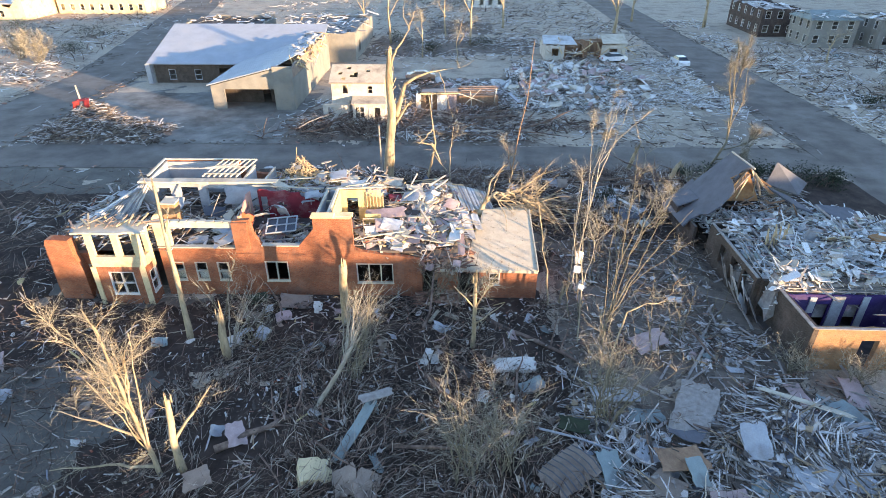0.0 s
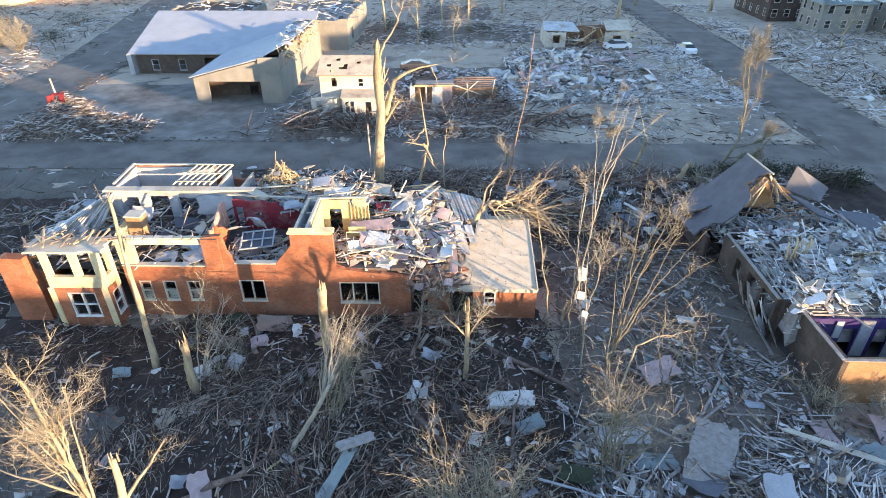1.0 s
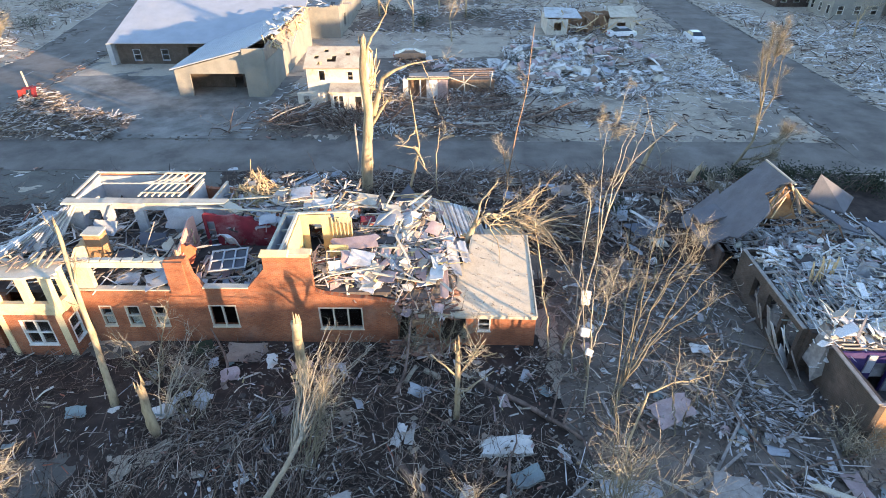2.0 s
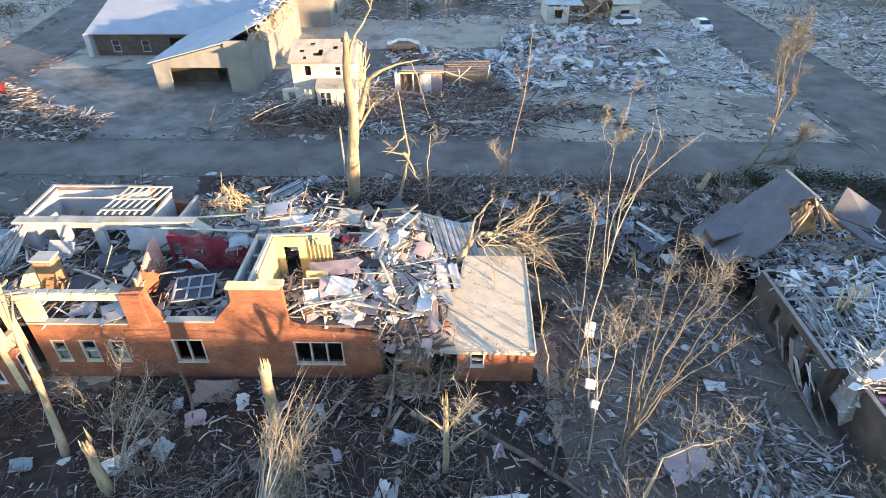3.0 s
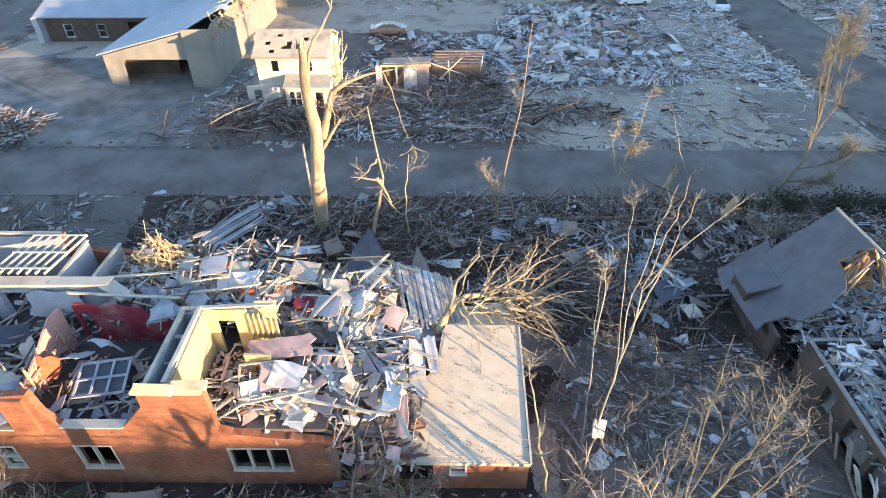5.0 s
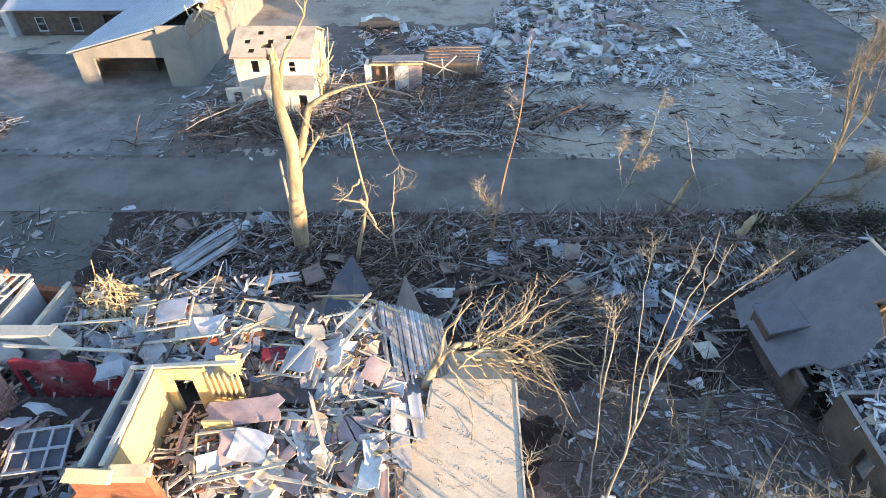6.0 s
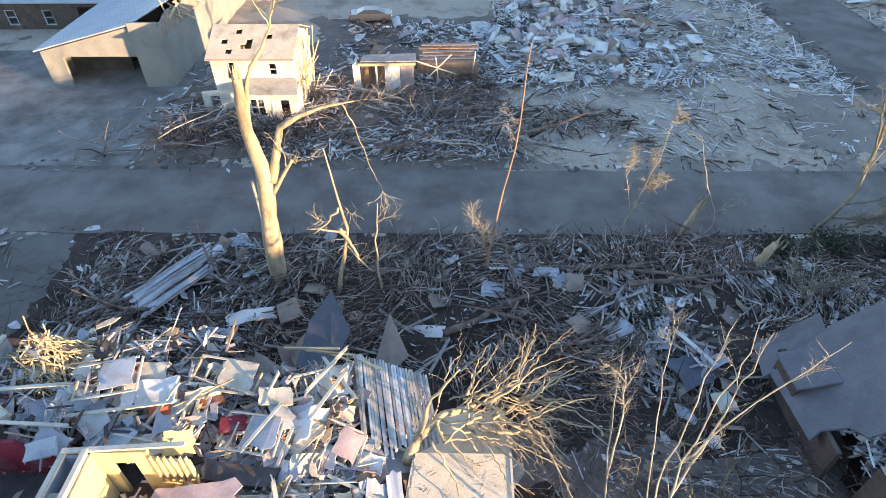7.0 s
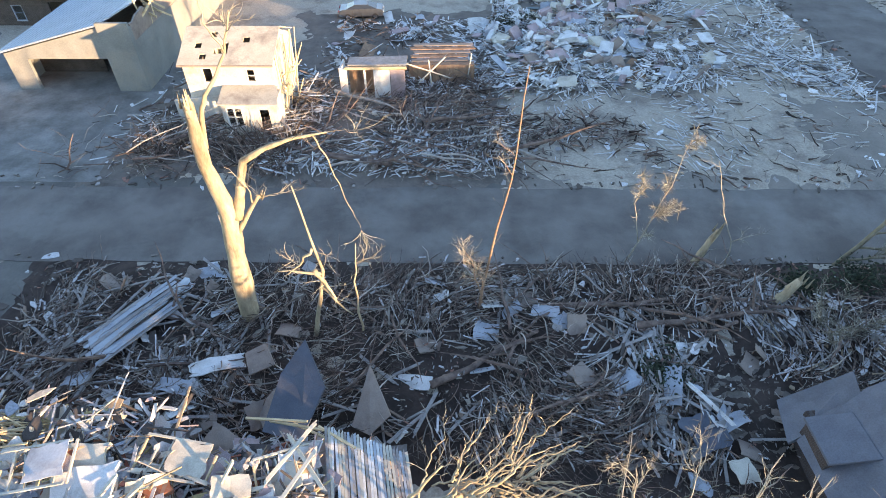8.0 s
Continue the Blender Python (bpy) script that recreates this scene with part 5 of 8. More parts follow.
def tree(label, stems, twigs=120, twig_len=1.4, spread=0.6, seed=1, start=0.35, limbs=0, limb_len=2.5, shaggy=0.0, thick=0.018, name="tree", lift=0.04, bark="bark", group=""):
    """A bare, storm-stripped tree. stems: [(points, foot radius, tip radius)...], the first one the trunk."""
    rnd = random.Random(seed)
    t = thing(name, label, "tree" if name == "tree" else name.replace("_", " "), group=group)
    runs = []
    for i, (pts, r0, r1) in enumerate(stems):
        pts = [Vector(p) for p in pts]
        fine = [along(pts, k / (4 * (len(pts) - 1)))[0] for k in range(4 * (len(pts) - 1) + 1)]
        fine = [p + Vector((rnd.gauss(0, 0.35), rnd.gauss(0, 0.35), 0)) * (0.05 if r0 > 0.12 else 0.10) if 0 < j < len(fine) - 1 else p for j, p in enumerate(fine)]
        rad = [(r0 + (r1 - r0) * j / (len(fine) - 1)) * rnd.uniform(0.9, 1.1) for j in range(len(fine))]
        acc = Acc().tube(fine, rad, 8 if r0 > 0.1 else 5)
        if r1 > 0.07:       # a snapped end, split into spikes
            for s in range(6):
                tip = fine[-1] + Vector((rnd.gauss(0, r1 * 0.6), rnd.gauss(0, r1 * 0.6), 0))
                acc.tube([tip - Vector((0, 0, 0.2)), tip + (fine[-1] - fine[-2]).normalized() * rnd.uniform(0.15, 0.7)], [r1 * 0.45, 0.01], 4)
        smooth(part("trunk" if i == 0 else "limb", acc, M[bark], t))
        runs.append((fine, r1))
    extra = []
    for _ in range(limbs):
        run, r1 = rnd.choice(runs)
        p, d = along(run, rnd.uniform(start, 1))
        side = Vector((rnd.gauss(0, 1), rnd.gauss(0, 1), rnd.gauss(0.2, 0.6))).normalized()
        pts = wander(p, d * (1 - spread) + side * spread, limb_len * rnd.uniform(0.5, 1.2), 5, rnd, 0.16, lift)
        extra.append((pts, 0.01))
        r = max(0.018, r1 * 0.5)
        part("limb", Acc().tube(pts, [r, r * 0.85, r * 0.7, r * 0.5, r * 0.35, 0.008], 5), M[bark], t)
    acc = Acc()
    for _ in range(twigs):
        run, _r = rnd.choice(runs + extra * 2)
        p, d = along(run, rnd.uniform(start, 1))
        side = Vector((rnd.gauss(0, 1), rnd.gauss(0, 1), rnd.gauss(0.1, 0.7))).normalized()
        pts = wander(p, d * (1 - spread) + side * spread, twig_len * rnd.uniform(0.35, 1.2), 4, rnd, 0.22, lift)
        acc.tube(pts, [thick, thick * 0.8, thick * 0.6, thick * 0.45, thick * 0.2], 3)
        for _s in range(2):
            q, e = along(pts, rnd.uniform(0.3, 0.95))
            sub = wander(q, e + Vector((rnd.gauss(0, 0.6), rnd.gauss(0, 0.6), rnd.gauss(0, 0.6))), twig_len * rnd.uniform(0.15, 0.5), 3, rnd, 0.25, lift)
            acc.tube(sub, [thick * 0.6, thick * 0.5, thick * 0.35, thick * 0.15], 3)
    if twigs:
        tagged(part("bare_crown", acc, M["twig"], t, "fine bare twigs"), kind="stuff")
    return t


def shrub(label, at, stems, height, spread, seed, twigs=260, thick=0.014, lean=(0, 0)):
    rnd = random.Random(seed)
    runs = []
    for _ in range(stems):
        a = rnd.uniform(0, 6.28)
        d = Vector((math.cos(a) * spread + lean[0], math.sin(a) * spread + lean[1], 1))
        runs.append((wander((at[0] + rnd.gauss(0, 0.35), at[1] + rnd.gauss(0, 0.35), at[2]), d, height * rnd.uniform(0.6, 1.05), 5, rnd, 0.09), 0.026 + 0.003 * height, 0.01))
    return tree(label, runs, twigs, height * 0.3, 0.5, seed, 0.3, 0, 2, 0, thick, "bare_shrub", 0.08, "stem")


def trees():
    T = tree
    T("tall splintered tree, stripped of bark, by the street", [
        ([(-5.4, 49.7, 0), (-5.1, 49.7, 4), (-4.7, 49.6, 7.4), (-4.9, 49.3, 10.0), (-4.7, 49.1, 12.8)], 0.52, 0.2),
        ([(-4.4, 49.6, 7.1), (-3.9, 49.6, 8.6), (-3.5, 49.6, 10.0), (-2.5, 49.6, 10.6), (-1.3, 49.7, 11.0), (0.0, 49.8, 11.2)], 0.25, 0.03),
        ([(-0.6, 49.75, 11.15), (-0.1, 49.7, 10.0), (0.3, 49.7, 8.4), (0.7, 49.7, 7.0)], 0.04, 0.012),
        ([(-4.6, 49.6, 6.2), (-3.2, 49.6, 8.3)], 0.13, 0.08),
        ([(-4.8, 49.6, 10.6), (-4.4, 49.4, 12.4), (-3.7, 49.4, 13.5), (-3.0, 49.4, 14.6), (-2.5, 49.4, 16.0)], 0.12, 0.02),
        ([(-3.0, 49.4, 14.6), (-3.4, 49.4, 15.6), (-3.3, 49.4, 16.8)], 0.04, 0.012)], 70, 1.2, 0.5, 2, 0.75, 6, 1.6)
    T("small split tree with torn hanging branches", [
        ([(-1.9, 48.6, 0), (-1.2, 48.5, 3.2), (-0.8, 48.5, 5.0), (-1.4, 48.5, 9.6)], 0.14, 0.03),
        ([(-0.9, 48.5, 4.8), (-2.7, 48.2, 5.2)], 0.09, 0.03), ([(-1.0, 48.5, 4.0), (0.3, 48.2, 2.4)], 0.08, 0.03),
        ([(0.5, 48.7, 0), (0.5, 48.6, 4.2), (0.8, 48.5, 6.6)], 0.07, 0.02), ([(-1.1, 48.5, 6.3), (-1.7, 48.3, 5.5), (-2.5, 48.2, 4.9)], 0.07, 0.02), ([(-1.2, 48.5, 5.0), (-0.8, 48.4, 4.3), (-0.4, 48.3, 3.4)], 0.13, 0.04)], 50, 0.9, 0.6, 3, 0.4, 5, 1.2)
    T("thin leaning tree with a red-brown top", [([(6.3, 50.4, 0), (6.6, 50.4, 3.6), (7.4, 50.5, 8.4), (7.7, 50.5, 13.6)], 0.085, 0.02), ([(6.4, 50.3, 1.5), (5.8, 50.2, 4.2)], 0.05, 0.02)], 200, 0.8, 0.55, 4, 0.2, 12, 1.3, 0, 0.011, bark="rust_bark")
    T("leaning bare street tree beyond the wrecked house", [
        ([(26.6, 54.2, 0), (27.9, 54.2, 3.2), (27.7, 54.2, 6.8), (27.15, 54.3, 9.8), (26.9, 54.2, 12.8)], 0.13, 0.03),
        ([(27.6, 54.2, 2.4), (29.6, 53.6, 3.2), (30.8, 53.4, 4.6)], 0.07, 0.02), ([(27.2, 54.2, 1.4), (29.2, 53.2, 2.0)], 0.09, 0.02), ([(26.8, 54.2, 0.4), (28.4, 53.4, 1.4), (29.8, 53.0, 2.9)], 0.08, 0.02),
        ([(27.85, 54.2, 4.6), (28.4, 54, 7.4), (28.1, 54, 10.6)], 0.06, 0.02), ([(27.8, 54.2, 6), (26.7, 54, 9), (26.3, 54, 11.8)], 0.06, 0.02), ([(27.5, 54.2, 8), (27.8, 54.4, 10.4), (27.7, 54.3, 13.2)], 0.05, 0.02)], 2200, 0.9, 0.35, 5, 0.3, 40, 1.4, 0, 0.009, bark="stem")
    T("tall slender pale tree of several stems", [
        ([(8.9, 31.9, 0), (9.4, 32.5, 3.0), (9.8, 33.1, 5.8), (10.05, 33.4, 7.5), (10.3, 34.0, 9.0), (11.1, 34.7, 11.6), (11.4, 35.2, 13.0)], 0.06, 0.01),
        ([(9.8, 33.1, 5.9), (10.1, 34.2, 8.4), (10.9, 35.4, 10.6), (11.5, 36.1, 12.1)], 0.035, 0.01),
        ([(10.0, 33.4, 7.2), (10.8, 34.2, 9.2), (11.6, 35.0, 11.0), (12.1, 35.5, 12.3)], 0.04, 0.01),
        ([(10.3, 34.0, 8.8), (11.4, 34.4, 10.4), (12.9, 34.9, 11.7), (13.8, 35.2, 12.3)], 0.03, 0.008),
        ([(9.7, 33.0, 5.4), (9.9, 34.6, 7.8), (10.0, 35.8, 10.2), (10.3, 36.6, 11.6)], 0.03, 0.008)], 120, 0.6, 0.5, 6, 0.5, 8, 0.9, 0, 0.008, bark="white_bark")
    T("thin bare tree with rags caught in it", [([(9.2, 33.2, 0), (9.6, 35.2, 2.2), (10.2, 38, 4.2), (10.8, 40.3, 5.8)], 0.05, 0.012), ([(9.9, 36.6, 3.2), (10.3, 37.6, 5.4), (10.2, 38.4, 7.0)], 0.05, 0.015)], 90, 0.7, 0.5, 7, 0.5, 6, 1.0, 0, 0.010, bark="white_bark")
    T("slender upright tree with white rags caught in its fork", [([(8.4, 26.0, 0), (8.1, 26.0, 5.1), (7.9, 26.2, 7.4), (7.9, 26.3, 9.2)], 0.05, 0.012), ([(8.1, 26, 4.4), (8.6, 26.3, 6.6), (8.8, 26.5, 8.4)], 0.03, 0.01), ([(8.2, 26, 3.0), (7.6, 26.2, 6.5), (7.3, 26.4, 9.0)], 0.03, 0.01)], 110, 0.9, 0.45, 8, 0.4, 9, 1.3, 0, 0.010, bark="white_bark")
    T("sunlit leaning tree with ragged ivy on its trunk", [
        ([(-12.7, 16.3, 0), (-13.1, 16.6, 2.3), (-13.3, 16.6, 5.0), (-13.5, 16.7, 8.2), (-13.9, 16.8, 9.4)], 0.13, 0.02),
        ([(-13.0, 16.5, 1.4), (-12.8, 16.7, 4.6), (-12.4, 16.9, 8.2)], 0.07, 0.015),
        ([(-12.8, 16.4, 0.7), (-15.0, 16.2, 1.0), (-17.6, 16.0, 0.8)], 0.09, 0.02), ([(-13.1, 16.6, 2.2), (-15.2, 16.8, 3.2), (-17.4, 17.2, 3.4)], 0.07, 0.02),
        ([(-13.2, 16.6, 4.2), (-14.6, 17.2, 6.4), (-16.2, 17.6, 8.2)], 0.06, 0.02)] + [([(-13.15, 16.6, 1.6 + 0.4 * i), (-13.3 + 0.16 * (i - 4), 16.6 + 0.12 * (i % 3 - 1), 4.4 + 0.35 * i), (-13.5 + 0.36 * (i - 4.4), 16.7 + 0.3 * (i % 3 - 1), 6.9 + 0.3 * (i * 5 % 7))], 0.035, 0.01) for i in range(10)], 1000, 0.9, 0.5, 9, 0.12, 30, 1.8, 0, 0.009)
    stump = "snapped trunk with a pale splintered end"
    for seed, pts, r0, r1, tw in ((10, [(-11.8, 16.6, 0), (-11.8, 16.6, 2.0), (-11.5, 16.6, 4.7)], 0.22, 0.12, 10), (11, [(-12.4, 24.6, 0), (-12.4, 24.6, 1.4), (-12.3, 24.6, 3.4)], 0.26, 0.2, 0),
                                  (12, [(-5.9, 28.0, 0), (-5.85, 27.8, 2.6), (-5.7, 27.6, 4.8)], 0.3, 0.24, 0), (14, [(18.6, 54.2, 0), (18.9, 54.2, 1.2), (19.3, 54.2, 2.6)], 0.24, 0.15, 6), (15, [(21.6, 50.8, 0), (21.8, 50.8, 1.0), (22.3, 50.8, 2.2)], 0.3, 0.2, 6)):
        T(stump, [(pts, r0, r1)], tw, 0.8, 0.7, seed, 0.3, group="snapped trunks")
    T("broken limb hanging from a snapped trunk", [([(-11.75, 16.6, 2.2), (-11.0, 17.2, 3.2), (-10.3, 18.2, 4.1)], 0.09, 0.03)], 30, 0.8, 0.6, 16, 0.3, 3, 1.0, 0, 0.010)
    T("snapped trunk with a forked pale top", [([(2.1, 25.8, 0), (2.1, 25.6, 2.6), (2.1, 25.3, 5.5)], 0.16, 0.10), ([(2.1, 25.5, 3.4), (0.9, 25.3, 5.0)], 0.06, 0.02), ([(2.1, 25.5, 3.3), (3.3, 25.4, 5.8)], 0.05, 0.02), ([(2.1, 25.5, 2.2), (3.8, 25.9, 3.4)], 0.05, 0.02)], 60, 1.2, 0.6, 17, 0.35, 5, 1.4)
    T("tall trunk leaning beside the brick house, top broken", [([(-15.4, 26.5, 0), (-15.75, 27.4, 3.2), (-16.2, 28.2, 6.2), (-16.6, 29.1, 9.2)], 0.2, 0.08), ([(-16.2, 28.3, 6.4), (-15.7, 28.4, 8.2)], 0.07, 0.03)], 16, 0.9, 0.6, 18, 0.5, 3, 1.0)
    srnd = random.Random(191)
    runs = [([(-6.5, 20.4, 0), (-5.8, 20.9, 1.1), (-5.0, 21.5, 2.3), (-4.4, 22.1, 3.3)], 0.15, 0.09)]
    for i in range(15):
        k = i / 14
        tip = Vector((-5.3 + 2.7 * k + srnd.gauss(0, 0.3), 30.3 - 3.6 * srnd.random() ** 1.5, 3.6 - 1.6 * k + srnd.gauss(0, 0.45)))
        foot = Vector((-5.0, 21.5, 2.3)).lerp(Vector((-4.4, 22.1, 3.3)), srnd.random())
        mid = foot.lerp(tip, 0.4) + Vector((srnd.gauss(0, 0.25), 0, 0.75 + srnd.gauss(0, 0.3)))
        runs.append(([foot, foot.lerp(mid, 0.5) + Vector((0, 0, 0.12)), mid, mid.lerp(tip, 0.5) + Vector((srnd.gauss(0, 0.12), 0, 0.25)), tip], srnd.uniform(0.03, 0.055), 0.01))
    T("leaning tree with many pale limbs bent towards the house", runs, 200, 0.9, 0.3, 19, 0.25, 10, 1.2, 0, 0.010, bark="white_bark")
    runs = []
    for dx, dy, dz in ((2.7, 2.1, 2.4), (2.1, 2.5, 2.9), (1.5, 3.3, 3.0), (0.9, 3.5, 3.0), (0.3, 4.2, 2.5), (-0.4, 2.6, 3.0)):
        runs.append(([(-12.5, 25.3, 0), (-12.5 + dx * 0.3, 25.3 + dy * 0.3, dz * 0.45), (-12.5 + dx * 0.65, 25.3 + dy * 0.65, dz * 0.8), (-12.5 + dx, 25.3 + dy, dz)], 0.05, 0.01))
    T("bare pale shrub fanning out beside a snapped trunk", runs, 60, 1.0, 0.35, 22, 0.3, 5, 1.2, 0, 0.010, "bare_shrub", bark="white_bark")
    T("thin pale trunk beside the hipped roof", [([(7.2, 30.3, 0), (6.9, 30.3, 2.9), (6.3, 30.4, 6.0), (5.8, 30.5, 8.8)], 0.07, 0.02)], 40, 0.8, 0.6, 20, 0.4, 3, 1.0)
    T("snapped reddish stem beside the wing", [([(8.0, 30.6, 0), (8.2, 30.6, 1.6)], 0.12, 0.08), ([(8.1, 30.6, 0.8), (8.6, 30.6, 1.9)], 0.06, 0.04)], 10, 0.6, 0.6, 21, 0.4)
    # crown thrown against the back of the hipped roof
    rnd = random.Random(40)
    stems = [([(2.7, 36.9, 3.5), (3.2, 37.4, 4.5), (4.0, 38.0, 4.9), (5.2, 38.7, 4.4)], 0.22, 0.10), ([(3.2, 37.4, 4.5), (3.6, 37.9, 6.0), (4.6, 38.4, 7.0)], 0.10, 0.03)]
    for i in range(64):
        p = Vector((3.6, 37.8, 4.9)).lerp(Vector((8.0, 39.6, 3.3)), rnd.random()) + Vector((0, rnd.gauss(0, 0.5), rnd.gauss(0, 0.4)))
        d = Vector((1.0, rnd.gauss(-0.05, 0.7), rnd.gauss(0.05, 0.4)))
        if i % 6 == 0:
            d = Vector((rnd.uniform(-0.2, 0.7), rnd.uniform(0.2, 1), rnd.uniform(0.1, 0.6)))
        stems.append((wander(p, d, rnd.uniform(1.6, 3.8), 4, rnd, 0.2, -0.06), rnd.uniform(0.035, 0.075), 0.012))
    T("uprooted tree crown lying behind the hipped roof, golden in the sun", stems, 230, 1.1, 0.3, 41, 0.3, 0, 2, 0, 0.012, "fallen_tree", -0.03, "bark")
    base = (9.8, 25.8, 0.1)
    T("tall vase-shaped bare shrub, golden where the sun reaches it", [
        ([base, (10.1, 26.5, 2.0), (10.4, 27.1, 3.6), (10.7, 27.9, 6.0), (11.2, 29.2, 9.0), (11.1, 29.3, 11.4)], 0.06, 0.012),
        ([(10.0, 26.2, 1.2), (10.6, 27.0, 4.0), (11.2, 27.4, 6.6), (11.9, 27.6, 9.0), (12.2, 28.2, 10.6)], 0.05, 0.01),
        ([(10.1, 26.4, 1.8), (11.2, 26.9, 4.2), (12.2, 27.3, 5.9), (13.2, 27.7, 7.2), (14.4, 28.2, 8.4)], 0.045, 0.01),
        ([(10.2, 26.6, 2.4), (11.4, 26.8, 5.4), (12.0, 26.9, 7.8), (12.6, 27.0, 9.9)], 0.04, 0.01),
        ([(10.3, 26.8, 2.9), (11.8, 27.2, 4.6), (13.0, 27.5, 5.4), (14.6, 28.0, 6.4)], 0.035, 0.01),
        ([(9.7, 25.9, 0.2), (9.9, 27.0, 3.4), (10.0, 28.0, 6.2), (10.5, 29.0, 8.8)], 0.035, 0.01),
        ([(9.8, 25.9, 0.2), (10.3, 27.4, 3.6), (11.0, 28.8, 6.6), (11.6, 30.0, 9.2)], 0.035, 0.01),
        ([(10.6, 27.6, 5.2), (11.6, 28.6, 7.4), (12.4, 29.4, 8.6)], 0.03, 0.01),
        ([(11.0, 27.3, 6.0), (12.0, 28.0, 7.6), (13.2, 28.6, 8.6)], 0.03, 0.01)], 340, 0.85, 0.45, 50, 0.4, 20, 1.5, 0, 0.008, bark="stem")
    shrub("many-stemmed shrub in the front yard, tips catching sun", (1.6, 16.4, 0), 15, 5.8, 0.24, 53, 240, 0.010)
    shrub("many-stemmed shrub in the front yard, tips catching sun", (3.4, 16.6, 0), 13, 5.2, 0.26, 54, 220, 0.010)
    shrub("tall ragged shrub with pale bent branches", (8.6, 20.0, 0.1), 15, 6.2, 0.16, 55, 220, 0.011)
    T("bent pale bough reaching out of a shrub", [([(8.9, 21.6, 0.2), (9.4, 22.6, 2.6), (10.0, 23.3, 4.75), (10.9, 23.5, 5.2), (11.7, 23.7, 5.1), (12.6, 23.9, 5.3)], 0.07, 0.015)], 40, 1.0, 0.6, 56, 0.4, 4, 1.2)
    T("leaning pale sapling bristling with short twigs at the road edge", [([(14.8, 54.4, 0), (15.4, 54.4, 2.4), (16.1, 54.5, 5.3), (16.5, 54.5, 8.8)], 0.055, 0.012), ([(15.2, 54.4, 1.6), (14.5, 54.4, 4.2), (14.6, 54.4, 6.0)], 0.03, 0.01), ([(15.7, 54.4, 3.4), (16.6, 54.4, 4.4)], 0.025, 0.008)], 420, 0.55, 0.75, 57, 0.12, 14, 0.9, 0, 0.018, bark="white_bark")
    T("thin crooked sapling at the road edge", [([(20.4, 54.2, 0), (20.2, 54.0, 1.6), (19.0, 53.8, 4.0), (17.6, 53.6, 7.4)], 0.045, 0.012), ([(20.1, 54, 1.9), (20.8, 53.6, 2.9)], 0.03, 0.01)], 40, 0.6, 0.6, 58, 0.3, 5, 0.9, 0, 0.009, bark="white_bark")
    shrub("scrubby bushes by the wrecked house", (20.3, 24.0, 0), 14, 2.6, 0.6, 59, 280, 0.013)
    shrub("scrubby bushes by the wrecked house", (23.5, 23.2, 0), 14, 2.8, 0.6, 60, 280, 0.013)
    shrub("sunlit bush at the street corner", (-72, 102, 0), 22, 5.5, 0.5, 61, 400, 0.03)
    shrub("sunlit bush at the street corner", (-78, 106, 0), 22, 5.0, 0.5, 62, 400, 0.03)
    shrub("bare bush behind the shop", (-47, 112, 0), 22, 5.0, 0.5, 63, 300, 0.03)
    for i, (x, y, h, r) in enumerate(((58.2, 141, 11, 0.4), (-12, 121, 12, 0.25), (4.0, 120, 13, 0.22), (-1, 128, 9, 0.2), (12, 140, 10, 0.3), (36, 134, 10, 0.4), (-20, 140, 8, 0.25), (-5, 108, 8, 0.14), (1.5, 102, 7.5, 0.12), (44, 150, 9, 0.3), (86, 112, 10, 0.3), (100, 122, 9, 0.3), (66, 104, 5, 0.2))):
        T("broken bare tree trunk in the far plots", [([(x, y, 0), (x + rng.uniform(-0.4, 0.4), y, h * 0.5), (x + rng.uniform(-1, 1), y, h)], r, r * 0.3), ([(x, y, h * 0.45), (x + rng.choice((-1, 1)) * h * 0.2, y, h * 0.8)], r * 0.5, r * 0.15)], 60, 2.0, 0.6, 70 + i, 0.4, 8, 2.4, 0, 0.025, group="broken trees in the far plots")
    rnd = random.Random(95)
    for x, y, h in ((10.5, 32.8, 5), (9.0, 28.5, 5.5), (13.6, 35.6, 5.2), (16.7, 33.4, 4), (10.6, 36.7, 5), (14.7, 26.4, 4.4), (12.6, 25.0, 5), (8.4, 19.6, 4.2), (11.6, 39.5, 4.5), (15.2, 37.5, 3.6), (12.2, 34.0, 4), (17.6, 29.5, 3.2), (9.6, 22.5, 4.6), (11.0, 28.4, 4.8), (14.2, 40.4, 3.4)):
        shrub("thin bare saplings among the side-yard litter", (x, y, 0.1), 3, h, 0.2, rnd.randrange(9999), 18, 0.007)
    shrub("fan of bare stems leaning against the brick house", (-4.9, 22.6, 0.3), 14, 5.6, 0.16, 96, 170, 0.009, (0.3, 0.42))
    shrub("bare bush by a snapped trunk", (-13.8, 28.2, 0.2), 7, 4.6, 0.35, 97, 90, 0.010)
    shrub("bare bush by a snapped trunk", (-11.2, 25.4, 0.2), 7, 3.8, 0.4, 98, 80, 0.010, (0.2, 0))
    shrub("dead vines climbing over the broken eave", (1.4, 30.4, 0.6), 12, 3.4, 0.5, 99, 200, 0.008)
    shrub("dead vines climbing over the broken eave", (-0.6, 30.2, 0.6), 9, 2.9, 0.6, 101, 140, 0.008)
    shrub("low evergreen hedge tangle by the street", (24, 49, 0), 20, 2.6, 0.7, 90, 300, 0.02)
    shrub("tangled bush at the end of the wrecked house", (30, 47, 0), 20, 2.6, 0.7, 91, 300, 0.02)


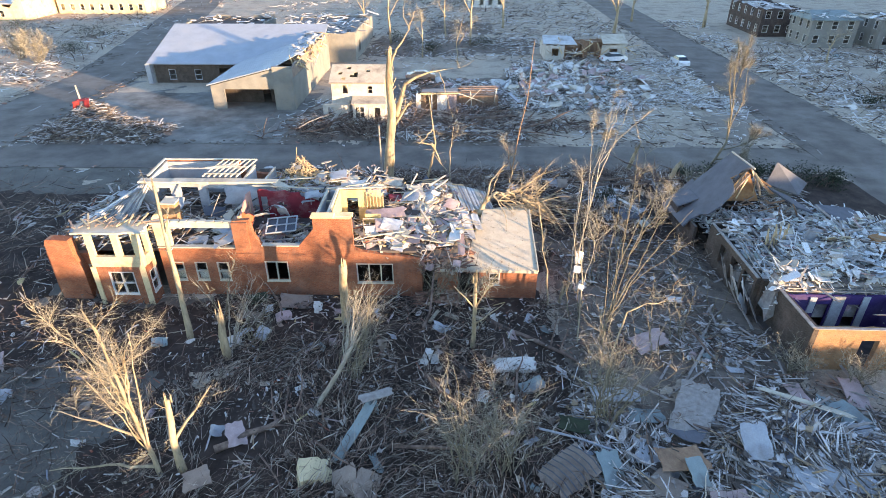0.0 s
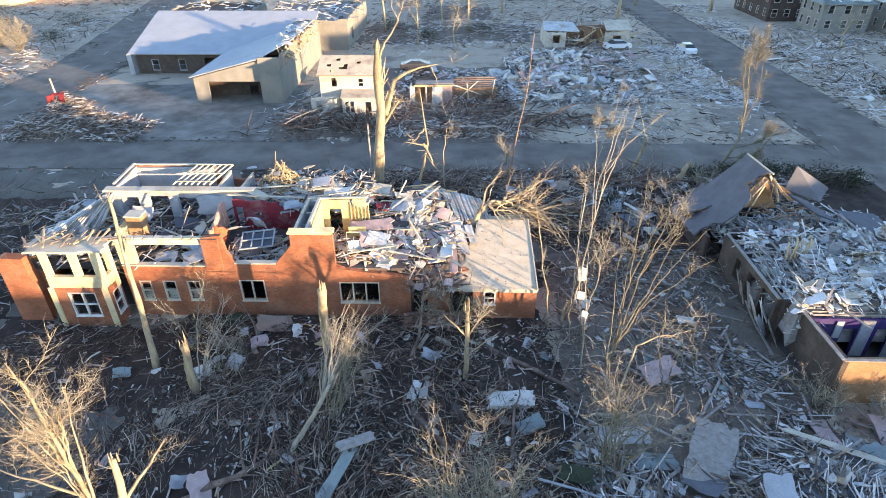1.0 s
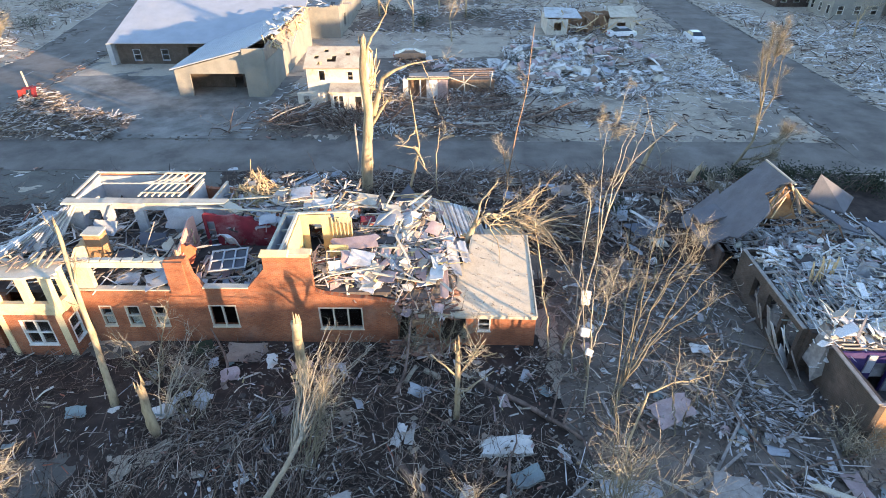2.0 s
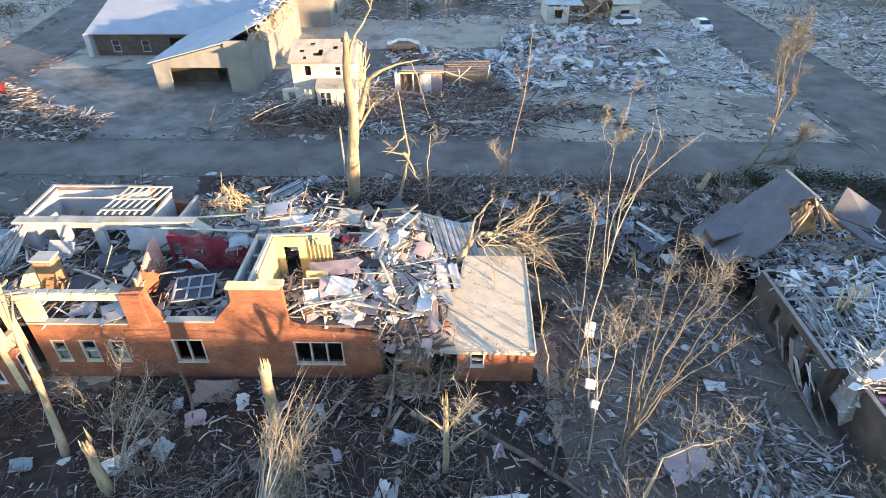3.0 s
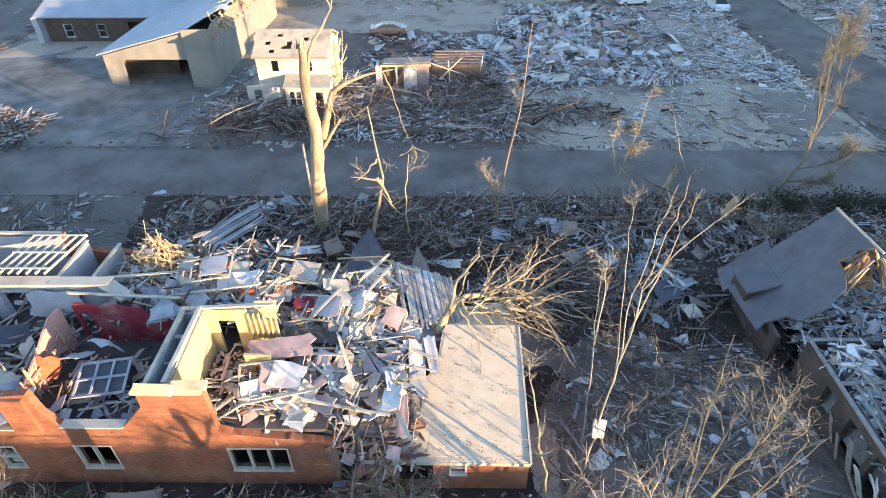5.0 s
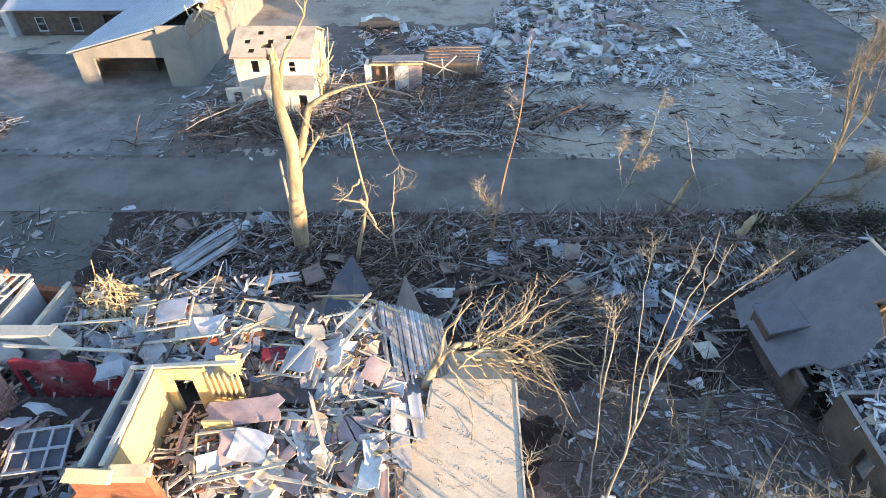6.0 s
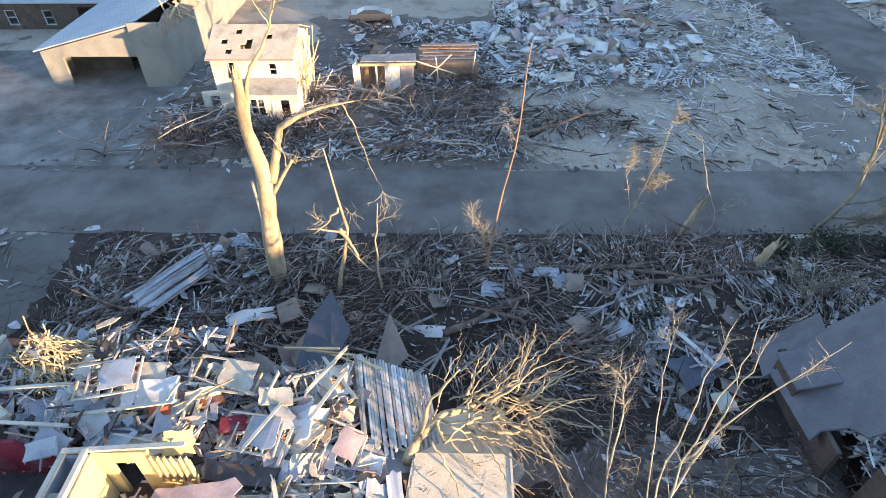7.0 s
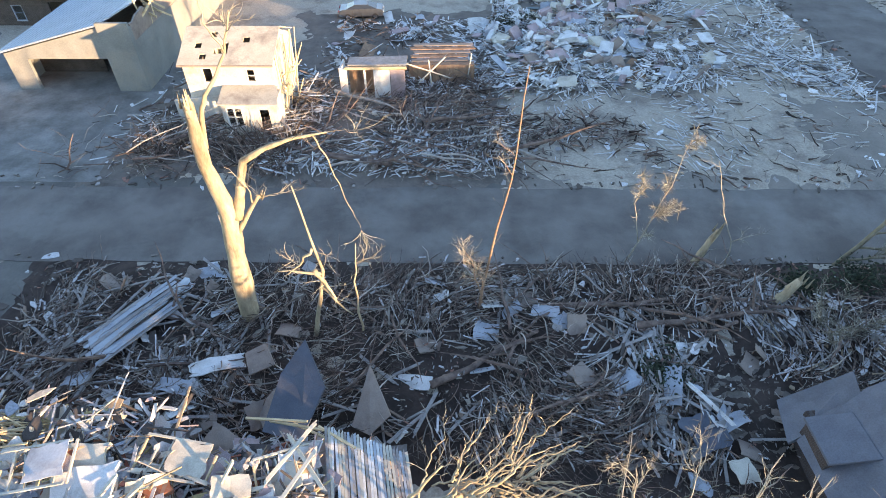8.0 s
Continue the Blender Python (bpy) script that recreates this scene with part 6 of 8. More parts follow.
def evergreen_bush(label, x, y, w, d, hgt, seed, n=900):
    """A low thick bush: short stems and many small dark leaves."""
    rnd = random.Random(seed)
    t = thing("evergreen_bush", label, "bush", group="dark bushes")
    for i in range(7):
        pts = wander((x + rnd.gauss(0, w * 0.15), y + rnd.gauss(0, d * 0.15), 0.05), (rnd.gauss(0, 0.5), rnd.gauss(0, 0.5), 1), hgt * rnd.uniform(0.7, 1.1), 4, rnd, 0.15)
        part("stem", Acc().tube(pts, [0.05, 0.04, 0.03, 0.02, 0.01], 5), M["brush"], t)
    acc = Acc()
    clumps = [(x + rnd.gauss(0, w * 0.26), y + rnd.gauss(0, d * 0.26), rnd.uniform(0.25, 0.85) * hgt) for _ in range(16)]
    for i in range(n):
        cx, cy, cz = rnd.choice(clumps)
        k = 0.16 * (w + d) / 2
        p = (cx + rnd.gauss(0, k), cy + rnd.gauss(0, k), max(0.08, cz + rnd.gauss(0, hgt * 0.16)))
        acc.shard(p, (rnd.uniform(0.1, 0.26), rnd.uniform(0.07, 0.16), 0.015), rot(rnd.gauss(0, 35), rnd.gauss(0, 35), rnd.uniform(0, 360)), rnd)
    tagged(part("leaves", acc, M["leaf"], t), kind="stuff")


def bushes():
    for i, (x, y, w, d, hgt) in enumerate(((23.6, 52.0, 3.6, 1.8, 1.4), (27.0, 52.3, 3.8, 2.0, 1.6), (30.4, 52.2, 3.6, 2.0, 1.8), (33.8, 51.6, 3.6, 2.2, 1.9), (37.0, 51.0, 3.2, 2.2, 1.7), (14.6, 46.2, 2.4, 2.0, 1.1))):
        evergreen_bush("dark evergreen bush in the belt beside the street", x, y, w, d, hgt, 300 + i)
    for i, (x, y, w, d, hgt) in enumerate(((66, 84, 6, 4, 2.6), (72, 92, 6, 4, 2.4), (58, 78, 4, 3, 1.6), (78, 84, 5, 4, 2.2), (-84, 118, 9, 5, 3.0), (-76, 126, 8, 5, 2.8), (-92, 128, 9, 5, 3.2), (-72, 112, 5, 4, 2.0), (-98, 118, 8, 5, 3.0), (11.5, 88.5, 3.4, 2.2, 1.5), (-4, 112, 6, 3, 2.0), (6, 118, 6, 3, 2.0), (-10, 122, 5, 3, 2.2))):
        evergreen_bush("dark bush among the far wreckage", x, y, w, d, hgt, 340 + i, 700)


# ---- brushwood and wreckage on the ground ----
def thick_there(x, y, rnd, s=0.16, keep=0.45, inset=9.0):
    """Whether a piece lies here: wreckage gathers in drifts, thins out at its edges and leaves gaps."""
    return rnd.random() < min(1.0, 0.12 + inset / 1.8 + 0.5 * flat_noise(y, x, 0.5)) * keep + 1.5 * flat_noise(x, y, s) + 0.6 * flat_noise(x, y, s * 4)


def swept(x, y):
    """The bare dark ground beside the standing roof slope."""
    return ((x - 18.4) / 1.9) ** 2 + ((y - 44.8) / 4.0) ** 2 < 1.0 + 0.5 * flat_noise(x, y, 0.8)


def lie(x, y, rnd, share=0.5):
    """The way a long piece points: mostly as its neighbours do."""
    if rnd.random() > share:
        return rnd.uniform(0, 360)
    return 260 * flat_noise(x + 40, y, 0.12) + rnd.gauss(0, 16)


def brush(name, label, regions, seed, thick=0.02, material="brush"):
    """Tangled branches. regions: (x0, x1, y0, y1, how many, longest, how high they rise)."""
    rnd, acc = random.Random(seed), Acc()
    for x0, x1, y0, y1, n, length, rise in regions:
        for _ in range(n):
            x, y = rnd.uniform(x0, x1), rnd.uniform(y0, y1)
            if on_road(x, y) > 0.4 and rnd.random() < 0.85 or swept(x, y) or not thick_there(x, y, rnd, 0.2, 0.6, min(x - x0, x1 - x, y - y0, y1 - y)):
                continue
            a, up = radians(lie(x, y, rnd)), abs(rnd.gauss(0, rise))
            l = length * rnd.uniform(0.25, 1.0)
            pts = wander((x, y, ground_z(x, y) + rnd.uniform(0, 0.35)), (math.cos(a), math.sin(a), up), l, 4, rnd, 0.2, -0.03)
            r = thick * rnd.choice((0.6, 0.8, 1, 1, 1.4, 2.6)) * (0.6 + l / length)
            acc.tube(pts, [r, r * 0.85, r * 0.7, r * 0.5, r * 0.25], 3)
    return solid(name, acc, M[material], label, "brushwood", kind="stuff")


UNIT_BOARDS = []
for _i in range(8):
    UNIT_BOARDS.append(Acc().box((0, 0, 0), (1, 1, 1), None, 0.09, random.Random(500 + _i)).mesh("loose_board"))


def lumber(name, label, regions, seed, material="lumber", top=None, singles=0, single_label="", group="", one="loose_board", sticks=0.58, lean=None, slim=1.0):
    """Strewn boards, sheets and chips. regions: (x0, x1, y0, y1, how many, longest, thickness of the layer)."""
    rnd, acc = random.Random(seed), Acc()
    kinds = []
    for me in UNIT_BOARDS if singles else ():
        kinds.append(me.copy())
        kinds[-1].materials.append(M[material + "_piece"])
    total, made = sum(r[4] for r in regions), 0
    for x0, x1, y0, y1, n, length, layer in regions:
        for _ in range(n):
            x, y = rnd.uniform(x0, x1), rnd.uniform(y0, y1)
            if top is None and (on_road(x, y) > 0.5 and rnd.random() < 0.8 or swept(x, y) or not thick_there(x, y, rnd, 0.16, 0.5, min(x - x0, x1 - x, y - y0, y1 - y))):
                continue
            base = (ground_z(x, y) if top is None else top(x, y)) + rnd.uniform(0, layer) * rnd.random()
            tilt = 8 + (22 if top is None else 12) * min(1, layer)
            k = rnd.random()
            if k < sticks:
                s = (length * rnd.uniform(0.15, 1.0), rnd.choice((0.045, 0.05, 0.07, 0.09, 0.13)) * rnd.uniform(0.8, 1.2) * slim, rnd.uniform(0.03, 0.06))
            elif k < sticks + (1 - sticks) * 0.5:
                s = (rnd.uniform(0.3, 1.1), rnd.uniform(0.15, 0.6), rnd.uniform(0.02, 0.06))
            else:
                s = (rnd.uniform(0.1, 0.4), rnd.uniform(0.08, 0.3), rnd.uniform(0.03, 0.1))
            turn = (rnd.gauss(0, tilt), rnd.gauss(0, tilt * 0.7), lie(x, y, rnd, 0.62) if top is None else rnd.choice((rnd.gauss(6, 18), rnd.gauss(90, 20), rnd.uniform(0, 180))))
            if made < singles and s[0] * s[1] > 0.09 and rnd.random() < 4.5 * singles / total:
                made += 1
                ob = tagged(new(one, rnd.choice(kinds)), single_label, one.replace("_", " "), group)
                ob.matrix_world = Matrix.LocRotScale((x, y, base + 0.06), (lean @ rot(*turn)).to_quaternion() if lean else Euler([radians(q) for q in turn]), s)
            else:
                (acc.box if k < sticks else acc.shard)((x, y, base + 0.04), s, (lean @ rot(*turn)) if lean else rot(*turn), *((0.08, rnd) if k < sticks else (rnd,)))
    return solid(name, acc, M[material], label, "debris", kind="stuff")


def chips(name, label, regions, seed):
    """Scraps a hand or two across, too many to count."""
    rnd, acc = random.Random(seed), Acc()
    for x0, x1, y0, y1, n in regions:
        for _ in range(n):
            x, y = rnd.uniform(x0, x1), rnd.uniform(y0, y1)
            if on_road(x, y) < 0.5 and thick_there(x, y, rnd, 0.3, 0.5):
                s = rnd.uniform(0.06, 0.3)
                acc.shard((x, y, ground_z(x, y) + rnd.uniform(0.06, 0.4)), (s * 1.3, s * rnd.uniform(0.12, 0.6), rnd.uniform(0.015, 0.04)), rot(rnd.gauss(0, 25), rnd.gauss(0, 25), rnd.uniform(0, 180)), rnd)
    return solid(name, acc, M["scraps"], label, "debris", kind="stuff")


def sheets(name, label, category, group, regions, seed, material, w=(0.8, 2.0), h=(0.6, 1.4), amp=0.06, tilt=16, top=None, th=0.04, lean=0):
    """Single torn panels, each a thing of its own."""
    rnd = random.Random(seed)
    for x0, x1, y0, y1, n in regions:
        for _ in range(n):
            x, y = rnd.uniform(x0, x1), rnd.uniform(y0, y1)
            z = (ground_z(x, y) if top is None else top(x, y)) + 0.14 + rnd.uniform(0, 0.12)
            acc = Acc().crumpled((0, 0, 0), rnd.uniform(*w), rnd.uniform(*h), rot(0, 0, 0), amp * rnd.uniform(0.3, 1.2), rnd, 4, th)
            ob = solid(name, acc, M[material] if isinstance(material, str) else M[rnd.choice(material)], label, category, group)
            ob.matrix_world = pose(x, y, z, lean) @ Euler((radians(rnd.gauss(0, tilt)), radians(rnd.gauss(0, tilt)), rnd.uniform(0, 6.28))).to_matrix().to_4x4()


def boards(label, group, regions, seed, material, top=None, length=(1.2, 3.8), tilt=10):
    """Single planks, each a thing of its own."""
    rnd = random.Random(seed)
    kinds = []
    for i in range(6):
        l = length[0] + (length[1] - length[0]) * i / 5
        a = Acc().box((0, 0, 0), (l, 0.11 + 0.02 * (i % 3), 0.05), None, 0.06, rnd)
        a.box((l * 0.5, 0.02, 0), (0.3, 0.05, 0.03), rot(0, 4, 5), 0.2, rnd)
        me = a.mesh("plank")
        me.materials.append(M[material])
        kinds.append(me)
    for x0, x1, y0, y1, n in regions:
        for _ in range(n):
            x, y = rnd.uniform(x0, x1), rnd.uniform(y0, y1)
            z = (ground_z(x, y) if top is None else top(x, y)) + rnd.uniform(0.1, 0.3)
            ob = tagged(new("plank", rnd.choice(kinds)), label, "plank", group)
            ob.matrix_world = Matrix.LocRotScale((x, y, z), Euler((radians(rnd.gauss(0, tilt)), radians(rnd.gauss(0, tilt)), rnd.uniform(0, 6.28))), None)


def wing_heap(x, y):
    """The heap of wreckage over the fallen end of the brick house."""
    e = inside(x, -6.6, 3.0, 1.5) * inside(y, 31.3, 41.5, 1.6)
    return 2.6 - 0.5 * inside(x, 0.2, 3.4, 0.8) * inside(y, 36.6, 42, 0.8) + e * (1.0 + 0.5 * flat_noise(x, y, 0.7) + 0.3 * flat_noise(x, y, 1.6)) + 0.6 * inside(y, 36, 41.4, 1.6) * inside(x, -6.6, 1.0, 1.0)


def upper_floor(x, y):
    return 3.55 + 0.35 * max(0, flat_noise(x, y, 0.6))


def yard_house_heap(x, y):
    e = inside(x, 20.3, 36.0, 0.5) * inside(y, 28.0, 37.0, 0.5)
    return 0.6 - e * 1.1 * inside(x, 20.0, 23.4, 0.5) * inside(y, 29.4, 37.3, 0.4) + e * (2.6 + 0.9 * flat_noise(x, y, 0.45) + 0.3 * flat_noise(x, y, 1.3))


def mound(name, label, x0, x1, y0, y1, top, step=0.45, material="mound"):
    nx, ny = round((x1 - x0) / step), round((y1 - y0) / step)
    acc = Acc()
    acc.v = [(x0 + (x1 - x0) * i / nx, y0 + (y1 - y0) * j / ny, top(x0 + (x1 - x0) * i / nx, y0 + (y1 - y0) * j / ny) - 0.05) for j in range(ny + 1) for i in range(nx + 1)]
    m = nx + 1
    acc.f = [(j * m + i, j * m + i + 1, (j + 1) * m + i + 1, (j + 1) * m + i) for j in range(ny) for i in range(nx)]
    return solid(name, acc, M[material], label, "debris", kind="stuff")


def red_pile_top(x, y):
    d = ((x + 41) / 8.2) ** 2 + ((y - 64.5) / 3.4) ** 2
    d2 = ((x + 44.5) / 3.0) ** 2 + ((y - 69) / 3.0) ** 2
    return max(0, 2.1 * (1 - d), 2.6 * (1 - d2)) * (0.8 + 0.5 * flat_noise(x, y, 0.8))


def wreckage():
    # the fallen end of the brick house
    mound("rubble_heap", "heap of plaster dust and splintered timber", -5.68, 3.2, 31.75, 41.6, wing_heap, material="heap_dust")
    lumber("house_rubble", "tangled boards, plaster and lath over the fallen house end", [(-5.4, -1.2, 32.3, 33.2, 240, 1.6, 0.5), (-5.6, 1.4, 33, 37, 1000, 2.0, 0.5), (-5.6, 3.0, 36, 41.2, 1300, 1.8, 0.5), (-5.6, 1.5, 32, 37, 260, 3.2, 0.8)], 101, "rubble", wing_heap, singles=170, one="broken_board", sticks=0.42, slim=0.6, lean=rot(15, 5, 0), single_label="broken board lying on the house rubble", group="boards on the fallen house end")
    sheets("wall_panel", "torn pale wall panel lying on the rubble", "panel", "panels on the rubble", [(-5.3, 1.6, 32, 37, 40), (-5.3, 2.4, 36.5, 41, 36)], 102, ["white", "mauve", "trim", "brown_board", "plaster", "mauve", "trim"], (0.6, 1.7), (0.4, 1.0), 0.04, 15, lambda x, y: wing_heap(x, y) + 0.25, 0.07, 13)
    # inside the open upper rooms
    lumber("room_rubble", "dark splintered timber and plaster in the open rooms", [(-13, -8.2, 31.8, 35.2, 170, 1.4, 0.4), (-13, -5, 36.8, 40.9, 700, 2.2, 1.0), (-7.2, -4.0, 32, 35.5, 160, 1.4, 0.6)], 103, "rubble", upper_floor, singles=120, one="splintered_board", sticks=0.55, lean=rot(8, 0, 0), single_label="broken board in the open upper rooms", group="boards in the open rooms")
    lumber("room_rubble", "dark splintered timber in the left-hand open rooms", [(-18.5, -13.9, 31.9, 37.6, 150, 2.2, 0.5), (-21.5, -15, 38.2, 40.7, 90, 1.2, 0.1), (-26, -18.6, 31.9, 40.8, 700, 2.6, 0.9)], 108, "drift", upper_floor, sticks=0.7)
    lumber("eave_tangle", "reddish tangle of roofing, lath and vines at the broken eave", [(-1.4, 2.0, 30.2, 33.2, 420, 1.5, 0.7), (-1.6, 1.6, 29.6, 30.8, 160, 1.4, 0.3)], 109, "tangle", lambda x, y: 2.3 + 0.25 * (y - 30.6) if y > 30.8 else ground_z(x, y) + 0.4, sticks=0.7)
    lumber("roof_litter", "pale boards and sheathing over the middle of the house", [(-12.5, -4.5, 36.6, 41.5, 560, 2.2, 0.8)], 104, "rubble", lambda x, y: 4.75 + 0.7 * flat_noise(x, y, 0.5), singles=60, one="sheathing_board", sticks=0.55, slim=0.8, lean=rot(15, 5, 0), single_label="pale broken board on the house", group="pale boards on the house")
    sheets("roof_sheet", "pale sheathing board, buckled", "panel", "sheathing boards on the house", [(-12, -5, 36.8, 40.8, 16), (-17.5, -14, 32, 37, 6), (-26, -19, 33, 40, 8)], 105, ["white", "plaster", "trim"], (0.9, 2.2), (0.7, 1.4), 0.07, 14, lambda x, y: 4.7 if x > -13 else 4.0, 0.04, 12)
    rnd = random.Random(181)
    for i in range(44):
        x, y = rnd.uniform(-18.3, -14.3), rnd.uniform(32.4, 37.2)
        d = Vector((rnd.gauss(0.5, 0.7), rnd.gauss(0.3, 0.6), rnd.uniform(0.05, 0.7))).normalized()
        p = Vector((x, y, 3.6))
        solid("leaning_timber", Acc().beam(p, p + d * rnd.uniform(1.0, 2.8), rnd.uniform(0.06, 0.13), 0.05, 0.06, rnd), M[rnd.choice(("grey_wood", "brown_board", "brown_board", "dark", "trim"))], "splintered timber leaning in the open room", "timber", "timbers in the open room")
    for x, y, z, w, d, rx, ry, rz, m in ((-14.9, 37.45, 4.8, 2.4, 1.3, 74, 3, 2, "plaster"), (-19.9, 37.0, 4.4, 1.6, 0.9, 50, 4, -8, "plaster"), (-16.6, 36.2, 4.1, 1.5, 0.9, 24, 8, 20, "slate"), (-17.6, 34.6, 3.9, 1.4, 1.0, 12, -8, 34, "slate"), (-15.0, 33.6, 3.9, 1.2, 0.8, 14, 8, -12, "mauve"), (-16.4, 32.5, 3.85, 1.3, 0.7, 20, 0, 10, "plaster")):
        ob = solid("fallen_sheet", Acc().crumpled((0, 0, 0), w, d, rot(), 0.07, rnd, 5, 0.04), M[m], "torn ceiling sheet fallen into the open room", "sheet", "sheets in the open room")
        ob.matrix_world = pose(x, y, z, rx, ry, rz)
    rnd = random.Random(106)
    acc = Acc()
    def hay(u, a):
        return Vector((-10.9 + math.cos(a) * 2.2 * u + 0.25 * u, 40.0 + 1.4 * math.sin(a) * u, 6.65 - 1.95 * u ** 0.8))
    for i in range(460):        # sticks lying down the slopes of the heap
        a, u = rnd.uniform(0, 6.28), rnd.random() ** 0.7
        p, q = hay(u, a), hay(min(1.15, u + 0.3), a + rnd.gauss(0, 0.35))
        d = (q - p).normalized() + Vector((rnd.gauss(0, 0.28), rnd.gauss(0, 0.28), rnd.gauss(0, 0.18)))
        if i % 5 == 0:
            d = Vector((1, rnd.gauss(0, 0.4), rnd.gauss(-0.1, 0.25)))
        d.normalize()
        l = rnd.uniform(0.4, 1.5)
        p += Vector((rnd.gauss(0, 0.1), rnd.gauss(0, 0.1), rnd.gauss(0, 0.08)))
        acc.beam(p - d * l * 0.5, p + d * l * 0.5, rnd.uniform(0.02, 0.07), 0.025)
    for p, q in (((-11.3, 40.1, 6.2), (-11.1, 40.2, 7.6)), ((-11.6, 39.4, 5.4), (-8.7, 39.6, 5.9)), ((-12.4, 39.2, 4.9), (-9.2, 39.0, 5.3)), ((-10.6, 39.4, 5.9), (-8.4, 39.7, 5.0))):
        acc.beam(p, q, 0.06, 0.04)
    mound_bits = Acc()
    for i in range(70):
        mound_bits.box(hay(rnd.random(), rnd.uniform(0, 6.28)) - Vector((0, 0, 0.3)), (rnd.uniform(0.3, 0.9), rnd.uniform(0.2, 0.5), rnd.uniform(0.1, 0.4)), rot(rnd.gauss(0, 20), rnd.gauss(0, 20), rnd.uniform(0, 180)), 0.15, rnd)
    solid("roofing_heap", mound_bits, M["drift"], "dark core of torn roofing under splintered sticks", "debris", kind="stuff")
    solid("splintered_timber", acc, M["pale_wood"], "heap of yellow splintered timber at the back of the house", "debris", kind="stuff")
    # furniture-sized pieces in the red room
    f = thing("window_frame", "white multi-pane window frame fallen on its side", "window")
    acc = Acc()
    m = Matrix.Translation((-10.9, 33.4, 4.5)) @ rot(14, -4, 6).to_4x4()
    for u in (-1.0, -0.33, 0.33, 1.0):
        acc.beam(m @ Vector((u, -0.75, 0)), m @ Vector((u, 0.75, 0)), 0.09, 0.07)
    for v in (-0.75, 0, 0.75):
        acc.beam(m @ Vector((-1.05, v, 0.01)), m @ Vector((1.05, v, 0.01)), 0.09, 0.07)
    part("sash", acc, M["plaster"], f, "grey glazing bars")
    part("backing", Acc().box((-10.9, 33.4, 4.39), (2.0, 1.45, 0.03), rot(14, -4, 6)), M["slate"], f, "dark panes")
    sheets("armchair_cover", "crumpled white cloth over furniture in the red room", "cloth", "", [(-11.3, -11.0, 34.7, 34.9, 1), (-12.4, -12.2, 34.2, 34.4, 1)], 107, "plaster", (1.1, 1.3), (0.8, 1.0), 0.22, 18, lambda x, y: 4.7)
    acc = Acc().crumpled((-13.45, 33.9, 4.5), 0.8, 1.0, rot(60, 20, 10), 0.1, rnd, 4, 0.1)
    solid("orange_board", acc, M["orange"], "bright orange-red board leaning in the red room", "panel")
    for (x, y, z, w, d, t, rx, ry, rz), mat_name, label in (
            ((-3.9, 34.9, 4.75, 2.7, 1.0, 0.06, 16, -4, 8), "mauve", "long mauve wall sheet lying on the rubble"), ((-4.7, 33.0, 4.3, 0.9, 0.8, 0.06, 34, 10, 28), "white", "white board tipped up on the rubble"),
            ((-3.4, 33.6, 4.5, 1.4, 1.1, 0.1, 15, 5, -10), "white", "white door leaf on the rubble"), ((0.9, 35.2, 4.1, 0.75, 0.6, 0.5, 12, 10, 20), "cream", "pale yellow foam block on the rubble"),
            ((-2.9, 36.0, 4.35, 2.6, 0.7, 0.25, 3, 4, -5), "dark", "charred dark mattress in the rubble"), ((-9.3, 36.2, 5.5, 1.0, 0.6, 0.05, 26, -8, 14), "plaster", "blue-white torn plaster hanging over the red wall"), ((-9.2, 36.6, 5.3, 1.2, 0.7, 0.05, 20, 12, -20), "plaster", "blue-white torn plaster hanging over the red wall"), ((-7.2, 39.4, 5.3, 1.6, 1.0, 0.2, 10, 4, 8), "trim", "cream mattress thrown on the house"), ((-6.5, 38.3, 5.0, 0.8, 0.8, 0.3, 20, 8, 30), "rust_bark", "rust-brown block in the rubble"), ((2.0, 34.3, 3.7, 0.5, 2.2, 0.04, 6, 18, 2), "plaster", "long grey sheet beside the tan roof"), ((2.5, 35.3, 3.9, 0.5, 2.0, 0.04, 6, 14, 12), "sheet_metal", "long grey sheet beside the tan roof"), ((-1.2, 37.4, 4.4, 0.5, 1.2, 0.08, 28, 4, -8), "white", "narrow white panel standing out of the rubble"),
            ((1.9, 34.6, 3.9, 0.7, 2.6, 0.05, 8, 14, 8), "plaster", "long grey sheet beside the tan roof"), ((-4.6, 38.7, 4.9, 0.9, 0.7, 0.5, 6, 12, 30), "brick", "lump of fallen brickwork"),
            ((-6.7, 38.6, 5.3, 1.8, 1.1, 0.3, 8, 3, 12), "white", "white mattress on top of the house"), ((-3.5, 37.7, 4.75, 0.9, 0.6, 0.3, 6, 4, 12), "red", "red drawer thrown on the rubble"), ((-6.1, 38.0, 5.1, 0.7, 0.5, 0.25, 14, 10, 24), "orange", "orange box thrown on the rubble"), ((-0.2, 34.7, 4.1, 0.9, 0.35, 0.06, 16, 8, 20), "yellow", "yellow strip of board on the rubble"), ((-4.9, 36.6, 5.3, 1.0, 0.8, 0.06, 40, 0, 8), "yellow", "yellow board leaning on the studs")):
        acc = Acc().crumpled((0, 0, 0), w, d, rot(), 0.03, rnd, 4, t)
        ob = solid("board" if t < 0.2 else "block", acc, M[mat_name], label, "board" if t < 0.2 else "block")
        ob.matrix_world = pose(x, y, z, rx, ry, rz)
    for pts, label in (([(-1.0, 33.8, 3.85), (-0.25, 34.9, 4.3), (0.35, 33.9, 4.2), (0.35, 32.3, 3.6)], "big tan board tilted on the rubble"), ([(-0.2, 34.97, 4.34), (1.0, 35.05, 4.2), (1.15, 33.4, 3.8), (0.42, 33.9, 4.2)], "mauve-brown board folded down from its neighbour")):
        solid("board", Acc().prism(pts, (0.02, 0.03, -0.06)), M["mauve"], label, "board")
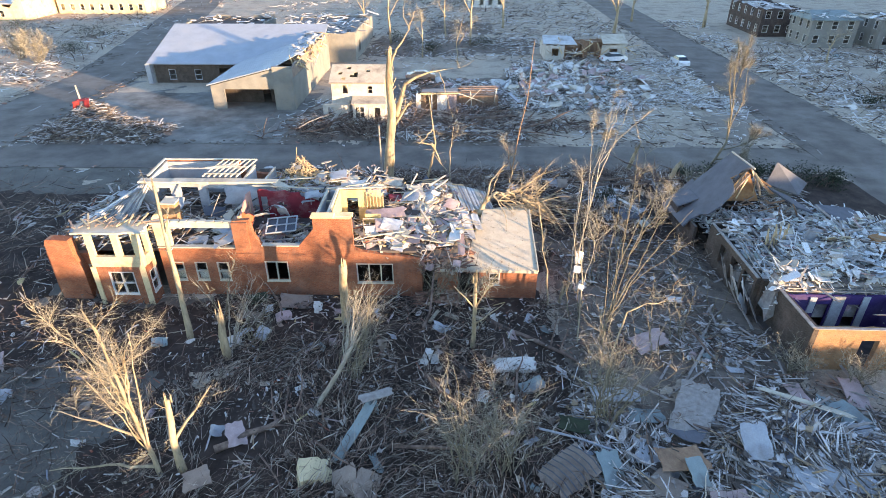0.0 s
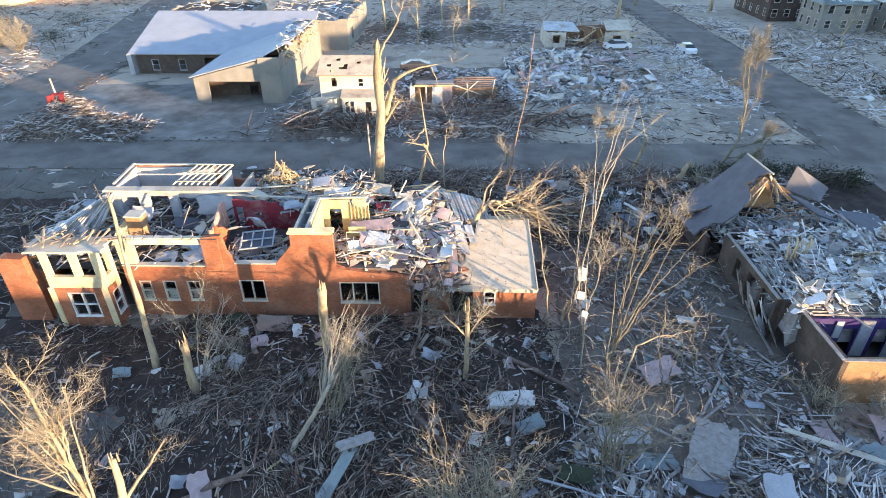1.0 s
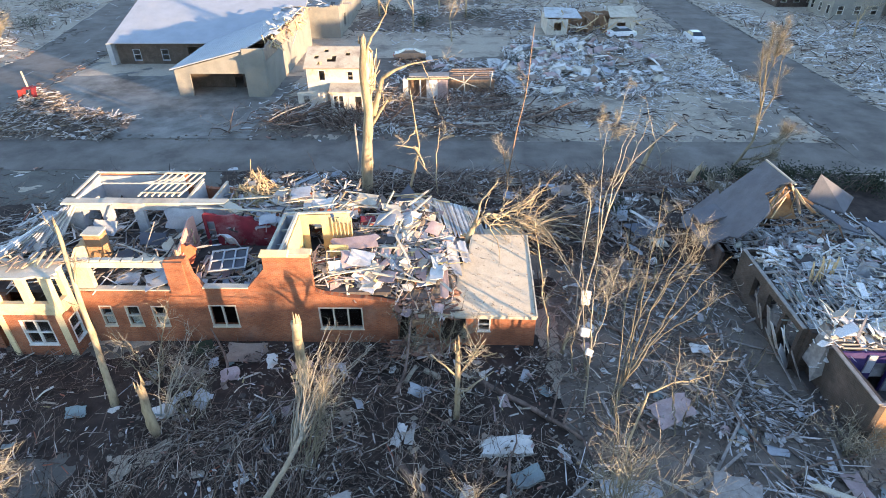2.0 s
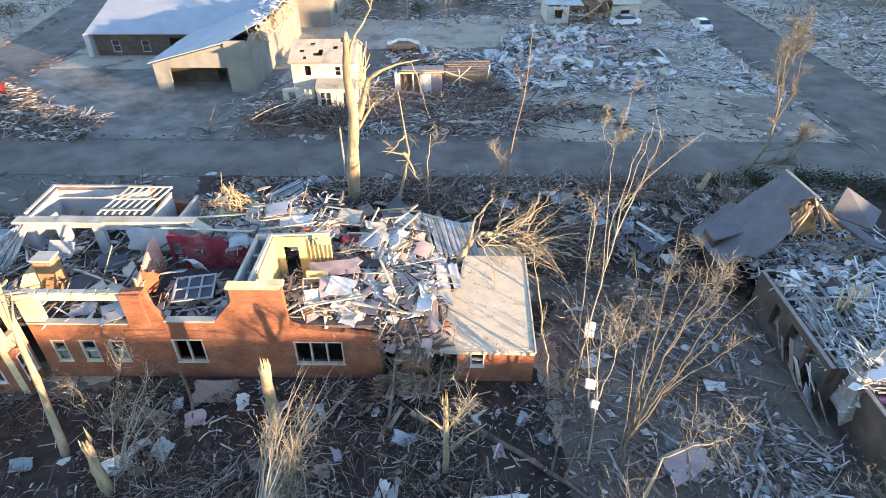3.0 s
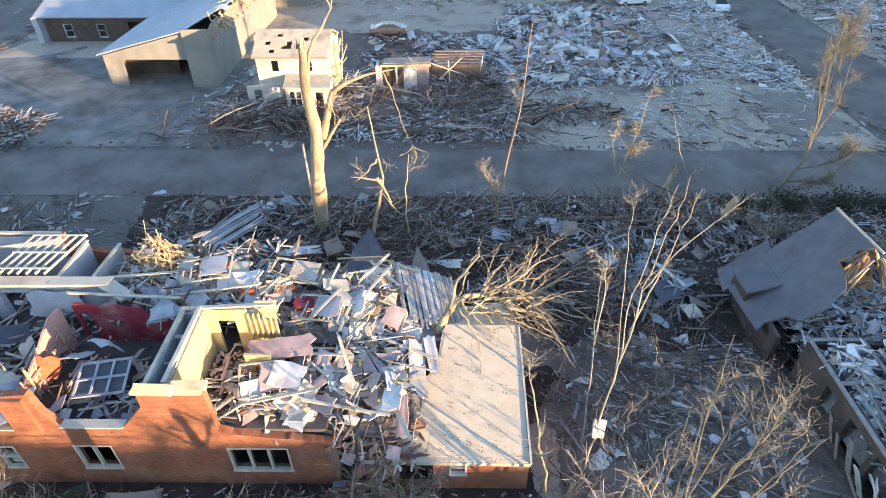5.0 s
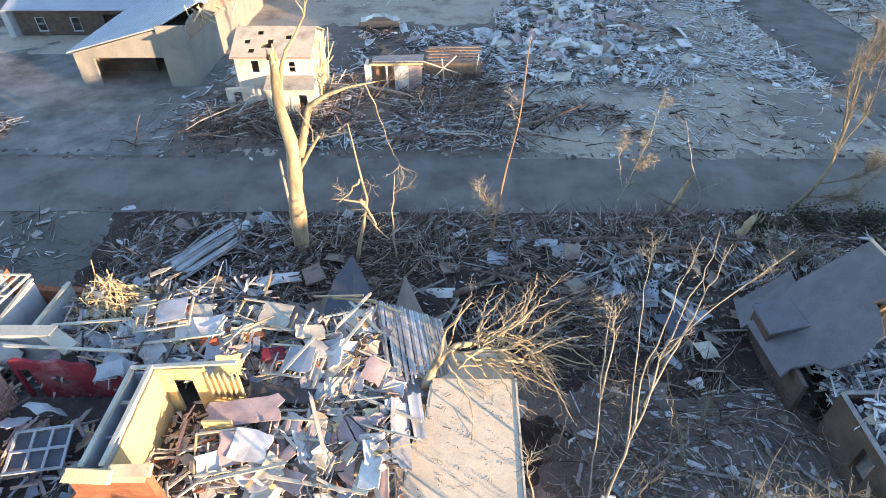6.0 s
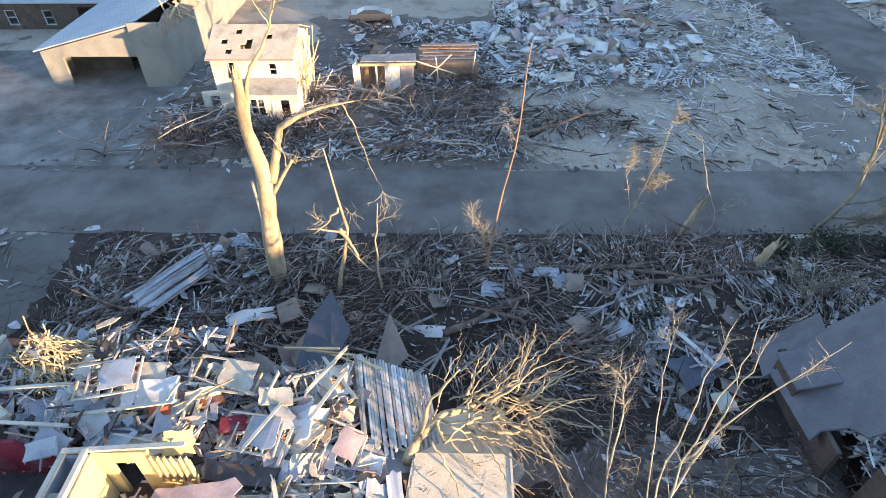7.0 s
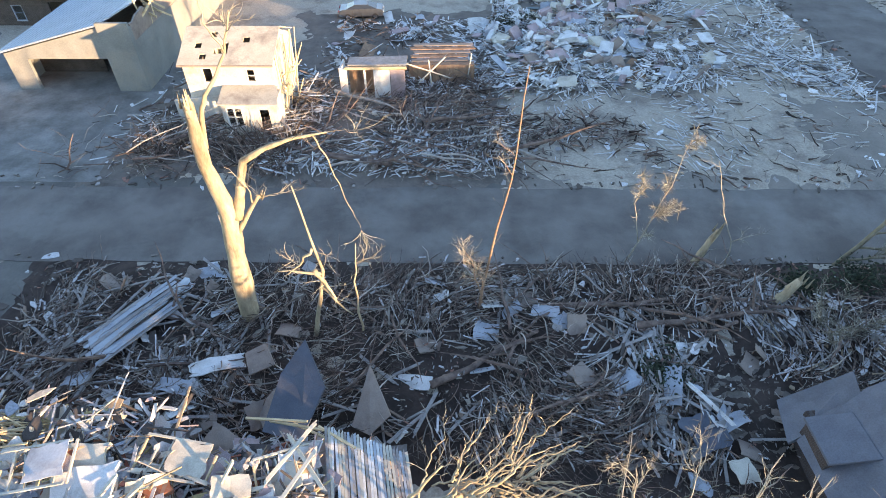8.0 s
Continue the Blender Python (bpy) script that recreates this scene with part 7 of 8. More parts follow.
    # broken lengths of stud wall
    for x, y, z, w, hh, rx, ry, rz, skin in ((-4.3, 33.5, 4.35, 2.0, 1.5, 20, 6, 14, "mauve"), (-2.7, 37.3, 4.75, 2.2, 1.4, 10, -6, -12, "plaster"), (-0.6, 39.4, 4.5, 1.9, 1.5, 14, 8, 24, "white"), (-4.2, 39.6, 5.0, 2.4, 1.3, 12, 4, -8, "trim"), (-8.2, 38.9, 5.7, 2.2, 1.4, 10, -4, 10, "plaster"), (0.4, 37.2, 4.3, 1.6, 1.3, 18, 10, -20, "mauve")):
        ws = thing("stud_wall_piece", "broken length of stud wall with scraps of its boards", "wall piece", group="broken lengths of stud wall")
        m = Matrix.Translation((x, y, z)) @ rot(rx, ry, rz).to_4x4()
        n = round(w / 0.42)
        for i in range(n + 1):
            u = -w / 2 + w * i / n
            part("stud", Acc().beam(m @ Vector((u + rnd.gauss(0, 0.03), -hh / 2, 0)), m @ Vector((u + rnd.gauss(0, 0.05), hh / 2 - rnd.random() ** 3 * 0.7, 0)), 0.06, 0.09), M["pale_wood"] if i % 3 == 0 else M["trim"], ws)
        for v in (-hh / 2, hh / 2 - 0.05):
            part("plate", Acc().beam(m @ Vector((-w / 2, v, 0.07)), m @ Vector((w / 2 - rnd.random() * 0.4, v, 0.07)), 0.08, 0.05), M["trim"], ws)
        part("wall_board", Acc().crumpled(m @ Vector((w * 0.18, 0.05, 0.12)), w * 0.55, hh * 0.8, rot(rx, ry, rz), 0.02, rnd, 4, 0.03), M[skin], ws, "torn wall board")
    # a fallen door frame with mauve posts
    df = thing("door_frame", "mauve-painted frame with glazing bars lying on the rubble", "frame")
    m = Matrix.Translation((-1.9, 34.0, 4.15)) @ rot(24, -3, -6).to_4x4()
    for u in (-0.9, -0.45, 0.0, 0.5, 0.95):
        part("post", Acc().beam(m @ Vector((u, -0.8, 0)), m @ Vector((u + 0.05, 0.8, 0)), 0.13, 0.08), M["mauve"], df)
    for v in (-0.8, 0.1, 0.8):
        part("rail", Acc().beam(m @ Vector((-1.0, v, 0.05)), m @ Vector((1.05, v, 0.05)), 0.09, 0.07), M["trim"], df)
    for p, q in (((-2.9, 38.6, 4.2), (-1.9, 39.0, 6.0)), ((-3.4, 38.5, 4.3), (-0.9, 38.8, 4.8)), ((-6.8, 37.2, 4.6), (-5.4, 38.6, 5.9)), ((-6.3, 37.4, 4.5), (-4.6, 38.4, 5.7)), ((-2.6, 32.6, 4.2), (0.6, 32.3, 3.7)), ((-4.8, 32.4, 4.2), (-2.0, 33.0, 4.4)), ((0.2, 36.0, 4.2), (2.6, 35.0, 4.0)), ((-9.5, 37.6, 5.2), (-5.5, 38.0, 5.6)), ((-13.8, 37.2, 5.7), (-8.6, 37.0, 5.6)), ((-12.6, 38.4, 5.6), (-9.4, 38.6, 5.8))):
        solid("timber", Acc().beam(p, q, 0.12, 0.07, 0.05, rnd), M["trim"], "long pale timber thrown over the rubble", "timber", "timbers on the rubble")
    # slatted roof piece by the crown
    s = thing("roof_lattice", "panel of pale roof laths lying across the rubble", "panel")
    a, b, c = Vector((0.4, 41.2, 4.25)), Vector((3.3, 40.5, 3.75)), Vector((1.2, 37.2, 4.05))
    for i in range(26):
        k = i / 25
        p = a.lerp(b, k)
        part("lath", Acc().beam(p + Vector((0, 0, 0.1)), p + (c - a) * rnd.uniform(0.85, 1.05) + Vector((rnd.gauss(0, 0.04), 0, 0.1)), 0.09, 0.035, 0.03, rnd), M[("plaster", "white", "grey_wood", "trim")[rnd.randrange(4)]], s)
    for k in (0.1, 0.5, 0.9):
        part("batten", Acc().beam(a + (c - a) * k, b + (c - a) * k, 0.1, 0.08), M["pale_wood"], s)
    acc = Acc()
    for i in range(4):
        acc.beam((-2.6 + i * 0.9, 41.6 - i * 0.1, 4.2), (-0.2 + i * 0.6, 41.2 - i * 0.3, 4.4 + rnd.uniform(-0.3, 0.5)), 0.08, 0.08)
    solid("rafters", acc, M["pale_wood"], "pale rafters sticking out of the rubble", "timber", kind="stuff")
    # the slate-dark board and its neighbours behind the house
    for pts, mat_name, label in (([(-1.6, 46.4, 2.75), (-2.45, 45.0, 2.2), (-2.7, 42.4, 1.9), (-1.1, 42.0, 1.85), (-0.45, 44.3, 2.2)], "slate", "big dark slate-grey board leaning on the heap"), ([(-2.6, 44.9, 1.6), (-3.5, 43.9, 1.1), (-2.9, 42.9, 1.2)], "brown_board", "brown board beside the dark one"), ([(-4.6, 46.6, 1.5), (-3.8, 47.2, 1.5), (-3.2, 46.2, 1.2), (-4.2, 45.6, 1.2)], "brown_board", "brown board in the brush"),
                                 ([(1.3, 45.6, 2.0), (2.3, 43.7, 1.1), (1.5, 42.8, 1.0), (0.7, 43.2, 1.0)], "brown_board", "tilted brown sheet in the brush")):
        solid("board", Acc().prism(pts, (0.03, 0.06, -0.09)), M[mat_name], label, "board")
    # strips of metal roofing, still side by side
    mr = thing("metal_roofing", "torn strips of pale metal roofing on brushwood", "metal roofing")
    p0, ux, uy = Vector((-11.1, 46.5, 1.05)), Vector((2.5, 4.3, -0.35)), Vector((-1.75, 1.0, 0.1))
    for i in range(14):
        k = i / 13
        p = p0 + uy * k + Vector((0, 0, rnd.uniform(0, 0.08))) - ux * rnd.uniform(-0.06, 0.1)
        q = p + ux * rnd.uniform(0.82, 1.08) + Vector((rnd.gauss(0, 0.06), rnd.gauss(0, 0.06), rnd.gauss(0, 0.12)))
        mid = p.lerp(q, 0.5) + Vector((0, 0, rnd.uniform(-0.05, 0.12)))
        acc = Acc().beam(p, mid, 0.19, 0.03, 0.04, rnd).beam(mid, q, 0.19, 0.03, 0.04, rnd)
        part("strip", acc, M["plaster"] if i % 4 else M["grey_wood"], mr)
    q = p0 + ux * 0.48 + uy * 0.5 - Vector((0, 0, 0.12))
    part("backing", Acc().crumpled(q, 4.4, 1.7, rot(0, 4, 60), 0.06, rnd, 6, 0.03), M["grey_wood"], mr, "grey boards under the strips")
    part("sheet", Acc().crumpled((-9.5, 51.4, 0.8), 1.3, 0.8, rot(6, -8, 55), 0.08, rnd, 5, 0.03), M["sheet_metal"], mr, "crumpled end of a sheet")
    # fields of brushwood
    brush("brushwood", "dark tangle of snapped branches and undergrowth in the front yard", [(-14, 8, 13.5, 30.8, 11000, 1.5, 0.7), (-28, -13, 13, 30.8, 4200, 1.7, 0.5), (7, 21, 13, 38, 2600, 1.8, 0.5), (-50, -26.5, 16, 52, 5000, 2.2, 0.4)], 110, 0.010)
    brush("brushwood", "dark belt of broken branches between house and street", [(-17, 34, 52.2, 54.4, 1400, 1.4, 0.3), (-17, 30, 42, 53.6, 8500, 2.2, 0.4), (7, 20, 36, 46, 1500, 2.0, 0.5), (-30, -16, 43, 53, 500, 2.2, 0.2)], 111, 0.011)
    brush("brushwood", "brown heap of branches in front of the white house", [(-7, 9, 75, 90, 1100, 2.4, 0.3), (-24, 8, 62.6, 72, 3800, 2.6, 0.35), (-17.5, -6.5, 63.8, 67.6, 900, 2.8, 1.3), (-2, 8, 72, 80, 900, 2.6, 0.4)], 112, 0.02)
    brush("brushwood", "broken branches over the far plots", [(9, 20, 64.5, 72, 600, 1.8, 0.25), (8, 39, 62, 105, 1200, 1.8, 0.12), (-18, 38, 104, 190, 3200, 2.6, 0.4), (52, 110, 60, 116, 3000, 2.6, 0.4), (-110, -64, 70, 190, 3200, 2.6, 0.4)], 113, 0.03)
    brush("broken_branches", "pale broken sticks scattered through the front yard", [(-14, 8, 13.5, 30.8, 4600, 1.5, 0.6), (-27, -13, 13, 30.5, 700, 1.5, 0.3), (7, 21, 13, 38, 2200, 1.6, 0.5), (-48, -26.5, 20, 46, 1200, 2.2, 0.3)], 114, 0.010, "brush_pale")
    brush("broken_branches", "pale broken sticks between house and street", [(-17, 32, 42, 53.6, 4200, 1.8, 0.35), (-24, 8, 62.6, 74, 2000, 2.4, 0.4), (8, 39, 62, 100, 900, 2.0, 0.15)], 115, 0.013, "brush_pale")
    rnd2 = random.Random(120)
    for x0, x1, y0, y1, n in ((-13, 8, 15, 30, 16), (8, 20, 14, 36, 16), (-12, 24, 45, 53, 36), (-20, 7, 63, 72, 40), (-40, -27, 24, 44, 22)):
        for _ in range(n):
            x, y = rnd2.uniform(x0, x1), rnd2.uniform(y0, y1)
            pts = wander((x, y, ground_z(x, y) + 0.25), (rnd2.gauss(0, 1), rnd2.gauss(0, 1), rnd2.uniform(-0.02, 0.3)), rnd2.uniform(2.5, 6), 5, rnd2, 0.14, -0.02)
            r = rnd2.uniform(0.04, 0.11)
            solid("fallen_limb", Acc().tube(pts, [r, r * 0.9, r * 0.8, r * 0.6, r * 0.4, r * 0.2], 5), M["brush"], "thick fallen limb lying in the brush", "fallen limb", "fallen limbs")
    for i in range(120):
        x, y = rnd2.uniform(-21, 9), 62.9 + 13 * rnd2.random() ** 1.4
        if -16.5 < x < -6.5 and y > 68.6 or -4.3 < x < 7 and y > 73:
            continue
        a = radians(rnd2.choice((rnd2.gauss(8, 14), rnd2.gauss(28, 12), rnd2.gauss(-22, 16))))
        pts = wander((x, y, ground_z(x, y) + rnd2.uniform(0.1, 1.0)), (math.cos(a), math.sin(a), rnd2.gauss(0, 0.08)), rnd2.uniform(3, 7.5), 5, rnd2, 0.12, -0.01)
        r = rnd2.choice((0.05, 0.06, 0.08, 0.1, 0.16))
        solid("fallen_limb", Acc().tube(pts, [r, r * 0.92, r * 0.82, r * 0.66, r * 0.45, r * 0.2], 5), M["brush_pale" if i % 3 == 0 else "brush"], "long broken limb in the tangle across the street", "fallen limb", "limbs across the street")
    for x, y, a, l, r in ((17.5, 49.5, 8, 7, 0.2), (20.5, 50.6, -14, 5, 0.18), (13.0, 50.6, 4, 7, 0.2), (-14.5, 43.6, 16, 9, 0.32), (-9.0, 49.5, -20, 5, 0.22), (6.5, 47.0, 30, 6, 0.2), (-3.5, 64.5, -18, 9, 0.3), (-14, 66.5, 8, 8, 0.3), (3.6, 67.5, 24, 7, 0.28), (1.0, 21.0, -50, 6, 0.2), (5.5, 26.5, -40, 7, 0.18), (-8.5, 19.0, 35, 5, 0.2)):
        d = Vector((math.cos(radians(a)), math.sin(radians(a)), 0.03))
        p = Vector((x, y, ground_z(x, y) + r * 0.9)) - d * l / 2
        pts = [p + d * l * k / 6 + Vector((rnd2.gauss(0, 0.08), rnd2.gauss(0, 0.08), 0)) for k in range(7)]
        lg = thing("fallen_log", "fallen tree with broken boughs in the brush", "fallen log", group="fallen logs")
        smooth(part("trunk", Acc().tube(pts, [r * (1 - 0.09 * k) for k in range(7)], 9), M["brush"], lg))
        for k in range(5):
            q, e = along(pts, rnd2.uniform(0.4, 1))
            b = wander(q, e + Vector((rnd2.gauss(0, 0.8), rnd2.gauss(0, 0.8), rnd2.uniform(0, 0.6))), rnd2.uniform(1, 2.6), 4, rnd2, 0.15)
            part("bough", Acc().tube(b, [r * 0.4, r * 0.33, r * 0.25, r * 0.18, r * 0.06], 5), M["brush"], lg)
    # fields of timber
    lumber("scattered_lumber", "grey boards, laths and chips strewn over the side yard", [(7, 26, 12, 24.2, 13500, 2.8, 0.6), (8.5, 20, 24, 40, 900, 1.4, 0.2), (17, 36, 12, 24.3, 9500, 2.8, 0.6), (13, 20.2, 19, 31, 2200, 2.2, 0.3), (19, 34, 44.5, 53.5, 1800, 2.2, 0.4)], 130, singles=260, slim=0.5, one="timber_piece", sticks=0.66, single_label="grey board strewn in the side yard", group="boards in the side yard")
    lumber("scattered_lumber", "chips and boards among the front-yard brush", [(-14, 8, 14, 31, 800, 1.0, 0.4), (-27, -13, 13, 30, 300, 1.2, 0.25), (-48, -26.5, 16, 46, 1500, 1.8, 0.35)], 131, "rubble", slim=0.7, singles=90, one="board_scrap", sticks=0.72, single_label="pale scrap of board in the brush", group="boards in the front yard")
    lumber("scattered_lumber", "boards and laths along the belt behind the houses", [(-18, 22, 42, 53.6, 3800, 1.8, 0.4), (11, 18, 42.5, 50, 450, 2.2, 0.3), (-9, 0, 44, 51, 700, 1.2, 0.5), (-34, -14, 42, 53, 900, 1.4, 0.15)], 132, "drift", slim=0.7, singles=200, one="weathered_board", sticks=0.8, single_label="grey board in the belt of branches", group="boards behind the houses")
    lumber("scattered_lumber", "pale wreckage of a vanished house across the street", [(9, 28, 74.2, 102, 7500, 2.2, 1.0), (11, 22, 76, 92, 2600, 2.0, 1.3), (33.2, 39.8, 70, 106, 2400, 3.2, 0.7), (26, 36, 76, 104, 900, 2.6, 0.3), (-22, 8, 62.6, 80, 2200, 2.0, 0.5), (-7.5, 9.5, 75, 90, 2400, 2.0, 0.6)], 133, "pale_rubble", singles=280, one="siding_piece", sticks=0.5, slim=0.8, single_label="pale board from a vanished house", group="boards across the street")
    lumber("scattered_lumber", "thin sticks and laths scattered over the bare plot", [(8, 39, 62.8, 76, 900, 1.6, 0.05), (24, 39, 70, 84, 500, 1.8, 0.05), (-9, 10, 62.6, 78, 3000, 1.8, 0.5), (-8, 36, 100, 132, 2600, 2.4, 0.5)], 143, "pale_rubble", sticks=0.85, slim=0.55)
    lumber("scattered_lumber", "wreckage strewn along the far verge", [(50.8, 60, 52, 150, 2600, 3.4, 0.6), (60, 100, 60, 112, 2400, 3.4, 0.7), (-76, -64, 80, 150, 1500, 2.6, 0.6)], 144, "pale_rubble", sticks=0.7)
    lumber("scattered_lumber", "wreckage over the distant plots", [(-16, 38, 100, 190, 6500, 2.4, 0.6), (52, 112, 56, 125, 7000, 2.4, 0.7), (-125, -64, 70, 190, 5000, 2.4, 0.6), (-50, -20, 128, 190, 1600, 2.6, 0.6)], 134, "lumber")
    lumber("road_litter", "small scraps blown along the street edges", [(-50, 40, 53, 54.7, 240, 0.7, 0.04), (-50, 40, 61.2, 62.8, 240, 0.7, 0.04), (38, 41.5, 60, 150, 420, 1.8, 0.2), (49.6, 53, 55, 150, 420, 1.8, 0.2), (-52, -49, 60, 100, 200, 1.6, 0.1), (-64, -61, 60, 110, 260, 1.6, 0.2)], 135, "scraps", lambda x, y: 0.03, sticks=0.5)
    chips("wood_chips", "small chips, bark and torn scraps over the dark soil", [(-15, 9, 13.5, 31, 7000), (8, 21, 12.5, 41, 6000), (-18, 24, 42, 54, 7000), (-28, -14, 14, 31, 1600), (-20, 8, 62.5, 74, 2600), (20, 34, 12.5, 24.2, 2500)], 138)
    lumber("porch_wreck", "sunlit boards and branches heaped against the white house", [(-17.5, -6.6, 65.8, 69.2, 420, 3.4, 1.3), (-7.2, -4.5, 69, 76, 160, 2.6, 1.4)], 139, "drift", lambda x, y: 0.5, sticks=0.85, slim=0.8)
    brush("broken_branches", "pale sunlit boughs against the white house", [(-17.5, -5, 65.5, 69.2, 260, 3.0, 0.5)], 142, 0.02, "brush_pale")
    # heap beside the wide street
    mound("rubble_heap", "heap of torn sheet metal and boards beside the forecourt", -50, -32, 60.6, 72.5, lambda x, y: red_pile_top(x, y) + 0.02, material="heap_dust")
    lumber("heap_rubble", "grey boards and torn metal heaped beside the forecourt", [(-48.5, -33.5, 61.4, 68, 2200, 2.4, 0.8), (-47.5, -42, 66, 72, 500, 2.0, 0.6)], 136, "drift", red_pile_top, slim=0.7)
    sheets("tarpaulin", "crumpled red tarpaulin on the heap", "tarpaulin", "", [(-46.0, -44.2, 68, 69.4, 3)], 137, "scarlet", (0.8, 1.4), (0.7, 1.1), 0.25, 30, lambda x, y: red_pile_top(x, y) + 0.5)
    solid("post", Acc().tube([(-46.6, 71, 0), (-46.8, 71, 4.2)], [0.12, 0.1], 6), M["trim"], "pale leaning post on the heap", "post")
    # boards hanging and leaning where the side wall is broken out
    for x, y, z, w, d, rx, ry, rz, m in ((19.9, 30.2, 1.5, 0.4, 1.9, 72, 0, 74, "white"), (19.8, 31.0, 1.2, 0.35, 1.8, 66, 8, 80, "white"), (19.7, 29.6, 1.0, 0.6, 1.4, 60, -12, 60, "plaster"), (19.9, 32.0, 1.4, 0.3, 2.0, 74, 6, 84, "grey_wood"), (19.8, 32.7, 1.2, 0.25, 2.1, 70, -4, 88, "grey_wood"), (19.6, 30.6, 0.9, 0.3, 2.2, 58, 14, 70, "grey_wood"), (19.9, 33.4, 1.3, 0.2, 2.2, 70, 5, 96, "grey_wood"), (20.0, 28.9, 1.1, 0.7, 1.5, 62, 4, 70, "grey_wood")):
        acc = Acc().crumpled((0, 0, 0), w, d, rot(), 0.03, random.Random(int(y * 10)), 3, 0.04)
        ob = solid("leaning_board", acc, M[m], "loose board leaning against the broken side wall", "board", "boards along the broken wall")
        ob.matrix_world = pose(x, y, z, rx, ry, rz)
    # inside the wrecked yard house
    mound("rubble_heap", "heap of lath, plaster and insulation filling the wrecked house", 20.42, 35.95, 28.1, 36.95, yard_house_heap)
    lumber("house_rubble", "pale lath, boards and plaster filling the wrecked house", [(20.6, 35.8, 28.2, 36.8, 5200, 2.2, 1.0), (20.6, 34, 36.8, 42.5, 1800, 2.0, 1.0), (27.3, 36, 24.8, 28.2, 900, 2.0, 0.8)], 140, "plasterboard", lambda x, y: yard_house_heap(x, y) if y < 36.8 else 1.2, singles=180, slim=0.75, lean=rot(9, 0, 0), one="lath_piece", sticks=0.4, single_label="pale board in the wrecked house", group="boards in the wrecked house")
    sheets("wall_panel", "torn white wall panel in the wrecked house", "panel", "panels in the wrecked house", [(22.5, 35, 28.6, 36.4, 90), (24, 34, 37, 42, 26)], 141, ["white", "white", "plaster", "white", "trim"], (0.5, 1.7), (0.4, 1.2), 0.14, 20, lambda x, y: yard_house_heap(x, y) + 0.3 if y < 36.8 else 1.6)
    # single pieces on the ground
    sheets("sheet", "pale torn sheet lying in the brush", "sheet", "torn sheets in the front yard", [(-13, 7, 15, 30, 40), (8, 20, 15, 38, 34), (-26, -14, 15, 29, 10)], 150, ["white", "plaster", "mauve", "teal_board", "brown_board"], (0.3, 1.2), (0.25, 0.7), 0.12, 22)
    sheets("panel", "large grey panel lying flat among the timber", "panel", "large panels in the side yard", [(9, 24, 13, 23, 26), (18, 30, 13, 22, 12)], 151, ["plaster", "brown_board", "grey_roof", "mauve", "teal_board"], (1.2, 3.4), (0.7, 1.7), 0.07, 9)
    sheets("sheet", "torn sheet in the belt of branches", "sheet", "torn sheets behind the houses", [(-15, 20, 42.5, 53, 34), (12, 20, 36, 46, 10)], 152, ["white", "brown_board", "plaster", "brown_board"], (0.6, 1.8), (0.5, 1.2), 0.1, 20)
    sheets("panel", "broken wall panel across the street", "panel", "wall panels of a vanished house", [(10, 23, 75, 92, 120), (14, 28, 86, 102, 50), (-6, 8, 77, 92, 26), (52, 90, 70, 114, 30)], 153, ["white", "plaster", "white", "dirty_white", "mauve", "white", "teal_board", "rust_bark"], (0.7, 2.9), (0.5, 1.7), 0.16, 15)
    rnd3 = random.Random(171)
    for i in range(190):
        x, y = rnd3.gauss(16, 4.6), rnd3.gauss(82.5, 5.0)
        if i % 5 == 0:
            x, y = rnd3.uniform(10, 30), rnd3.uniform(86, 102)
        if y < 74.3 or not 8.5 < x < 31:
            continue
        w, d, t = rnd3.uniform(0.5, 2.2), rnd3.uniform(0.4, 1.3), rnd3.choice((0.05, 0.08, 0.12, 0.3, 0.55))
        ob = solid("wall_chunk", Acc().box((0, 0, 0), (w, d, t), None, 0.08, rnd3), M[rnd3.choice(("white", "white", "trim", "plaster", "brown_board", "mauve"))], "pale chunk of a wrecked house", "debris", "chunks of a vanished house")
        ob.matrix_world = pose(x, y, ground_z(x, y) + 0.35 + rnd3.uniform(0, 0.6), rnd3.gauss(0, 20), rnd3.gauss(0, 20), rnd3.uniform(0, 180))
    boards("pale lath beside the bare earth", "laths by the bare earth", [(13.2, 16.6, 41.5, 50, 40), (-15, -3, 44, 52.5, 40)], 164, "grey_wood", None, (0.8, 2.6), 8)
    boards("long weathered plank lying on the wreckage", "planks in the side yard", [(8, 27, 12.5, 24, 90), (9, 20, 24, 37, 26)], 160, "grey_wood")
    boards("pale plank thrown across the rubble", "planks on the fallen house end", [(-5.5, 2.6, 32, 41, 20)], 161, "trim", lambda x, y: wing_heap(x, y) + 0.55, (1.0, 2.8), 14)
    boards("pale plank thrown across the rubble", "planks in the wrecked house", [(21.5, 35, 25, 37, 40)], 162, "grey_wood", lambda x, y: yard_house_heap(x, y) + 0.7 if y > 28 else 2.9, (1.5, 4.4), 12)
    boards("grey plank in the belt of branches", "planks behind the houses", [(-16, 20, 42.5, 53.5, 60)], 163, "grey_wood")
    lumber("scattered_lumber", "pale boards and sheets strewn beside the shrubs", [(7, 17, 13.5, 25, 1700, 1.8, 0.4)], 166, "lumber", sticks=0.5)
    lumber("scattered_lumber", "pale split planks strewn along the wide street", [(33.5, 38.5, 88, 97, 120, 2.4, 0.2), (36, 40.5, 79, 88, 120, 2.4, 0.2), (28, 38, 64, 78, 150, 2.0, 0.1), (16, 30, 63, 74, 150, 2.0, 0.1)], 165, "dirty_white", sticks=0.85)
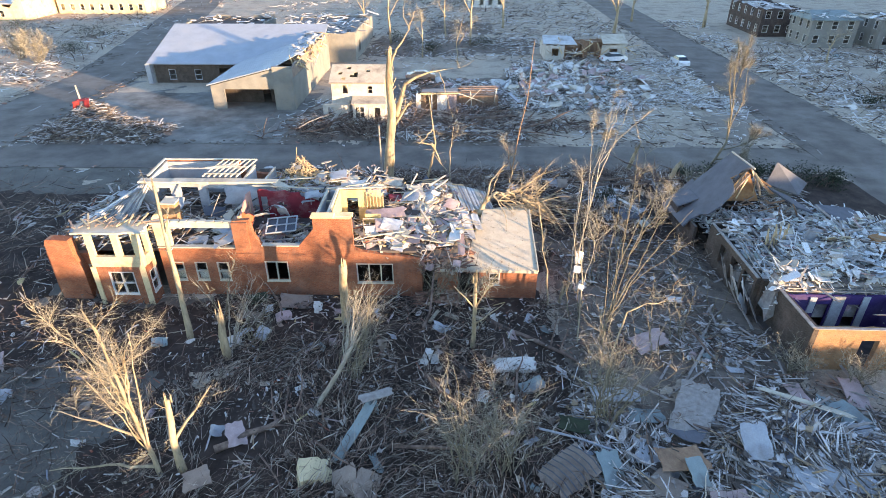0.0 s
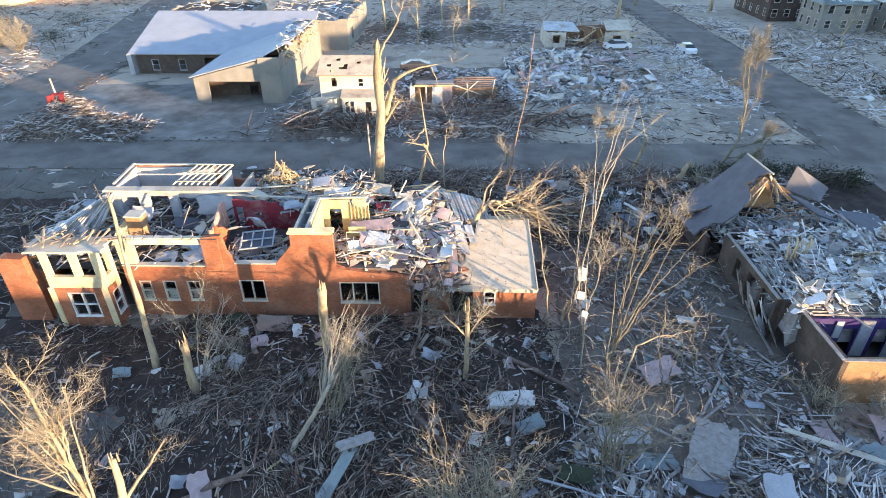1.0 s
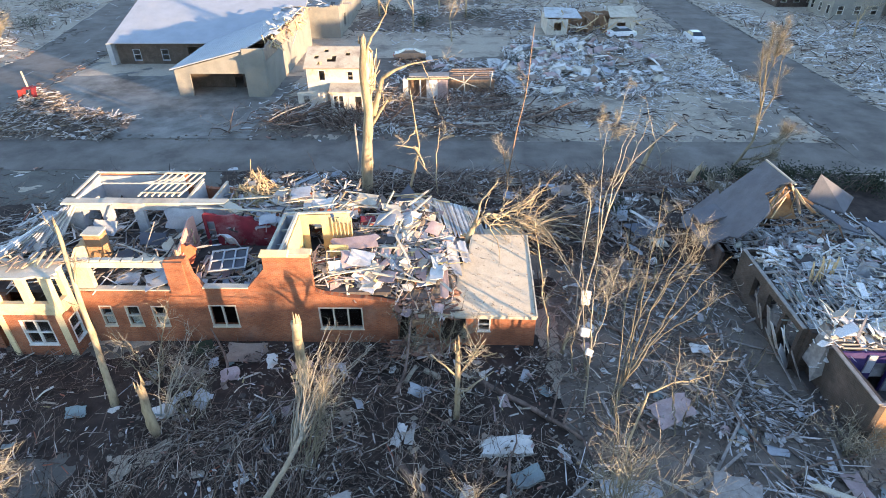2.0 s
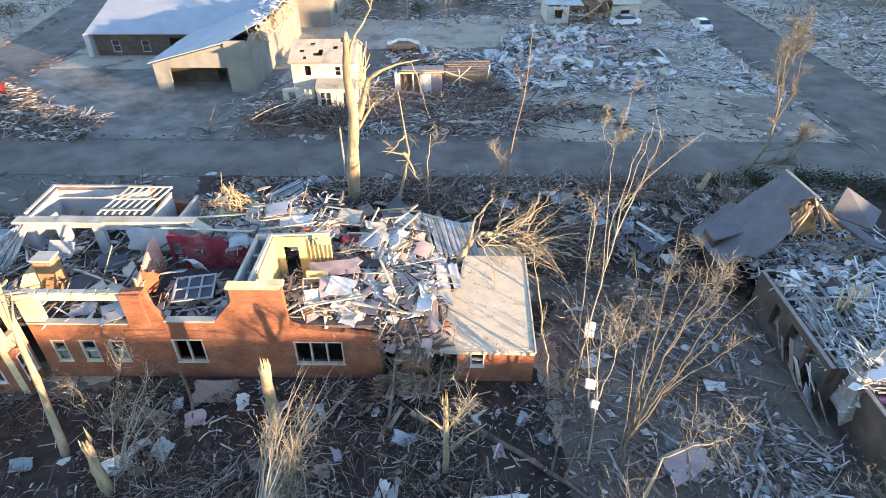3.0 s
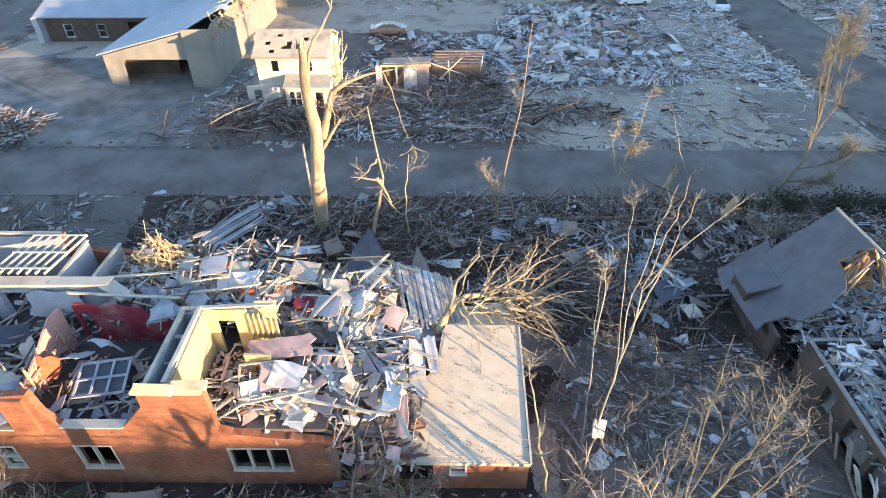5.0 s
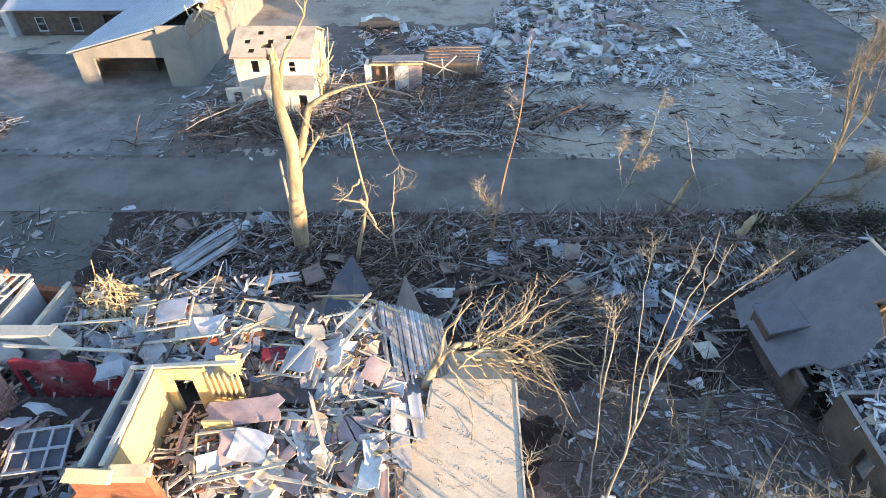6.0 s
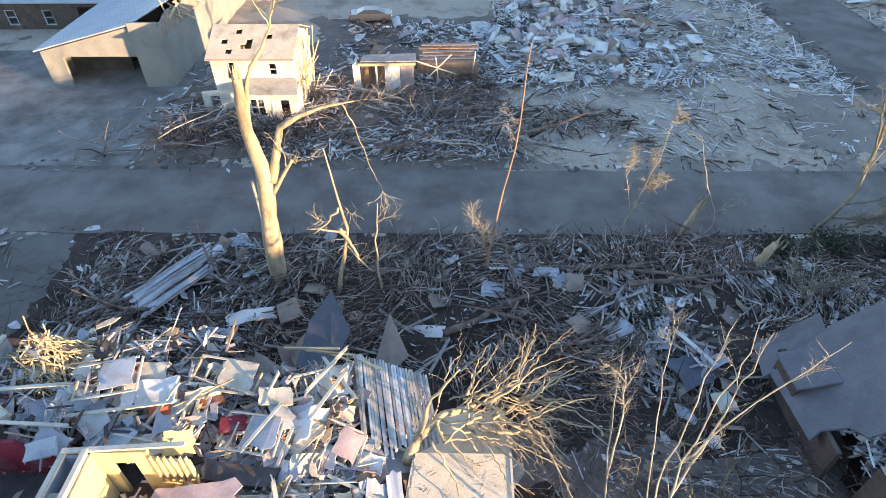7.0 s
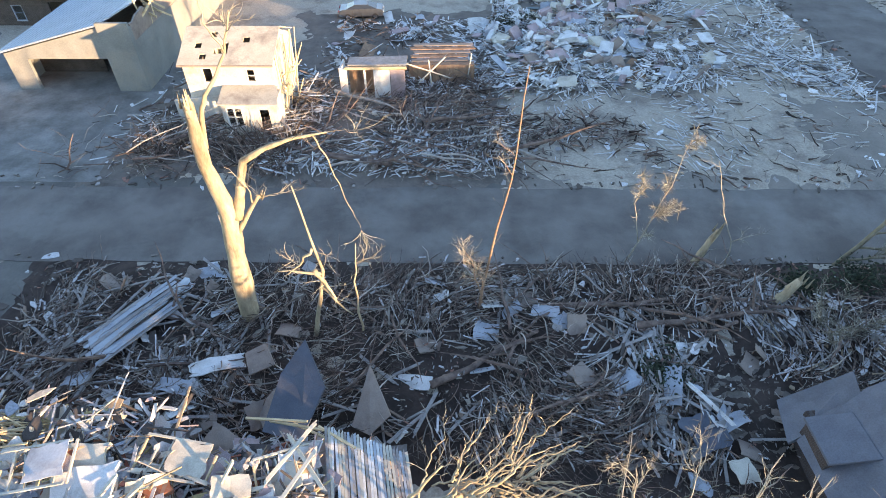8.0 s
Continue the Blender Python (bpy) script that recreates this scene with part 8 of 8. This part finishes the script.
    for x, y, w, d, rx, ry, rz, mt, label in ((-9.6, 30.1, 2.2, 1.3, 10, 8, 14, "brown_board", "torn brown carton below the brick wall"), (-12.3, 30.5, 1.2, 0.8, 14, -8, 30, "leaf", "dull green cloth below the brick wall"), (-12.2, 28.5, 1.5, 0.8, 8, 10, -14, "brown_board", "brown board among leaves"), (-0.4, 31.0, 2.4, 0.9, 6, -4, 3, "plaster", "pale slab leaning at the foot of the house"), (-8.0, 29.4, 0.6, 0.8, 30, 12, 20, "white", "white rag among leaves"), (-10.0, 28.3, 1.0, 0.8, 18, -12, 8, "mauve", "pinkish crumpled sheet among leaves"), (-10.9, 26.6, 0.9, 0.9, 24, 14, -20, "plaster", "pale crumpled sheet among leaves"), (-12.6, 25.8, 1.2, 0.8, 14, 10, 34, "white", "white crumpled plastic on the ground"), (-17.0, 25.8, 0.9, 0.6, 14, -10, 10, "teal_board", "grey-green scrap on the ground"), (0.2, 27.2, 1.2, 0.6, 10, 14, -6, "plaster", "pale broken slab among branches")):
        ob = solid("loose_sheet", Acc().crumpled((0, 0, 0), w, d, rot(), 0.12, random.Random(int(x * 10 + y)), 6, 0.05), M[mt], label, "sheet")
        ob.matrix_world = pose(x, y, ground_z(x, y) + 0.28, rx, ry, rz)
    for a, b, r, mt, label in (((-0.6, 27.9, 0.5), (-0.1, 29.0, 0.6), 0.13, "white_bark", "short pale log on the ground"), ((0.4, 28.8, 0.5), (1.2, 28.2, 0.55), 0.15, "white_bark", "short pale log on the ground")):
        solid("log", Acc().tube([a, Vector(a).lerp(Vector(b), 0.5) + Vector((0, 0, 0.04)), b], [r, r * 0.95, r * 0.85], 8), M[mt], label, "log")
    gr = thing("slatted_panel", "brown panel with dark bent bars lying in the brush", "panel")
    m = Matrix.Translation((6.3, 16.5, 0.75)) @ rot(6, -4, 38).to_4x4()
    part("panel", Acc().crumpled(m @ Vector((0, 0, 0)), 2.6, 1.7, rot(6, -4, 38), 0.05, random.Random(190), 5, 0.05), M["brown_board"], gr)
    for i in range(8):
        u = -1.15 + i * 0.32
        part("bar", Acc().tube([m @ Vector((u, -0.9, 0.1)), m @ Vector((u + 0.08, -0.3, 0.2)), m @ Vector((u + 0.03, 0.4, 0.18)), m @ Vector((u - 0.1, 0.9, 0.1))], [0.03, 0.03, 0.03, 0.025], 5), M["slate"], gr, "dark bent bar")
    solid("pipe", Acc().tube([(5.2, 19.0, 0.75), (6.9, 18.4, 0.82), (8.7, 17.7, 0.7)], [0.06, 0.06, 0.06], 8), M["plaster"], "long pale pipe lying over the brush", "pipe")
    for x, y, z, w, d, rx, ry, rz, mt, label in ((11.6, 17.1, 0.75, 2.3, 1.3, 5, 4, 8, "rust_bark", "rust-brown sheet among the timber"), (18.0, 16.1, 0.7, 3.6, 1.3, 3, -4, -6, "plaster", "long pale slab among the timber"), (12.0, 16.2, 0.9, 0.9, 1.3, 24, 6, 14, "teal_board", "blue-grey board propped in the timber"), (15.4, 18.0, 0.9, 1.2, 1.9, 18, -8, -10, "plaster", "pale broad board propped in the timber"), (7.0, 19.2, 0.6, 1.5, 0.8, 10, 8, -8, "leaf", "dark green tarpaulin in the brush"), (12.7, 26.0, 0.55, 2.0, 1.3, 6, -6, 20, "mauve", "mauve sheet on the side yard"), (-10.7, 15.7, 0.55, 1.2, 1.0, 12, -10, 24, "brown_board", "torn brown carton on the ground"), (-9.8, 18.4, 0.5, 0.9, 1.3, 14, 8, 30, "mauve", "pinkish cloth snagged in the brush"), (19.1, 20.7, 0.85, 0.35, 4.2, 4, 3, 66, "trim", "long pale board on the timber"), (15.7, 43.3, 0.45, 1.9, 1.6, 6, 4, 24, "slate", "slate-grey slab beside bare earth"), (14.9, 45.6, 0.5, 0.8, 2.0, 4, -5, -14, "plaster", "pale door leaf on the laths"), (16.7, 41.6, 0.35, 1.0, 1.0, 10, 6, 12, "trim", "beige square board beside bare earth"), (16.2, 44.5, 0.7, 0.16, 2.3, 6, 3, 38, "white", "thin white board across the slab"), (-5.9, 46.3, 0.8, 2.3, 0.8, 8, 4, 18, "white", "torn white sheet in the belt"), (-7.6, 45.2, 0.7, 1.6, 0.7, 10, -8, -14, "plaster", "torn pale sheet in the belt"), (-3.3, 43.6, 0.9, 0.9, 1.1, 30, 10, 30, "brown_board", "brown board beside the dark one"), (-6.8, 42.3, 1.2, 1.6, 1.3, 40, 8, -20, "white", "white sheet standing at the back of the house")):
        ob = solid("loose_sheet" if w > 0.5 else "long_board", Acc().crumpled((0, 0, 0), w, d, rot(), 0.05, random.Random(int(x * 10)), 5, 0.04), M[mt], label, "sheet" if w > 0.5 else "board")
        ob.matrix_world = pose(x, y, z + 0.25, rx, ry, rz)
    # particular pieces in the yards
    for (x, y, z, w, d, t, rx, ry, rz), mat_name, nm, label in (
            ((4.4, 23.9, 0.7, 2.3, 0.9, 0.35, 4, 8, 6), "white", "bathtub_shell", "white moulded shell lying in the brush"), ((5.2, 22.3, 0.6, 1.4, 0.8, 0.2, 4, -6, 20), "teal_board", "board", "grey-green board under the white shell"),
            ((-3.9, 18.4, 1.1, 0.55, 3.2, 0.06, 22, 0, -28), "teal_board", "board", "long grey-green board propped up in the brush"), ((-3.0, 20.0, 1.9, 0.5, 1.8, 0.06, -4, 8, -60), "grey_wood", "board", "weathered board propped up in the brush"),
            ((-5.5, 16.4, 0.7, 1.5, 1.1, 0.5, 10, 12, 20), "cream", "cushion", "striped cream cushion thrown on the ground"), ((-4.0, 15.9, 0.6, 1.2, 1.3, 0.08, 14, -18, 15), "brown_board", "board", "folded tan board on the ground"), ((-3.0, 15.7, 0.6, 1.1, 1.3, 0.08, 14, 18, -10), "brown_board", "board", "folded tan board on the ground"),
            ((9.4, 32.4, 2.7, 0.5, 0.8, 0.08, 70, 8, 5), "sheet_metal", "metal_sheet", "ribbed metal sheet caught in the trees"), ((7.75, 25.9, 5.8, 0.35, 0.4, 0.12, 50, 10, 0), "white", "rag", "white rag caught in a tree"), ((8.1, 25.9, 4.6, 0.35, 0.3, 0.12, 40, 30, 0), "white", "rag", "white rag caught in a tree"),
            ((15.7, 30.6, 0.6, 1.1, 0.6, 0.05, 5, 5, 4), "white", "sheet", "small white sheet on the ground"), ((13.4, 20.4, 0.8, 3.8, 1.9, 0.06, 4, -5, 62), "grey_wood", "panel", "long grey-brown panel among the timber"), ((8.3, 16.6, 0.7, 1.1, 1.9, 0.06, 20, 8, 12), "teal_board", "board", "grey-green board at the foot of a shrub"),
            ((11.1, 48.9, 1.0, 1.0, 1.0, 0.06, 40, 4, 8), "brown_board", "board", "square brown board in the brush"), ((10.9, 46.0, 0.9, 1.2, 1.1, 0.06, 12, 10, 40), "brown_board", "board", "square brown board in the brush"), ((20.2, 30.4, 1.2, 0.9, 1.6, 0.06, 62, 10, 70), "white", "door_leaf", "white door leaf leaning on the outer wall")):
        acc = Acc().crumpled((0, 0, 0), w, d, rot(), 0.04 if t < 0.2 else 0.09, rnd, 5, t)
        ob = solid(nm, acc, M[mat_name], label, nm.replace("_", " "))
        ob.matrix_world = pose(x, y, z, rx, ry, rz)


# ---- vehicles ----
def car(label, x, y, turn, paint, crushed=0.0):
    c = thing("car", label, "car")
    prof = [(-2.25, 0.35), (-2.3, 0.8), (-2.15, 1.0), (-1.5, 1.08), (-0.7, 1.5 - crushed), (0.75, 1.52 - crushed), (1.6, 1.1), (2.2, 1.0), (2.3, 0.7), (2.25, 0.35)]
    acc = Acc().prism([(a, -0.9, b) for a, b in prof[:3] + [prof[3], prof[6]] + prof[7:]], (0, 1.8, 0))
    body = part("body", acc, paint, c)
    acc = Acc()
    lo, hi = [(-1.5, 1.082), (1.6, 1.102)], [(-0.72, 1.5 - crushed), (0.75, 1.52 - crushed)]
    v = [(lo[0][0], -0.82, lo[0][1]), (lo[1][0], -0.82, lo[1][1]), (hi[1][0], -0.66, hi[1][1]), (hi[0][0], -0.66, hi[0][1])]
    acc.add(v + [(a, -b, d) for a, b, d in v], [(0, 1, 2, 3), (7, 6, 5, 4), (0, 4, 5, 1), (1, 5, 6, 2), (2, 6, 7, 3), (3, 7, 4, 0)])
    part("window_band", acc, M["car_glass"], c, "tinted windows")
    part("roof", Acc().span(-0.72, 0.75, -0.66, 0.66, 1.51 - crushed, 1.56 - crushed), paint, c)
    for a in (-1.4, 1.42):
        for s in (-1, 1):
            w = part("wheel", Acc().tube([(a, s * 0.72, 0.33), (a, s * 0.92, 0.33)], [0.33, 0.33], 14), M["rubber"], c)
            part("rim", Acc().tube([(a, s * 0.925, 0.33), (a, s * 0.935, 0.33)], [0.2, 0.2], 12), M["pot"], w)
    for s in (-0.65, 0.65):
        part("headlight", Acc().span(2.2, 2.31, s - 0.2, s + 0.2, 0.68, 0.86), M["lamp_glass"], c)
        part("tail_lamp", Acc().span(-2.32, -2.2, s - 0.2, s + 0.2, 0.72, 0.92), M["tail"], c)
    c.matrix_world = pose(x, y, 0.05, 0, 0, turn)


def vehicles():
    car("white saloon car driving on the empty street", 39.9, 102.5, -88, M["car_white"])
    car("white car parked among the wreckage", 29.0, 105.0, 8, M["car_white"])
    car("dark car parked behind the white house", -4.5, 91.5, 4, M["car_dark"], 0.1)
    car("dark car under a broken porch", 88, 113, 10, M["car_dark"])


def utility_pole():
    p = thing("utility_pole", "thin grey utility pole beside the street", "utility pole")
    part("pole", Acc().tube([(-6.2, 51.8, 0), (-6.3, 51.8, 5.6)], [0.1, 0.08], 7), M["grey_wood"], p)


trees()
bushes()
wreckage()
vehicles()
utility_pole()
